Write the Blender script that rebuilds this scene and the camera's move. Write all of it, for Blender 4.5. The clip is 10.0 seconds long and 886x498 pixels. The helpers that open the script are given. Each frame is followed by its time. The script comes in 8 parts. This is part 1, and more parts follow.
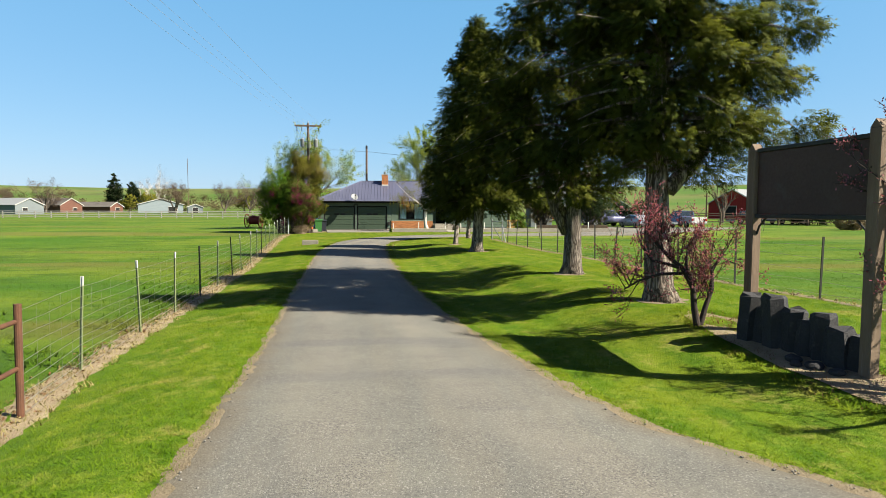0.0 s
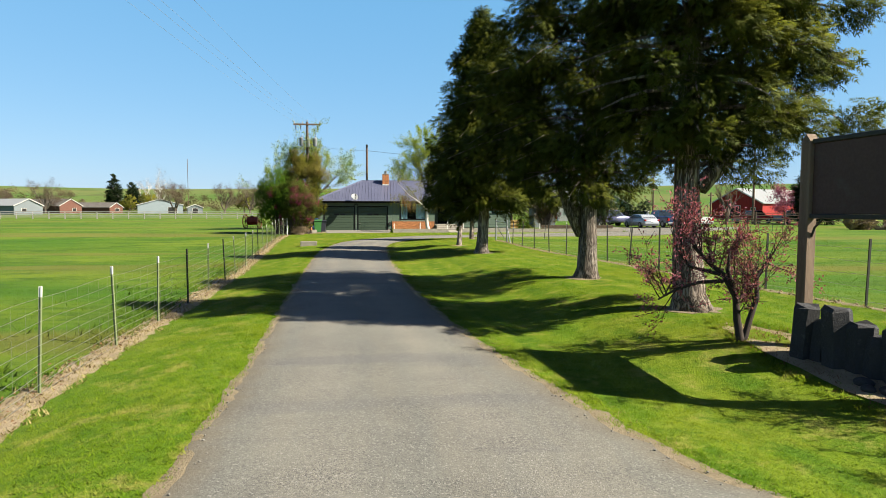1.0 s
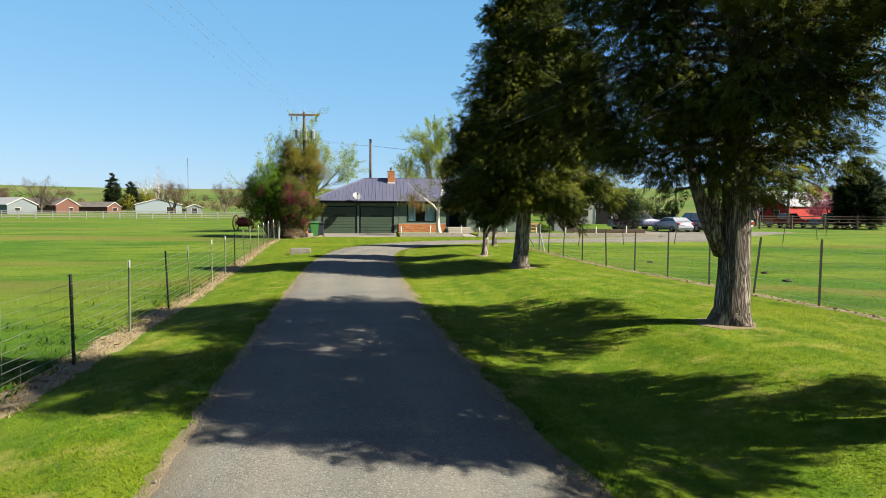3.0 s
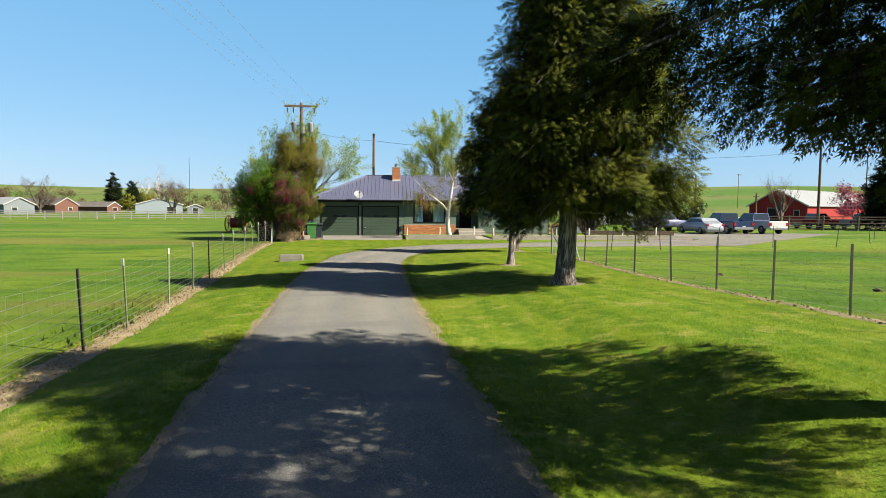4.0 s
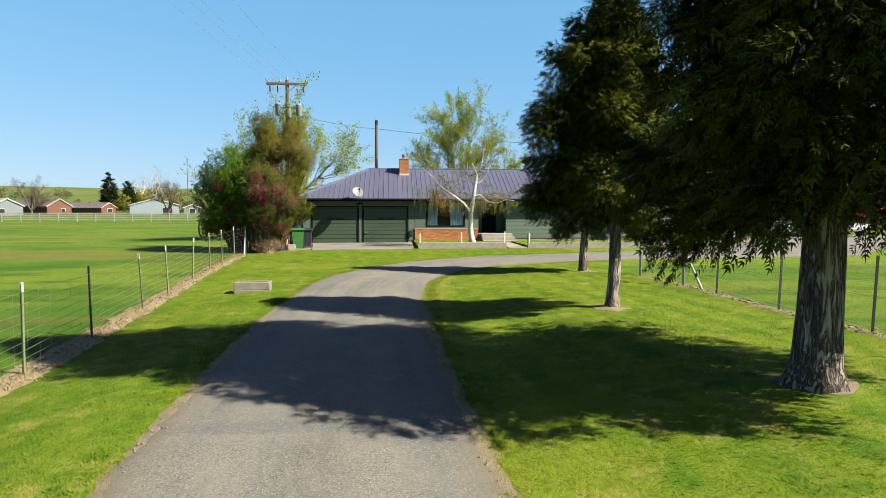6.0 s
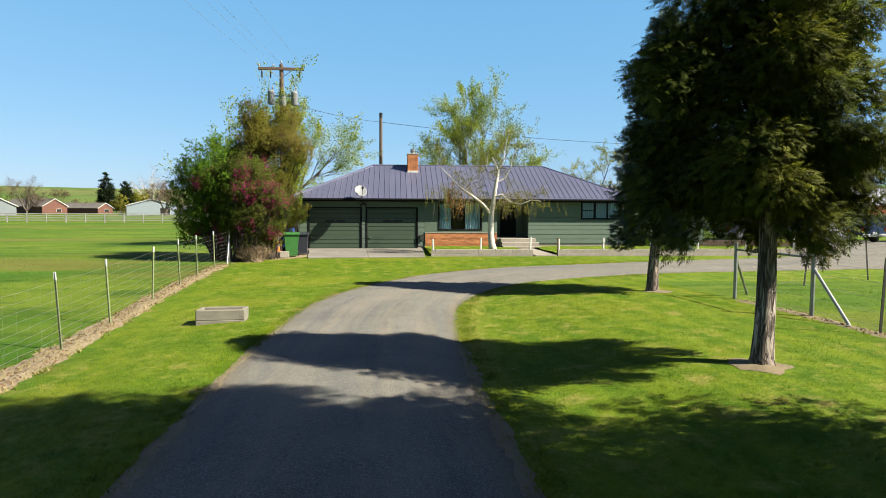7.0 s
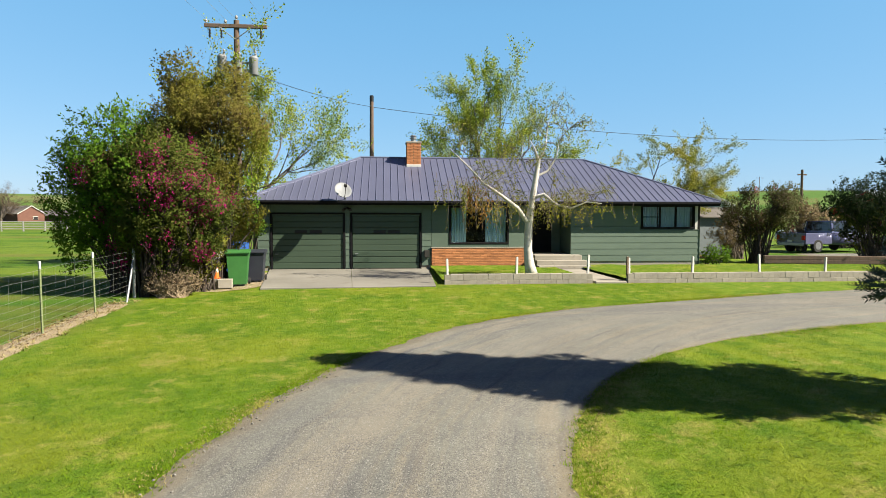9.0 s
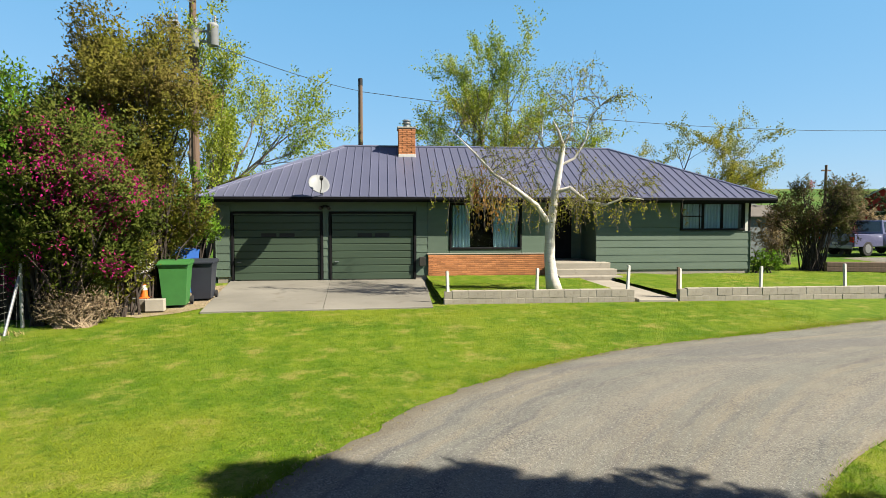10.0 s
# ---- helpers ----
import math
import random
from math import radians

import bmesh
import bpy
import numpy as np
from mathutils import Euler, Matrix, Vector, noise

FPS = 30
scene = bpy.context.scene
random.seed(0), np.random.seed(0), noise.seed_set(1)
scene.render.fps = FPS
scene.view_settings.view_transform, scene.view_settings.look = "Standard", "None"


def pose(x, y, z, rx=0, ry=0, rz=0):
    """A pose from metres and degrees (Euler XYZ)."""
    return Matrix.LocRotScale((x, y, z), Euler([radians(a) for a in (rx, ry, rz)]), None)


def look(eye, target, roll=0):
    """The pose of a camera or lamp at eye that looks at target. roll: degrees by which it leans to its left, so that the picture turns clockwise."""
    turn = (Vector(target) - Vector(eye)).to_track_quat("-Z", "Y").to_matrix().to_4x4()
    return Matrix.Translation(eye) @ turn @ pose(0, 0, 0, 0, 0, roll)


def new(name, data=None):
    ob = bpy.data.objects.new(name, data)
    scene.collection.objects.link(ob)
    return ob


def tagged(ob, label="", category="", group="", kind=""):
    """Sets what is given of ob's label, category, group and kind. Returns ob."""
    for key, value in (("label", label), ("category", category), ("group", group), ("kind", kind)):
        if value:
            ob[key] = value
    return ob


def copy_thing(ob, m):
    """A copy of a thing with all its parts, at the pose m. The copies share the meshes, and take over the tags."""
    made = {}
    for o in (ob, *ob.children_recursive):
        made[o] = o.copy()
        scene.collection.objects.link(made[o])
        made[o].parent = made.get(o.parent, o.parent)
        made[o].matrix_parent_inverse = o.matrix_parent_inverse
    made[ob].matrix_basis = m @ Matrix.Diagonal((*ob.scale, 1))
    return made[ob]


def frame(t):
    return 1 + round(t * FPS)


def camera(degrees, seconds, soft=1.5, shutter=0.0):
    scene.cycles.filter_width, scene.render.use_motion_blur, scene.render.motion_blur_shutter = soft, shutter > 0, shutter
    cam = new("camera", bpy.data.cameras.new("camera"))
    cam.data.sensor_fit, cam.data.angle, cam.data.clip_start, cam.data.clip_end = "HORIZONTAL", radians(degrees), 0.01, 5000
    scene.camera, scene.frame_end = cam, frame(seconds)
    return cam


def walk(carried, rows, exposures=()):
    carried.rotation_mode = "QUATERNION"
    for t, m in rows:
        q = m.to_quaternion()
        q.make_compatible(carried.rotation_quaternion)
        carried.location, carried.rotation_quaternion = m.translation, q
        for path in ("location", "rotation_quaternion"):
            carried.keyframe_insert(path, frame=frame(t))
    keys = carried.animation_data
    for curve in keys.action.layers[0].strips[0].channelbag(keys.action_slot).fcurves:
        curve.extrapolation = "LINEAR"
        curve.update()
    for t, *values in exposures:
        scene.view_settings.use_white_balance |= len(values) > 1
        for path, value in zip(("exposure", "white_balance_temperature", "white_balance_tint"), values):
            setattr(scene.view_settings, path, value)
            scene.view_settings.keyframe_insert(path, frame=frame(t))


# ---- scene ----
cam = camera(72.4, 10.0, soft=0.7)
PATH = [
    (0, (0.546, 0.765, 2.02), (0.742, 2.751, 1.888), 0.2),
    (0.5, (0.542, 1.319, 2.011), (0.737, 3.305, 1.881), 0.2),
    (1, (0.531, 1.911, 2.016), (0.725, 3.897, 1.884), 0.1),
    (1.5, (0.511, 2.499, 2.018), (0.705, 4.485, 1.887), 0.2),
    (2, (0.472, 3.646, 2.034), (0.665, 5.632, 1.904), 0.2),
    (2.5, (0.391, 5.809, 2.01), (0.582, 7.796, 1.882), 0.3),
    (4, (0.236, 12.484, 1.996), (0.41, 14.472, 1.868), 0.4),
    (4.5, (0.204, 14.707, 2.001), (0.377, 16.695, 1.873), 0.3),
    (5, (0.223, 16.9, 2.031), (0.391, 18.888, 1.901), 0.2),
    (5.5, (0.147, 19.114, 2.09), (0.312, 21.103, 1.957), -0.0),
    (7, (-0.4, 25.818, 2.117), (-0.238, 27.807, 1.989), 0.2),
    (7.5, (-0.527, 28.014, 2.085), (-0.358, 30.003, 1.96), 0.2),
    (8, (-0.603, 30.293, 2.085), (-0.43, 32.282, 1.962), 0.1),
    (8.5, (-0.564, 32.474, 2.075), (-0.385, 34.463, 1.958), 0.2),
    (9, (-0.492, 34.704, 2.097), (-0.306, 36.692, 1.992), 0.1),
    (9.5, (-0.339, 36.926, 2.121), (-0.148, 38.914, 2.014), 0.1),
    (10, (-0.099, 38.98, 2.109), (0.091, 40.968, 2.002), 0.0),
]
EXPO = 1.76
walk(cam, [(t, look(e, g, r)) for t, e, g, r in PATH], exposures=[(0.0, EXPO), (10.0, EXPO)])

# ---- world and sun ----
SUN = Vector((0.740, -0.342, 0.675)).normalized()
world = bpy.data.worlds.new("sky")
scene.world = world
world.use_nodes = True
wn = world.node_tree.nodes
sky = wn.new("ShaderNodeTexSky")
sky.sky_type, sky.sun_disc = "NISHITA", False
sky.sun_elevation = math.asin(SUN.z)
sky.sun_rotation = math.atan2(SUN.x, SUN.y)
sky.air_density, sky.dust_density, sky.ozone_density = 1.0, 0.3, 1.1
wn["Background"].inputs[1].default_value = 0.060
# deep azure overhead, paling to the horizon
soften = wn.new("ShaderNodeGamma")
soften.inputs["Gamma"].default_value = 0.74
world.node_tree.links.new(sky.outputs[0], soften.inputs["Color"])
tint = wn.new("ShaderNodeMix")
tint.data_type, tint.blend_type = "RGBA", "MULTIPLY"
tint.inputs[0].default_value, tint.inputs[7].default_value = 1.0, (0.57, 0.50, 0.44, 1)
azure = wn.new("ShaderNodeMix")
azure.data_type, azure.blend_type = "RGBA", "ADD"
azure.inputs[0].default_value, azure.inputs[7].default_value = 1.0, (0.17, 1.44, 2.88, 1)
world.node_tree.links.new(soften.outputs[0], tint.inputs[6])
world.node_tree.links.new(tint.outputs[2], azure.inputs[6])
# the clear sky darkens steadily from the haze near the horizon to the zenith
aloft = wn.new("ShaderNodeMix")
aloft.data_type, aloft.blend_type = "RGBA", "MULTIPLY"
aloft.inputs[0].default_value, aloft.inputs[7].default_value = 1.0, (0.50, 0.44, 0.53, 1)
world.node_tree.links.new(sky.outputs[0], aloft.inputs[6])
place, up, rise = wn.new("ShaderNodeTexCoord"), wn.new("ShaderNodeSeparateXYZ"), wn.new("ShaderNodeMapRange")
rise.interpolation_type = "SMOOTHSTEP"
rise.inputs["From Min"].default_value, rise.inputs["From Max"].default_value = 0.30, 0.54
world.node_tree.links.new(place.outputs["Generated"], up.inputs[0])
world.node_tree.links.new(up.outputs[2], rise.inputs["Value"])
dome = wn.new("ShaderNodeMix")
dome.data_type = "RGBA"
world.node_tree.links.new(rise.outputs["Result"], dome.inputs[0])
world.node_tree.links.new(azure.outputs[2], dome.inputs[6])
world.node_tree.links.new(aloft.outputs[2], dome.inputs[7])
world.node_tree.links.new(dome.outputs[2], wn["Background"].inputs[0])
sun_data = bpy.data.lights.new("sun", "SUN")
sun_data.energy, sun_data.angle, sun_data.color = 5.0, radians(0.53), (1.0, 0.92, 0.77)
sun = new("sun", sun_data)
sun.matrix_world = look(SUN * 80, (0, 0, 0))


# ---- materials ----
class Nodes:
    """Short hand for node trees."""

    def __init__(self, name):
        self.m = bpy.data.materials.new(name)
        self.m.use_nodes = True
        self.t = self.m.node_tree
        self.b = self.t.nodes["Principled BSDF"]
        self.out = self.t.nodes["Material Output"]

    def put(self, node, key, value):
        if isinstance(value, bpy.types.NodeSocket):
            self.t.links.new(value, node.inputs[key])
        else:
            node.inputs[key].default_value = (*value, 1) if isinstance(value, tuple) and len(value) == 3 and node.inputs[key].type == "RGBA" else value

    def coord(self, stretch=(1, 1, 1), turn=0.0):
        tc = self.t.nodes.new("ShaderNodeTexCoord")
        mp = self.t.nodes.new("ShaderNodeMapping")
        mp.inputs["Scale"].default_value = stretch
        mp.inputs["Rotation"].default_value = (0, 0, turn)
        self.t.links.new(tc.outputs["Object"], mp.inputs["Vector"])
        return mp.outputs["Vector"]

    def noise(self, scale, detail=4.0, vec=None, rough=0.55, warp=0.0):
        n = self.t.nodes.new("ShaderNodeTexNoise")
        n.inputs["Scale"].default_value, n.inputs["Detail"].default_value = scale, detail
        n.inputs["Roughness"].default_value, n.inputs["Distortion"].default_value = rough, warp
        if vec is not None:
            self.t.links.new(vec, n.inputs["Vector"])
        return n.outputs["Fac"]

    def ramp(self, fac, lo, hi, a=0.0, b=1.0):
        n = self.t.nodes.new("ShaderNodeMapRange")
        self.put(n, "Value", fac)
        for k, v in (("From Min", lo), ("From Max", hi), ("To Min", a), ("To Max", b)):
            n.inputs[k].default_value = v
        return n.outputs["Result"]

    def mix(self, fac, a, b, blend="MIX"):
        n = self.t.nodes.new("ShaderNodeMix")
        n.data_type, n.blend_type = "RGBA", blend
        for sock, v in ((n.inputs[0], fac), (n.inputs[6], a), (n.inputs[7], b)):
            if isinstance(v, bpy.types.NodeSocket):
                self.t.links.new(v, sock)
            else:
                sock.default_value = (*v, 1) if isinstance(v, tuple) else v
        return n.outputs[2]

    def math(self, op, a, b=0.0):
        n = self.t.nodes.new("ShaderNodeMath")
        n.operation = op
        self.put(n, 0, a), self.put(n, 1, b)
        return n.outputs[0]

    def bump(self, height, strength, dist=0.02):
        n = self.t.nodes.new("ShaderNodeBump")
        n.inputs["Strength"].default_value, n.inputs["Distance"].default_value = strength, dist
        self.t.links.new(height, n.inputs["Height"])
        self.t.links.new(n.outputs["Normal"], self.b.inputs["Normal"])

    def random(self):
        return self.t.nodes.new("ShaderNodeObjectInfo").outputs["Random"]

    def island(self):
        return self.t.nodes.new("ShaderNodeNewGeometry").outputs["Random Per Island"]

    def attr(self, name):
        n = self.t.nodes.new("ShaderNodeAttribute")
        n.attribute_name = name
        return n.outputs["Fac"]

    def done(self, color, rough=0.8, metal=0.0, spec=0.3):
        self.put(self.b, "Base Color", color), self.put(self.b, "Roughness", rough)
        self.b.inputs["Metallic"].default_value = metal
        self.b.inputs["Specular IOR Level"].default_value = spec
        return self.m


def surf(name, a, b, scale=2.0, fine=30.0, rough=0.8, bump=0.3, metal=0.0, spec=0.3, rnd=0.0, stretch=(1, 1, 1), worn=None, dist=0.01):
    """A surface of two tones, fine grain, relief and, where worn is given, flecks of a third tone."""
    n = Nodes(name)
    v = n.coord(stretch)
    col = n.mix(n.ramp(n.noise(scale, 5, v), 0.32, 0.68), a, b)
    grain = n.noise(fine, 6, v, 0.65)
    col = n.mix(n.ramp(grain, 0.3, 0.75, 0.0, 0.5), col, tuple(c * 0.55 for c in a))
    if worn:
        col = n.mix(n.ramp(n.noise(scale * 2.7, 8, v, 0.7), 0.58, 0.7, 0, 0.8), col, worn)
    if rnd:
        col = n.mix(1.0, col, n.mix(n.random(), (1 - rnd,) * 3, (1 + rnd * 0.6,) * 3), "MULTIPLY")
    n.bump(grain, bump, dist)
    return n.done(col, n.ramp(grain, 0.2, 0.8, max(0.05, rough - 0.12), min(1, rough + 0.1)), metal, spec)


def leaf(name, a, b, c=None, glow=0.3, big=0.6):
    """Leaves: each its own tone, drifting over the crown, with light passing through."""
    n = Nodes(name)
    col = n.mix(n.island(), a, b)
    col = n.mix(n.ramp(n.noise(big, 3, n.coord()), 0.4, 0.65), col, c or a)
    n.done(col, 0.7, 0, 0.05)
    mass, geo, both = n.t.nodes.new("ShaderNodeAttribute"), n.t.nodes.new("ShaderNodeNewGeometry"), n.t.nodes.new("ShaderNodeVectorMath")
    mass.attribute_name = "mass"
    both.operation = "MULTIPLY_ADD"
    both.inputs[1].default_value = (0.35, 0.35, 0.35)
    n.t.links.new(geo.outputs["Normal"], both.inputs[0]), n.t.links.new(mass.outputs["Vector"], both.inputs[2])
    unit = n.t.nodes.new("ShaderNodeVectorMath")
    unit.operation = "NORMALIZE"
    n.t.links.new(both.outputs[0], unit.inputs[0])
    n.t.links.new(unit.outputs[0], n.b.inputs["Normal"])
    tr = n.t.nodes.new("ShaderNodeBsdfTranslucent")
    n.t.links.new(n.mix(1.0, col, (1.15, 1.2, 0.7), "MULTIPLY"), tr.inputs["Color"])
    mx = n.t.nodes.new("ShaderNodeMixShader")
    mx.inputs[0].default_value = glow
    n.t.links.new(n.b.outputs[0], mx.inputs[1])
    n.t.links.new(tr.outputs[0], mx.inputs[2])
    n.t.links.new(mx.outputs[0], n.out.inputs["Surface"])
    return n.m


def glass(name, tint=(0.8, 0.85, 0.88), rough=0.03):
    n = Nodes(name)
    n.b.inputs["Transmission Weight"].default_value = 1.0
    n.b.inputs["IOR"].default_value = 1.25
    return n.done(tint, n.ramp(n.noise(3, 2), 0.3, 0.7, rough, rough + 0.03), 0, 0.5)


def lawn_tone(n):
    """Mown lawn: soft stripes beside the fence, dry yellow patches and darker clover."""
    v = n.coord()
    w = n.t.nodes.new("ShaderNodeTexWave")
    w.wave_type, w.bands_direction = "BANDS", "X"
    w.inputs["Scale"].default_value, w.inputs["Distortion"].default_value = 0.38, 1.2
    w.inputs["Detail"].default_value, w.inputs["Detail Scale"].default_value = 2, 0.4
    n.t.links.new(n.coord((1, 1, 1), radians(-6)), w.inputs["Vector"])
    place = n.t.nodes.new("ShaderNodeSeparateXYZ")
    n.t.links.new(v, place.inputs[0])
    where = n.math("MULTIPLY", n.ramp(place.outputs[0], 1.0, 3.0), n.ramp(place.outputs[1], 47.0, 43.0))
    stripe = n.math("MULTIPLY", n.ramp(w.outputs["Fac"], 0.25, 0.75), n.ramp(n.noise(0.13, 3, v), 0.4, 0.6, 0.45, 1.0))
    stripe = n.math("ADD", n.math("MULTIPLY", stripe, n.ramp(where, 0, 1, 0.30, 1.0)), n.math("MULTIPLY", n.math("SUBTRACT", 1.0, where), n.ramp(n.noise(0.5, 4, v), 0.4, 0.65, 0.0, 0.26)))
    col = n.mix(stripe, (0.075, 0.122, 0.007), (0.148, 0.174, 0.012))
    col = n.mix(n.ramp(n.noise(1.1, 5, n.coord((1.4, 0.5, 1)), 0.6), 0.42, 0.62, 0, 0.45), col, (0.1079, 0.1472, 0.0066))
    col = n.mix(n.ramp(n.noise(0.30, 5, v, 0.6), 0.50, 0.62, 0, 0.75), col, (0.1605, 0.1643, 0.015))
    col = n.mix(n.ramp(n.noise(0.62, 6, v, 0.7), 0.53, 0.66, 0, 0.5), col, (0.03236, 0.08177, 0.00495))
    col = n.mix(n.ramp(n.noise(6.5, 6, v, 0.8), 0.50, 0.64, 0, 0.26), col, (0.02966, 0.07009, 0.00495))
    col = n.mix(n.ramp(n.noise(9.0, 5, v, 0.8), 0.53, 0.66, 0, 0.36), col, (0.2225, 0.2103, 0.033))
    col = n.mix(n.ramp(n.noise(2.6, 5, v, 0.7), 0.44, 0.66, 0, 0.38), col, (0.225, 0.225, 0.034))
    col = n.mix(n.ramp(n.noise(3.7, 5, n.coord((1, 1, 1), 0.9), 0.7), 0.52, 0.68, 0, 0.55), col, (0.040, 0.088, 0.006))
    col = n.mix(n.ramp(n.noise(1.3, 7, v, 0.75), 0.54, 0.68, 0, 0.8), col, (0.2696, 0.201, 0.07425))
    col = n.mix(n.math("MULTIPLY", n.attr("worn"), n.ramp(n.noise(3.2, 5, v, 0.7), 0.34, 0.52)), col, (0.285, 0.225, 0.060))
    dry = n.mix(n.ramp(place.outputs[1], 12.0, 33.0), (0.82, 0.99, 0.70), (0.83, 0.96, 0.73))
    return n.mix(1.0, col, dry, "MULTIPLY")


def pasture_tone(n):
    """Grazed pasture: long drifts of deep and yellow green, thin worn ground between."""
    v = n.coord()
    past = n.mix(n.ramp(n.noise(0.10, 5, n.coord((0.6, 1.6, 1)), 0.6), 0.40, 0.58), (0.0445, 0.1029, 0.0072), (0.1010, 0.1420, 0.0130))
    past = n.mix(n.ramp(n.noise(0.5, 6, n.coord((0.5, 1.5, 1)), 0.7), 0.48, 0.64, 0, 0.85), past, (0.02881, 0.0698, 0.0063))
    past = n.mix(n.ramp(n.noise(4.0, 6, v, 0.75), 0.52, 0.68, 0, 0.6), past, (0.02689, 0.05878, 0.0054))
    return n.mix(n.ramp(n.noise(0.055, 4, n.coord((0.4, 2.4, 1))), 0.53, 0.60, 0, 0.7), past, (0.1172, 0.1084, 0.0252))


def grass_blades(name, tone):
    """Short blades, each with its own tone, lit as the turf they stand in, light passing through them."""
    n = Nodes(name)
    col = n.mix(1.0, tone(n), n.mix(n.island(), (0.88, 0.92, 0.85), (1.28, 1.24, 1.35)), "MULTIPLY")
    n.done(col, 0.8, 0, 0.05)
    geo, turf, unit = n.t.nodes.new("ShaderNodeNewGeometry"), n.t.nodes.new("ShaderNodeVectorMath"), n.t.nodes.new("ShaderNodeVectorMath")
    turf.operation, unit.operation = "MULTIPLY_ADD", "NORMALIZE"
    turf.inputs[1].default_value, turf.inputs[2].default_value = (0.4, 0.4, 0.4), (0.0, 0.0, 1.0)
    n.t.links.new(geo.outputs["Normal"], turf.inputs[0])
    n.t.links.new(turf.outputs[0], unit.inputs[0])
    n.t.links.new(unit.outputs[0], n.b.inputs["Normal"])
    tr = n.t.nodes.new("ShaderNodeBsdfTranslucent")
    n.t.links.new(col, tr.inputs["Color"])
    mx = n.t.nodes.new("ShaderNodeMixShader")
    mx.inputs[0].default_value = 0.25
    n.t.links.new(n.b.outputs[0], mx.inputs[1])
    n.t.links.new(tr.outputs[0], mx.inputs[2])
    n.t.links.new(mx.outputs[0], n.out.inputs["Surface"])
    return n.m


def ground_material():
    n = Nodes("grassland")
    v = n.coord()
    fine = n.noise(28, 6, v, 0.7)
    hill = n.mix(n.ramp(n.noise(0.012, 5, n.coord((0.5, 1.5, 1)), 0.6), 0.38, 0.58), (0.055, 0.110, 0.018), (0.105, 0.115, 0.038))
    hill = n.mix(n.ramp(n.noise(0.03, 6, v, 0.7), 0.58, 0.64, 0, 0.7), hill, (0.055, 0.07, 0.022))
    col = n.mix(n.attr("lawn"), pasture_tone(n), lawn_tone(n))
    col = n.mix(n.attr("hill"), col, hill)
    col = n.mix(n.ramp(fine, 0.35, 0.75, 0, 0.5), col, n.mix(0.6, col, (0.02, 0.05, 0.004)))
    n.bump(fine, 0.8, 0.04)
    return n.done(col, 0.9, 0, 0.1)


def road_material():
    """Chip seal: grey stone grain, tan dust in long streaks, darker bands lying across."""
    n = Nodes("chip_seal")
    v = n.coord()
    flow = n.t.nodes.new("ShaderNodeCombineXYZ")
    n.t.links.new(n.attr("across"), flow.inputs[0]), n.t.links.new(n.math("MULTIPLY", n.attr("along"), 0.07), flow.inputs[1])
    col = n.mix(n.ramp(n.noise(0.5, 5, v), 0.35, 0.65), (0.1085, 0.1083, 0.0965), (0.1350, 0.1334, 0.1135))
    worn = n.ramp(n.attr("along"), 38, 52, 0.28, 1.0)
    col = n.mix(n.math("MULTIPLY", worn, n.ramp(n.noise(1.9, 6, flow.outputs[0], 0.65), 0.44, 0.60, 0, 0.8)), col, (0.168, 0.146, 0.110))
    col = n.mix(n.math("MULTIPLY", worn, n.ramp(n.noise(3.3, 6, flow.outputs[0], 0.7), 0.52, 0.66, 0, 0.7)), col, (0.070, 0.070, 0.072))
    track = n.math("MULTIPLY", n.attr("track"), n.ramp(n.noise(0.7, 5, v, 0.6), 0.3, 0.6, 0.4, 1.0))
    col = n.mix(n.ramp(track, 0.0, 1.0, 0.0, 0.55), col, (0.171, 0.1573, 0.1311))
    # cross bands put shadows of overhead lines into the colour, spread by noise
    band = n.noise(0.9, 3, n.coord((0.12, 1.0, 1)), 0.5)
    col = n.mix(n.ramp(band, 0.56, 0.64, 0, 0.4), col, (0.07068, 0.07296, 0.0798))
    chips = n.t.nodes.new("ShaderNodeTexVoronoi")
    chips.inputs["Scale"].default_value = 85
    n.t.links.new(v, chips.inputs["Vector"])
    stone = n.t.nodes.new("ShaderNodeSeparateColor")
    n.t.links.new(chips.outputs["Color"], stone.inputs[0])
    loose = n.ramp(n.noise(1.4, 5, v, 0.6), 0.35, 0.65, 0.25, 0.9)
    col = n.mix(n.math("MULTIPLY", n.ramp(stone.outputs[0], 0.3, 1), loose), col, (0.0513, 0.0513, 0.0513))
    col = n.mix(n.ramp(stone.outputs[1], 0.82, 1, 0, 0.6), col, (0.2451, 0.2371, 0.2166))
    col = n.mix(n.ramp(n.attr("edge"), 0.0, 1.0, 0.0, 0.8), col, n.mix(n.noise(4, 6, v), (0.1368, 0.1117, 0.07068), (0.0798, 0.07068, 0.05472)))
    n.bump(n.noise(70, 6, v, 0.75), 0.6, 0.014)
    return n.done(col, 0.92, 0, 0.15)


def bark_material():
    """Old cedar bark: long grey plates between dark furrows."""
    n = Nodes("furrowed_bark")
    v = n.coord((9, 9, 1.1))
    ridge = n.math("ABSOLUTE", n.math("SUBTRACT", n.noise(1.6, 5, v, 0.6, 0.8), 0.5))
    plate = n.ramp(ridge, 0.0, 0.10)
    col = n.mix(n.ramp(n.noise(1.1, 4, n.coord()), 0.35, 0.65), (0.3147, 0.2744, 0.2368), (0.2333, 0.1848, 0.1501))
    col = n.mix(n.ramp(n.noise(5, 6, v, 0.7), 0.5, 0.75, 0, 0.6), col, (0.3906, 0.3696, 0.335))
    col = n.mix(plate, (0.04883, 0.03808, 0.03234), col)
    n.bump(plate, 1.0, 0.035)
    return n.done(col, 0.95, 0, 0.1)


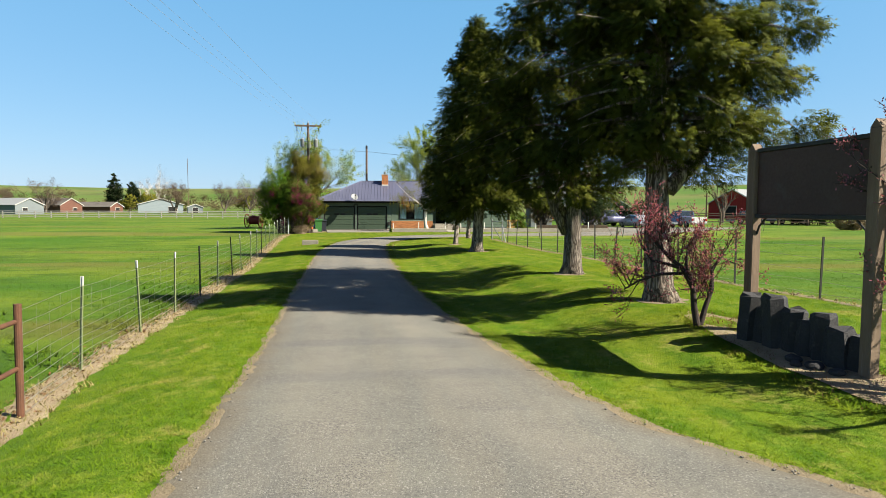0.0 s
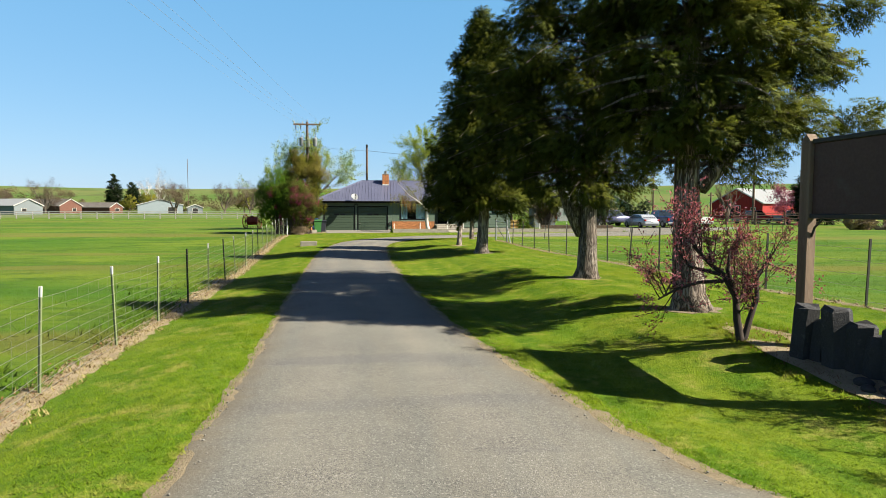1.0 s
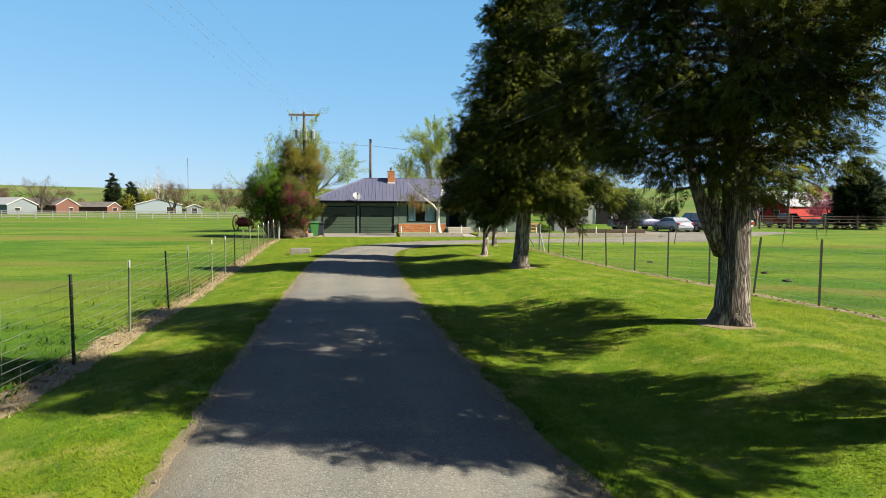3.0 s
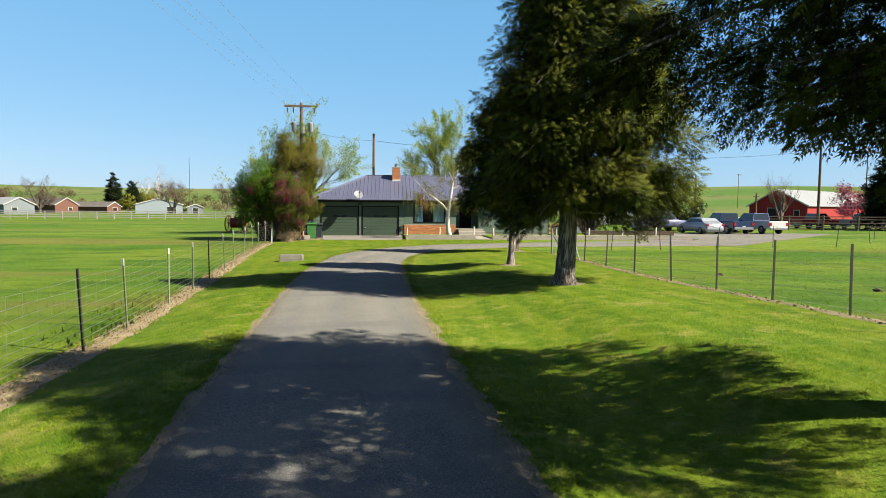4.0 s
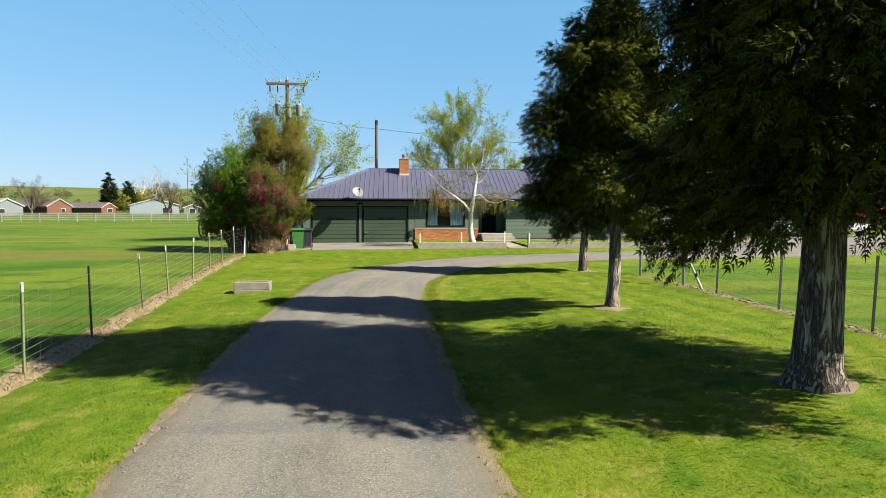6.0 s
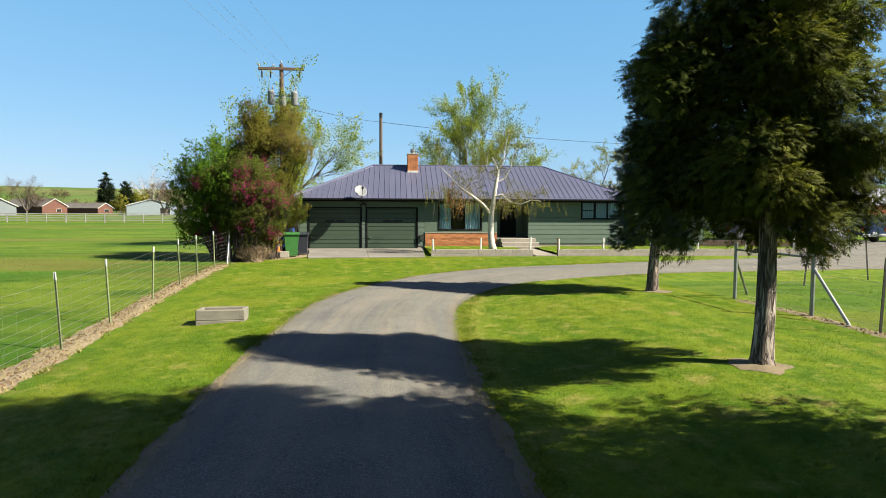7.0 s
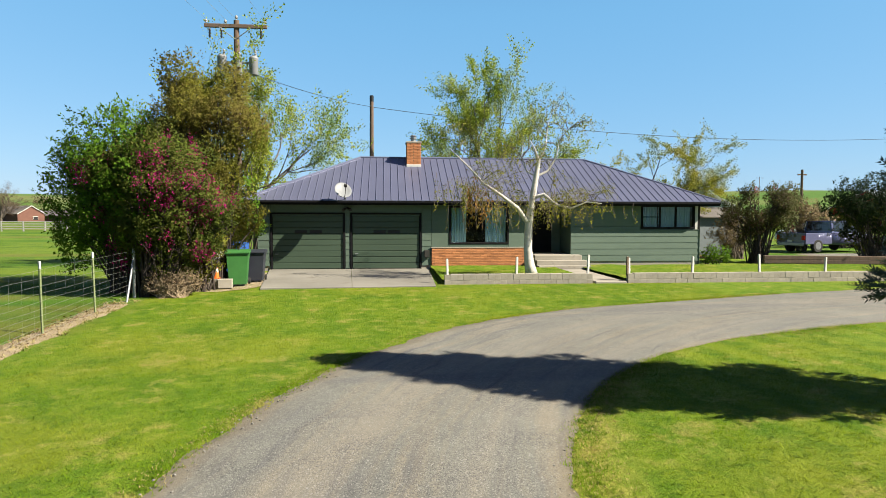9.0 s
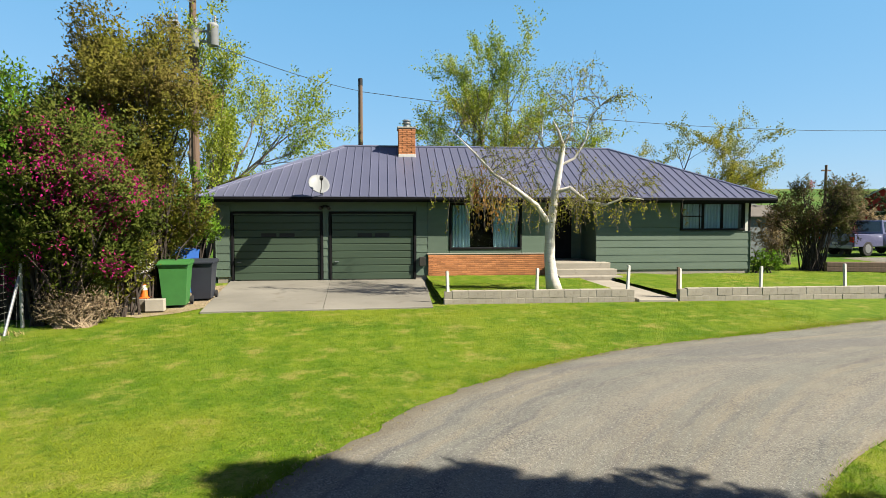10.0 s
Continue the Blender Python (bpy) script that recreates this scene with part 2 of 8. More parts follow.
M = {
    "ground": ground_material(),
    "road": road_material(),
    "verge": surf("dead_grass_verge", (0.2964, 0.2371, 0.1482), (0.2012, 0.1482, 0.08268), 2.2, 45, 0.95, 0.9, worn=(0.09516, 0.0507, 0.02652), dist=0.04),
    "soil": surf("bare_soil", (0.1958, 0.1568, 0.0975), (0.1303, 0.1037, 0.0624), 3, 40, 0.95, 0.8, worn=(0.1895, 0.1482, 0.08892), dist=0.03),
    "concrete": surf("old_concrete", (0.280, 0.254, 0.208), (0.210, 0.189, 0.154), 1.2, 60, 0.9, 0.35, worn=(0.135, 0.118, 0.094), rnd=0.10),
    "cast_concrete": surf("lichened_cast_concrete", (0.190, 0.176, 0.142), (0.130, 0.120, 0.094), 3.5, 60, 0.95, 0.6, worn=(0.082, 0.072, 0.052)),
    "slab": surf("driveway_concrete", (0.190, 0.178, 0.150), (0.125, 0.117, 0.098), 0.45, 50, 0.9, 0.3, worn=(0.085, 0.070, 0.052)),
    "siding": surf("green_siding_paint", (0.086, 0.120, 0.090), (0.072, 0.104, 0.079), 1.5, 70, 0.62, 0.2, rnd=0.10, stretch=(1, 1, 5)),
    "door_green": surf("green_door_paint", (0.042, 0.066, 0.042), (0.035, 0.056, 0.036), 1.5, 60, 0.55, 0.12, rnd=0.08, stretch=(0.4, 1, 3)),
    "trim_black": surf("black_trim_paint", (0.006, 0.006, 0.007), (0.010, 0.010, 0.011), 3, 60, 0.85, 0.1, spec=0.1),
    "brick": surf("orange_brick", (0.4056, 0.1677, 0.0663), (0.3276, 0.1287, 0.0546), 5, 80, 0.9, 0.5, rnd=0.30, worn=(0.3588, 0.195, 0.1014)),
    "mortar": surf("mortar", (0.156, 0.1092, 0.078), (0.117, 0.078, 0.0546), 6, 90, 0.95, 0.4),
    "roof": surf("blue_grey_metal_roof", (0.120, 0.127, 0.190), (0.102, 0.110, 0.168), 0.7, 40, 0.42, 0.05, metal=0.35, spec=0.5, rnd=0.06),
    "steel": surf("galvanised_steel", (0.273, 0.2785, 0.2785), (0.2012, 0.2075, 0.2137), 4, 70, 0.45, 0.1, metal=0.7),
    "wire": surf("fence_wire", (0.2808, 0.2886, 0.273), (0.2028, 0.195, 0.1716), 3, 50, 0.5, 0.1, metal=0.5),
    "post_green": surf("green_steel_post", (0.1326, 0.1638, 0.0702), (0.1716, 0.195, 0.1014), 5, 60, 0.6, 0.2, worn=(0.156, 0.1014, 0.0546)),
    "post_dark": surf("dark_steel_post", (0.01716, 0.02028, 0.01716), (0.0312, 0.0273, 0.0234), 5, 60, 0.6, 0.2),
    "white": surf("white_paint", (0.4625, 0.4563, 0.4329), (0.3916, 0.3791, 0.3494), 2, 60, 0.7, 0.2, worn=(0.2668, 0.2434, 0.2075)),
    "rust": surf("rusty_pipe", (0.0975, 0.04134, 0.02106), (0.05616, 0.02652, 0.01638), 6, 70, 0.8, 0.4, worn=(0.142, 0.06552, 0.02964)),
    "wood": surf("weathered_wood", (0.1778, 0.1271, 0.0858), (0.1123, 0.07722, 0.05304), 2.5, 30, 0.85, 0.6, stretch=(5, 5, 0.6), worn=(0.1778, 0.1482, 0.1186)),
    "pole": surf("pole_wood", (0.117, 0.078, 0.0546), (0.078, 0.0546, 0.039), 2.5, 30, 0.9, 0.5, stretch=(6, 6, 0.5)),
    "signboard": surf("dark_brown_board", (0.060, 0.030, 0.022), (0.042, 0.022, 0.017), 0.8, 25, 0.6, 0.15, worn=(0.0507, 0.03744, 0.0312)),
    "basalt": surf("basalt", (0.0312, 0.0312, 0.03276), (0.02184, 0.02184, 0.02418), 2.5, 35, 0.85, 0.8, worn=(0.0663, 0.0624, 0.05616), dist=0.02),
    "bark": bark_material(),
    "bark_dark": surf("dark_bark", (0.0468, 0.0351, 0.02808), (0.02808, 0.02028, 0.01716), 6, 30, 0.95, 0.9, stretch=(3, 3, 1), dist=0.02),
    "bark_grey": surf("grey_twigs", (0.1186, 0.09516, 0.0741), (0.07722, 0.05928, 0.04758), 4, 30, 0.95, 0.5),
    "straw_stem": surf("dry_tan_twigs", (0.230, 0.175, 0.110), (0.150, 0.110, 0.070), 4, 30, 0.95, 0.5),
    "birch": surf("white_birch_bark", (0.520, 0.490, 0.440), (0.400, 0.365, 0.320), 3.4, 40, 0.8, 0.6, stretch=(1, 1, 3), worn=(0.085, 0.072, 0.064)),
    # the wide tone range also paints sunlit clumps and shaded gaps into the crown
    "cedar": leaf("cedar_foliage", (0.013, 0.023, 0.004), (0.062, 0.078, 0.010), (0.088, 0.096, 0.011), 0.08, 1.1),
    "spruce": leaf("blue_spruce_needles", (0.050, 0.078, 0.062), (0.112, 0.146, 0.128), (0.072, 0.106, 0.088), 0.08, 0.8),
    "shrub_green": leaf("green_shrub_leaves", (0.060, 0.125, 0.010), (0.105, 0.185, 0.015), (0.045, 0.100, 0.008), 0.3, 0.5),
    "shrub_olive": leaf("olive_brown_leaves", (0.088, 0.100, 0.012), (0.150, 0.142, 0.020), (0.105, 0.082, 0.024), 0.3, 0.9),
    "shrub_red": leaf("bronze_green_leaves", (0.056, 0.082, 0.012), (0.098, 0.098, 0.020), (0.044, 0.062, 0.010), 0.22, 0.9),
    "magenta": leaf("magenta_blossom", (0.290, 0.012, 0.115), (0.150, 0.008, 0.055), (0.230, 0.011, 0.088), 0.25, 2.0),
    "pink": leaf("pink_blossom", (0.3432, 0.1248, 0.156), (0.156, 0.0273, 0.0429), (0.2964, 0.1092, 0.1482), 0.35, 2.0),
    "light_green": leaf("spring_leaves", (0.165, 0.215, 0.024), (0.290, 0.300, 0.055), (0.125, 0.185, 0.020), 0.4, 0.5),
    "yellow_leaf": leaf("yellow_spring_leaves", (0.200, 0.200, 0.030), (0.125, 0.145, 0.024), (0.240, 0.215, 0.035), 0.4, 0.5),
    "catkin": leaf("brown_catkins", (0.1794, 0.0858, 0.0273), (0.234, 0.1326, 0.039), (0.1482, 0.1248, 0.0312), 0.3, 2.0),
    "dark_shrub": leaf("dark_juniper", (0.01248, 0.0234, 0.00936), (0.02652, 0.04056, 0.01404), (0.0156, 0.02808, 0.00936), 0.1, 0.6),
    "dry_brush": leaf("dry_brush", (0.180, 0.135, 0.080), (0.110, 0.078, 0.048), (0.200, 0.155, 0.095), 0.2, 1.5),
    "bare_twigs": leaf("budding_twigs", (0.105, 0.062, 0.048), (0.070, 0.050, 0.042), (0.120, 0.085, 0.060), 0.2, 0.1),
    "dead_leaf": leaf("fallen_leaves", (0.1303, 0.05928, 0.02964), (0.1778, 0.1123, 0.05928), (0.1006, 0.04446, 0.0234), 0.1, 1.5),
    "grass": grass_blades("mown_grass_blades", lawn_tone),
    "weeds": grass_blades("pasture_grass_blades", pasture_tone),
    "straw": leaf("straw_blades", (0.275, 0.225, 0.105), (0.190, 0.155, 0.070), (0.235, 0.205, 0.085), 0.25, 1.5),
    "glass": glass("window_glass"),
    "curtain": surf("pale_curtain", (0.34, 0.52, 0.56), (0.26, 0.42, 0.47), 3, 40, 0.9, 0.3, stretch=(8, 1, 0.3)),
    # near-black colour for the darkness inside rooms and barn openings
    "dark": surf("unlit_interior", (0.01248, 0.01248, 0.01248), (0.01872, 0.01716, 0.0156), 2, 30, 0.9, 0.1),
    "black": surf("black_plastic", (0.00936, 0.00936, 0.01014), (0.0156, 0.0156, 0.0156), 5, 60, 0.5, 0.1),
    "bin_green": surf("green_plastic", (0.039, 0.1404, 0.0351), (0.0312, 0.1131, 0.02964), 3, 60, 0.45, 0.08),
    "bin_black": surf("charcoal_plastic", (0.02496, 0.02808, 0.039), (0.01872, 0.02028, 0.02808), 3, 60, 0.45, 0.08),
    "orange": surf("orange_rubber", (0.585, 0.1248, 0.0156), (0.4836, 0.0936, 0.0117), 5, 60, 0.5, 0.1),
    "blue": surf("blue_plastic", (0.0234, 0.0936, 0.3276), (0.0195, 0.0702, 0.2574), 4, 60, 0.45, 0.1),
    "red_barn": surf("red_barn_boards", (0.2808, 0.01716, 0.01404), (0.2028, 0.01404, 0.0117), 0.5, 8, 0.8, 0.2, stretch=(6, 6, 0.5)),
    "red_iron": surf("red_painted_iron", (0.1778, 0.01638, 0.0103), (0.117, 0.0131, 0.00936), 3, 40, 0.55, 0.2, worn=(0.07488, 0.02808, 0.01404)),
    "white_roof": surf("white_metal_roof", (0.2278, 0.2351, 0.2348), (0.1983, 0.2047, 0.2033), 0.3, 8, 0.5, 0.05, stretch=(1, 4, 1)),
    "grey_roof": surf("grey_shingle_roof", (0.1209, 0.1092, 0.0975), (0.0819, 0.0741, 0.0663), 0.6, 10, 0.9, 0.3),
    "red_brick_far": surf("red_brick_wall", (0.125, 0.058, 0.042), (0.098, 0.046, 0.034), 0.6, 12, 0.9, 0.2),
    "pale_blue": surf("pale_blue_siding", (0.191, 0.2276, 0.2466), (0.1615, 0.1972, 0.2152), 0.4, 8, 0.7, 0.1, stretch=(1, 1, 6)),
    "pale_green": surf("pale_green_siding", (0.1716, 0.2652, 0.195), (0.1404, 0.2184, 0.156), 0.4, 8, 0.7, 0.1),
    "car_silver": surf("silver_car_paint", (0.39, 0.4134, 0.4446), (0.351, 0.3744, 0.4056), 1, 90, 0.25, 0.01, metal=0.4, spec=0.6),
    "car_blue": surf("dark_blue_car_paint", (0.020, 0.038, 0.095), (0.016, 0.030, 0.080), 1, 90, 0.25, 0.01, metal=0.3, spec=0.6),
    "car_violet": surf("slate_violet_car_paint", (0.1209, 0.1248, 0.2106), (0.1014, 0.1053, 0.1794), 1, 90, 0.25, 0.01, metal=0.35, spec=0.6),
    "car_white": surf("white_car_paint", (0.4384, 0.4384, 0.4267), (0.4033, 0.4033, 0.3916), 1, 90, 0.3, 0.01, spec=0.6),
    "car_red": surf("red_car_paint", (0.2808, 0.0234, 0.0195), (0.234, 0.0195, 0.0156), 1, 90, 0.3, 0.01, spec=0.6),
    "car_glass": surf("tinted_car_glass", (0.0117, 0.01404, 0.01716), (0.0156, 0.01872, 0.0234), 2, 30, 0.08, 0.01, spec=0.8),
    "tyre": surf("tyre_rubber", (0.01404, 0.01404, 0.01404), (0.02184, 0.02028, 0.01872), 6, 60, 0.9, 0.3),
    "tail_light": surf("red_lens", (0.3276, 0.00936, 0.00936), (0.2652, 0.0078, 0.0078), 6, 60, 0.2, 0.05),
    "yellow_wood": surf("yellow_timber", (0.3588, 0.234, 0.078), (0.2964, 0.1872, 0.0624), 3, 40, 0.8, 0.3, stretch=(0.5, 4, 4)),
    "far_leaf": leaf("far_scrub_leaves", (0.09516, 0.08034, 0.04446), (0.06552, 0.07098, 0.02964), (0.1123, 0.08892, 0.05304), 0.3, 0.02),
    "gravel": surf("loose_gravel", (0.190, 0.180, 0.160), (0.120, 0.115, 0.105), 9, 60, 0.9, 0.4),
    "burgundy": leaf("burgundy_leaves", (0.095, 0.048, 0.050), (0.072, 0.090, 0.026), (0.062, 0.072, 0.026), 0.25, 0.45),
    "rail_grey": surf("weathered_grey_rails", (0.270, 0.262, 0.245), (0.200, 0.192, 0.178), 1, 20, 0.9, 0.2),
    "pale_wall": surf("pale_painted_wall", (0.1359, 0.1558, 0.1642), (0.1141, 0.1308, 0.141), 0.3, 8, 0.8, 0.1),
    "redbud": leaf("redbud_blossom", (0.273, 0.07098, 0.142), (0.2012, 0.04134, 0.09516), (0.2964, 0.09516, 0.1661), 0.35, 1.0),
    "insulator": surf("grey_porcelain", (0.2652, 0.2574, 0.2496), (0.2028, 0.195, 0.1872), 6, 60, 0.3, 0.05),
    "tank": surf("grey_tank_paint", (0.200, 0.208, 0.212), (0.160, 0.168, 0.175), 3, 50, 0.5, 0.08),
}


# ---- mesh tools ----
class Mesh:
    """Gathers faces in world metres."""

    def __init__(self):
        self.v, self.f = [], []

    def add(self, vs, fs):
        k = len(self.v)
        self.v += [tuple(p) for p in vs]
        self.f += [tuple(i + k for i in f) for f in fs]
        return self

    def box(self, lo, hi, ch=0.0, m=None):
        """A box with its edges cut off by ch."""
        (x0, y0, z0), (x1, y1, z1) = lo, hi
        if ch <= 0:
            vs = [(x, y, z) for x in (x0, x1) for y in (y0, y1) for z in (z0, z1)]
            fs = [(0, 1, 3, 2), (4, 6, 7, 5), (0, 4, 5, 1), (2, 3, 7, 6), (0, 2, 6, 4), (1, 5, 7, 3)]
        else:
            bm = bmesh.new()
            bmesh.ops.create_cube(bm, size=1)
            for p in bm.verts:
                p.co = ((x0 + x1) / 2 + p.co.x * (x1 - x0), (y0 + y1) / 2 + p.co.y * (y1 - y0), (z0 + z1) / 2 + p.co.z * (z1 - z0))
            bmesh.ops.bevel(bm, geom=bm.edges[:], offset=min(ch, 0.45 * min(x1 - x0, y1 - y0, z1 - z0)), segments=1, affect="EDGES", profile=0.5)
            bm.verts.index_update()
            vs, fs = [tuple(p.co) for p in bm.verts], [tuple(p.index for p in f.verts) for f in bm.faces]
            bm.free()
        if m is not None:
            vs = [tuple(m @ Vector(p)) for p in vs]
        return self.add(vs, fs)

    def tube(self, pts, radii, n=8, caps=True):
        """A tube along points; one radius for all or one each."""
        pts = [Vector(p) for p in pts]
        radii = radii if isinstance(radii, (list, tuple)) else [radii] * len(pts)
        k = len(self.v)
        side = None
        for i, p in enumerate(pts):
            d = (pts[min(i + 1, len(pts) - 1)] - pts[max(i - 1, 0)]).normalized()
            if side is None:
                side = d.orthogonal().normalized()
            side = (side - d * side.dot(d)).normalized()
            up = d.cross(side)
            for j in range(n):
                a = 2 * math.pi * j / n
                self.v.append(tuple(p + (side * math.cos(a) + up * math.sin(a)) * radii[i]))
        for i in range(len(pts) - 1):
            for j in range(n):
                a, b = k + i * n + j, k + i * n + (j + 1) % n
                self.f.append((a, b, b + n, a + n))
        if caps:
            self.f.append(tuple(k + j for j in reversed(range(n))))
            self.f.append(tuple(k + (len(pts) - 1) * n + j for j in range(n)))
        return self

    def prism(self, poly, lo, hi, axis="y", inset=0.0):
        """A polygon in the plane across an axis, drawn out from lo to hi."""
        n = len(poly)
        cx, cy = sum(p[0] for p in poly) / n, sum(p[1] for p in poly) / n

        def at(p, d):
            return {"y": (p[0], d, p[1]), "x": (d, p[0], p[1]), "z": (p[0], p[1], d)}[axis]

        vs = [at(p, lo) for p in poly] + [at((cx + (p[0] - cx) * (1 - inset), cy + (p[1] - cy) * (1 - inset)), hi) for p in poly]
        fs = [tuple(range(n)), tuple(reversed(range(n, 2 * n)))] + [(i, i + n, (i + 1) % n + n, (i + 1) % n) for i in range(n)]
        return self.add(vs, fs)

    def quad(self, *ps):
        return self.add(ps, [tuple(range(len(ps)))])

    def lathe(self, c, prof, n=16):
        """Turned round the upright through c: rows of radius and height."""
        k = len(self.v)
        for r, z in prof:
            for j in range(n):
                a = 2 * math.pi * j / n
                self.v.append((c[0] + r * math.cos(a), c[1] + r * math.sin(a), c[2] + z))
        for i in range(len(prof) - 1):
            for j in range(n):
                a, b = k + i * n + j, k + i * n + (j + 1) % n
                self.f.append((a, b, b + n, a + n))
        self.f.append(tuple(k + j for j in reversed(range(n))))
        self.f.append(tuple(k + (len(prof) - 1) * n + j for j in range(n)))
        return self

    def data(self, name, mat, smooth=False):
        me = bpy.data.meshes.new(name)
        me.from_pydata(self.v, [], self.f)
        bm = bmesh.new()
        bm.from_mesh(me)
        bmesh.ops.recalc_face_normals(bm, faces=bm.faces[:])
        bm.to_mesh(me)
        bm.free()
        me.materials.append(mat)
        if smooth:
            me.polygons.foreach_set("use_smooth", [True] * len(me.polygons))
        return me


def under(ob, parent):
    """Puts ob, whose mesh is in world metres, under a thing or part."""
    ob.parent = parent
    m = parent.matrix_basis
    p = parent.parent
    while p is not None:
        m = p.matrix_basis @ parent.matrix_parent_inverse @ m
        parent, p = p, p.parent
    ob.matrix_parent_inverse = m.inverted()
    return ob


def part(name, mesh, mat, parent, label="", smooth=False):
    ob = new(name, mesh.data(name, mat, smooth) if isinstance(mesh, Mesh) else mesh)
    under(ob, parent)
    return tagged(ob, label)


def thing(name, at, label, category, group="", kind=""):
    """An Empty at a thing's base."""
    ob = new(name)
    ob.empty_display_size = 0.2
    ob.matrix_basis = pose(*at)
    return tagged(ob, label, category, group, kind)


def solid(name, mesh, mat, label, category="", kind="", group="", smooth=False):
    return tagged(new(name, mesh.data(name, mat, smooth)), label, category, group, kind)


def big_mesh(name, v, f, mat, mass=None):
    """A mesh from arrays: v (n, 3), f (m, k); mass: the way each leaf's clump faces."""
    me = bpy.data.meshes.new(name)
    v, f = np.asarray(v, dtype=np.float32), np.asarray(f, dtype=np.int32)
    me.vertices.add(len(v))
    me.vertices.foreach_set("co", v.ravel())
    me.loops.add(f.size)
    me.loops.foreach_set("vertex_index", f.ravel())
    me.polygons.add(len(f))
    me.polygons.foreach_set("loop_start", np.arange(0, f.size, f.shape[1], dtype=np.int32))
    me.update(calc_edges=True)
    me.materials.append(mat)
    if mass is not None:
        a = me.attributes.new("mass", "FLOAT_VECTOR", "POINT")
        a.data.foreach_set("vector", np.repeat(mass / (np.linalg.norm(mass, axis=1, keepdims=True) + 1e-6), len(v) // len(mass), 0).astype(np.float32).ravel())
    return me


def scatter(tv, tf, pos, fwd, size, rng, roll=None):
    """Copies of a small template (along +x, top to +z) at pos, pointing along fwd."""
    pos, fwd = np.asarray(pos, float), np.asarray(fwd, float)
    n = len(pos)
    fwd = fwd / np.linalg.norm(fwd, axis=1, keepdims=True)
    ref = np.tile((0.0, 0.0, 1.0), (n, 1))
    ref[np.abs(fwd[:, 2]) > 0.95] = (1.0, 0.0, 0.0)
    s = np.cross(ref, fwd)
    s /= np.linalg.norm(s, axis=1, keepdims=True)
    u = np.cross(fwd, s)
    a = rng.uniform(0, 2 * np.pi, n) if roll is None else rng.normal(0, roll, n)
    c, d = np.cos(a)[:, None], np.sin(a)[:, None]
    s, u = s * c + u * d, u * c - s * d
    size = np.asarray(size).reshape(-1, 1, 1) * np.ones((n, 1, 1))
    tv = np.asarray(tv, float)
    v = pos[:, None, :] + size * (tv[None, :, 0:1] * fwd[:, None, :] + tv[None, :, 1:2] * s[:, None, :] + tv[None, :, 2:3] * u[:, None, :])
    tf = np.asarray(tf)
    f = (np.arange(n) * len(tv))[:, None, None] + tf[None]
    return v.reshape(-1, 3), f.reshape(-1, tf.shape[1])


def barbs(rows):
    """A template of narrow three-cornered barbs: rows of root, tip and half width."""
    v, f = [], []
    for a, b, w in rows:
        a, b = np.array(a, float), np.array(b, float)
        side = np.cross(b - a, (0, 0, 1.0))
        side = side / (np.linalg.norm(side) + 1e-9) * w
        k = len(v)
        v += [a + (b - a) * 0.25 - side, b, a + (b - a) * 0.25 + side]
        f.append((k, k + 1, k + 2))
    return np.array(v), np.array(f)


def spray_template():
    """A flat, feathered cedar spray whose tip hangs."""
    rows = [((-0.1, 0, 0), (0.55, 0, -0.02), 0.06), ((0.45, 0, -0.03), (1.05, 0, -0.20), 0.05)]
    for t, ln in ((0.08, 0.46), (0.32, 0.42), (0.56, 0.32)):
        for s in (-1, 1):
            rows.append(((t, 0, -0.1 * t), (t + ln * 0.78, s * ln * 0.62, -0.1 * t - ln * 0.30), 0.055))
    return barbs(rows)


def needle_template():
    rows = [((0.0, 0, 0), (1.0, 0, 0.05), 0.08)]
    for i in range(4):
        t = 0.12 + 0.2 * i
        for s in (-1, 1):
            rows.append(((t, 0, 0), (t + 0.28, s * 0.25, 0.02), 0.06))
        rows.append(((t, 0, 0), (t + 0.24, 0.03, 0.21), 0.06))
    return barbs(rows)


LEAF_V = np.array([(0, 0, 0), (0.45, 0.24, 0.05), (1, 0, -0.06), (0.45, -0.24, 0.05)])
LEAF_F = np.array([(0, 1, 2, 3)])
SPRAY, NEEDLE = spray_template(), needle_template()


# ---- the lie of the land ----
LEFT_EDGE = [(-1.0, -14), (-1.1, 0), (-1.22, 6.77), (-1.29, 9.3), (-1.46, 12.17), (-1.7, 15.23), (-1.93, 18.75), (-2.17, 22.42), (-2.42, 26.13), (-2.62, 29.84), (-2.73, 33.54), (-2.69, 37.12),
             (-2.48, 39.8), (-2.11, 41.49), (-1.53, 43.07), (-0.81, 44.36), (-0.07, 45.4), (0.74, 46.41), (1.95, 47.38), (4.09, 48.56), (9.96, 50.42), (16.43, 51.94), (19.5, 53.6), (21.5, 58), (23, 68)]
RIGHT_EDGE = [(9.0, -14), (6.6, 0), (4.3, 5.03), (3.51, 5.96), (2.8, 7.76), (2.34, 10.3), (1.9, 12.6), (1.53, 15.95), (1.22, 19.33), (1.04, 22.61), (0.88, 25.66), (0.72, 29.7), (0.66, 33.6),
              (0.8, 37.2), (1.1, 39.7), (1.55, 41.1), (2.38, 42.4), (3.41, 43.4), (4.21, 44.02), (5.77, 44.92), (9.77, 46.21), (15.47, 47.06), (21.55, 47.52), (42, 66)]
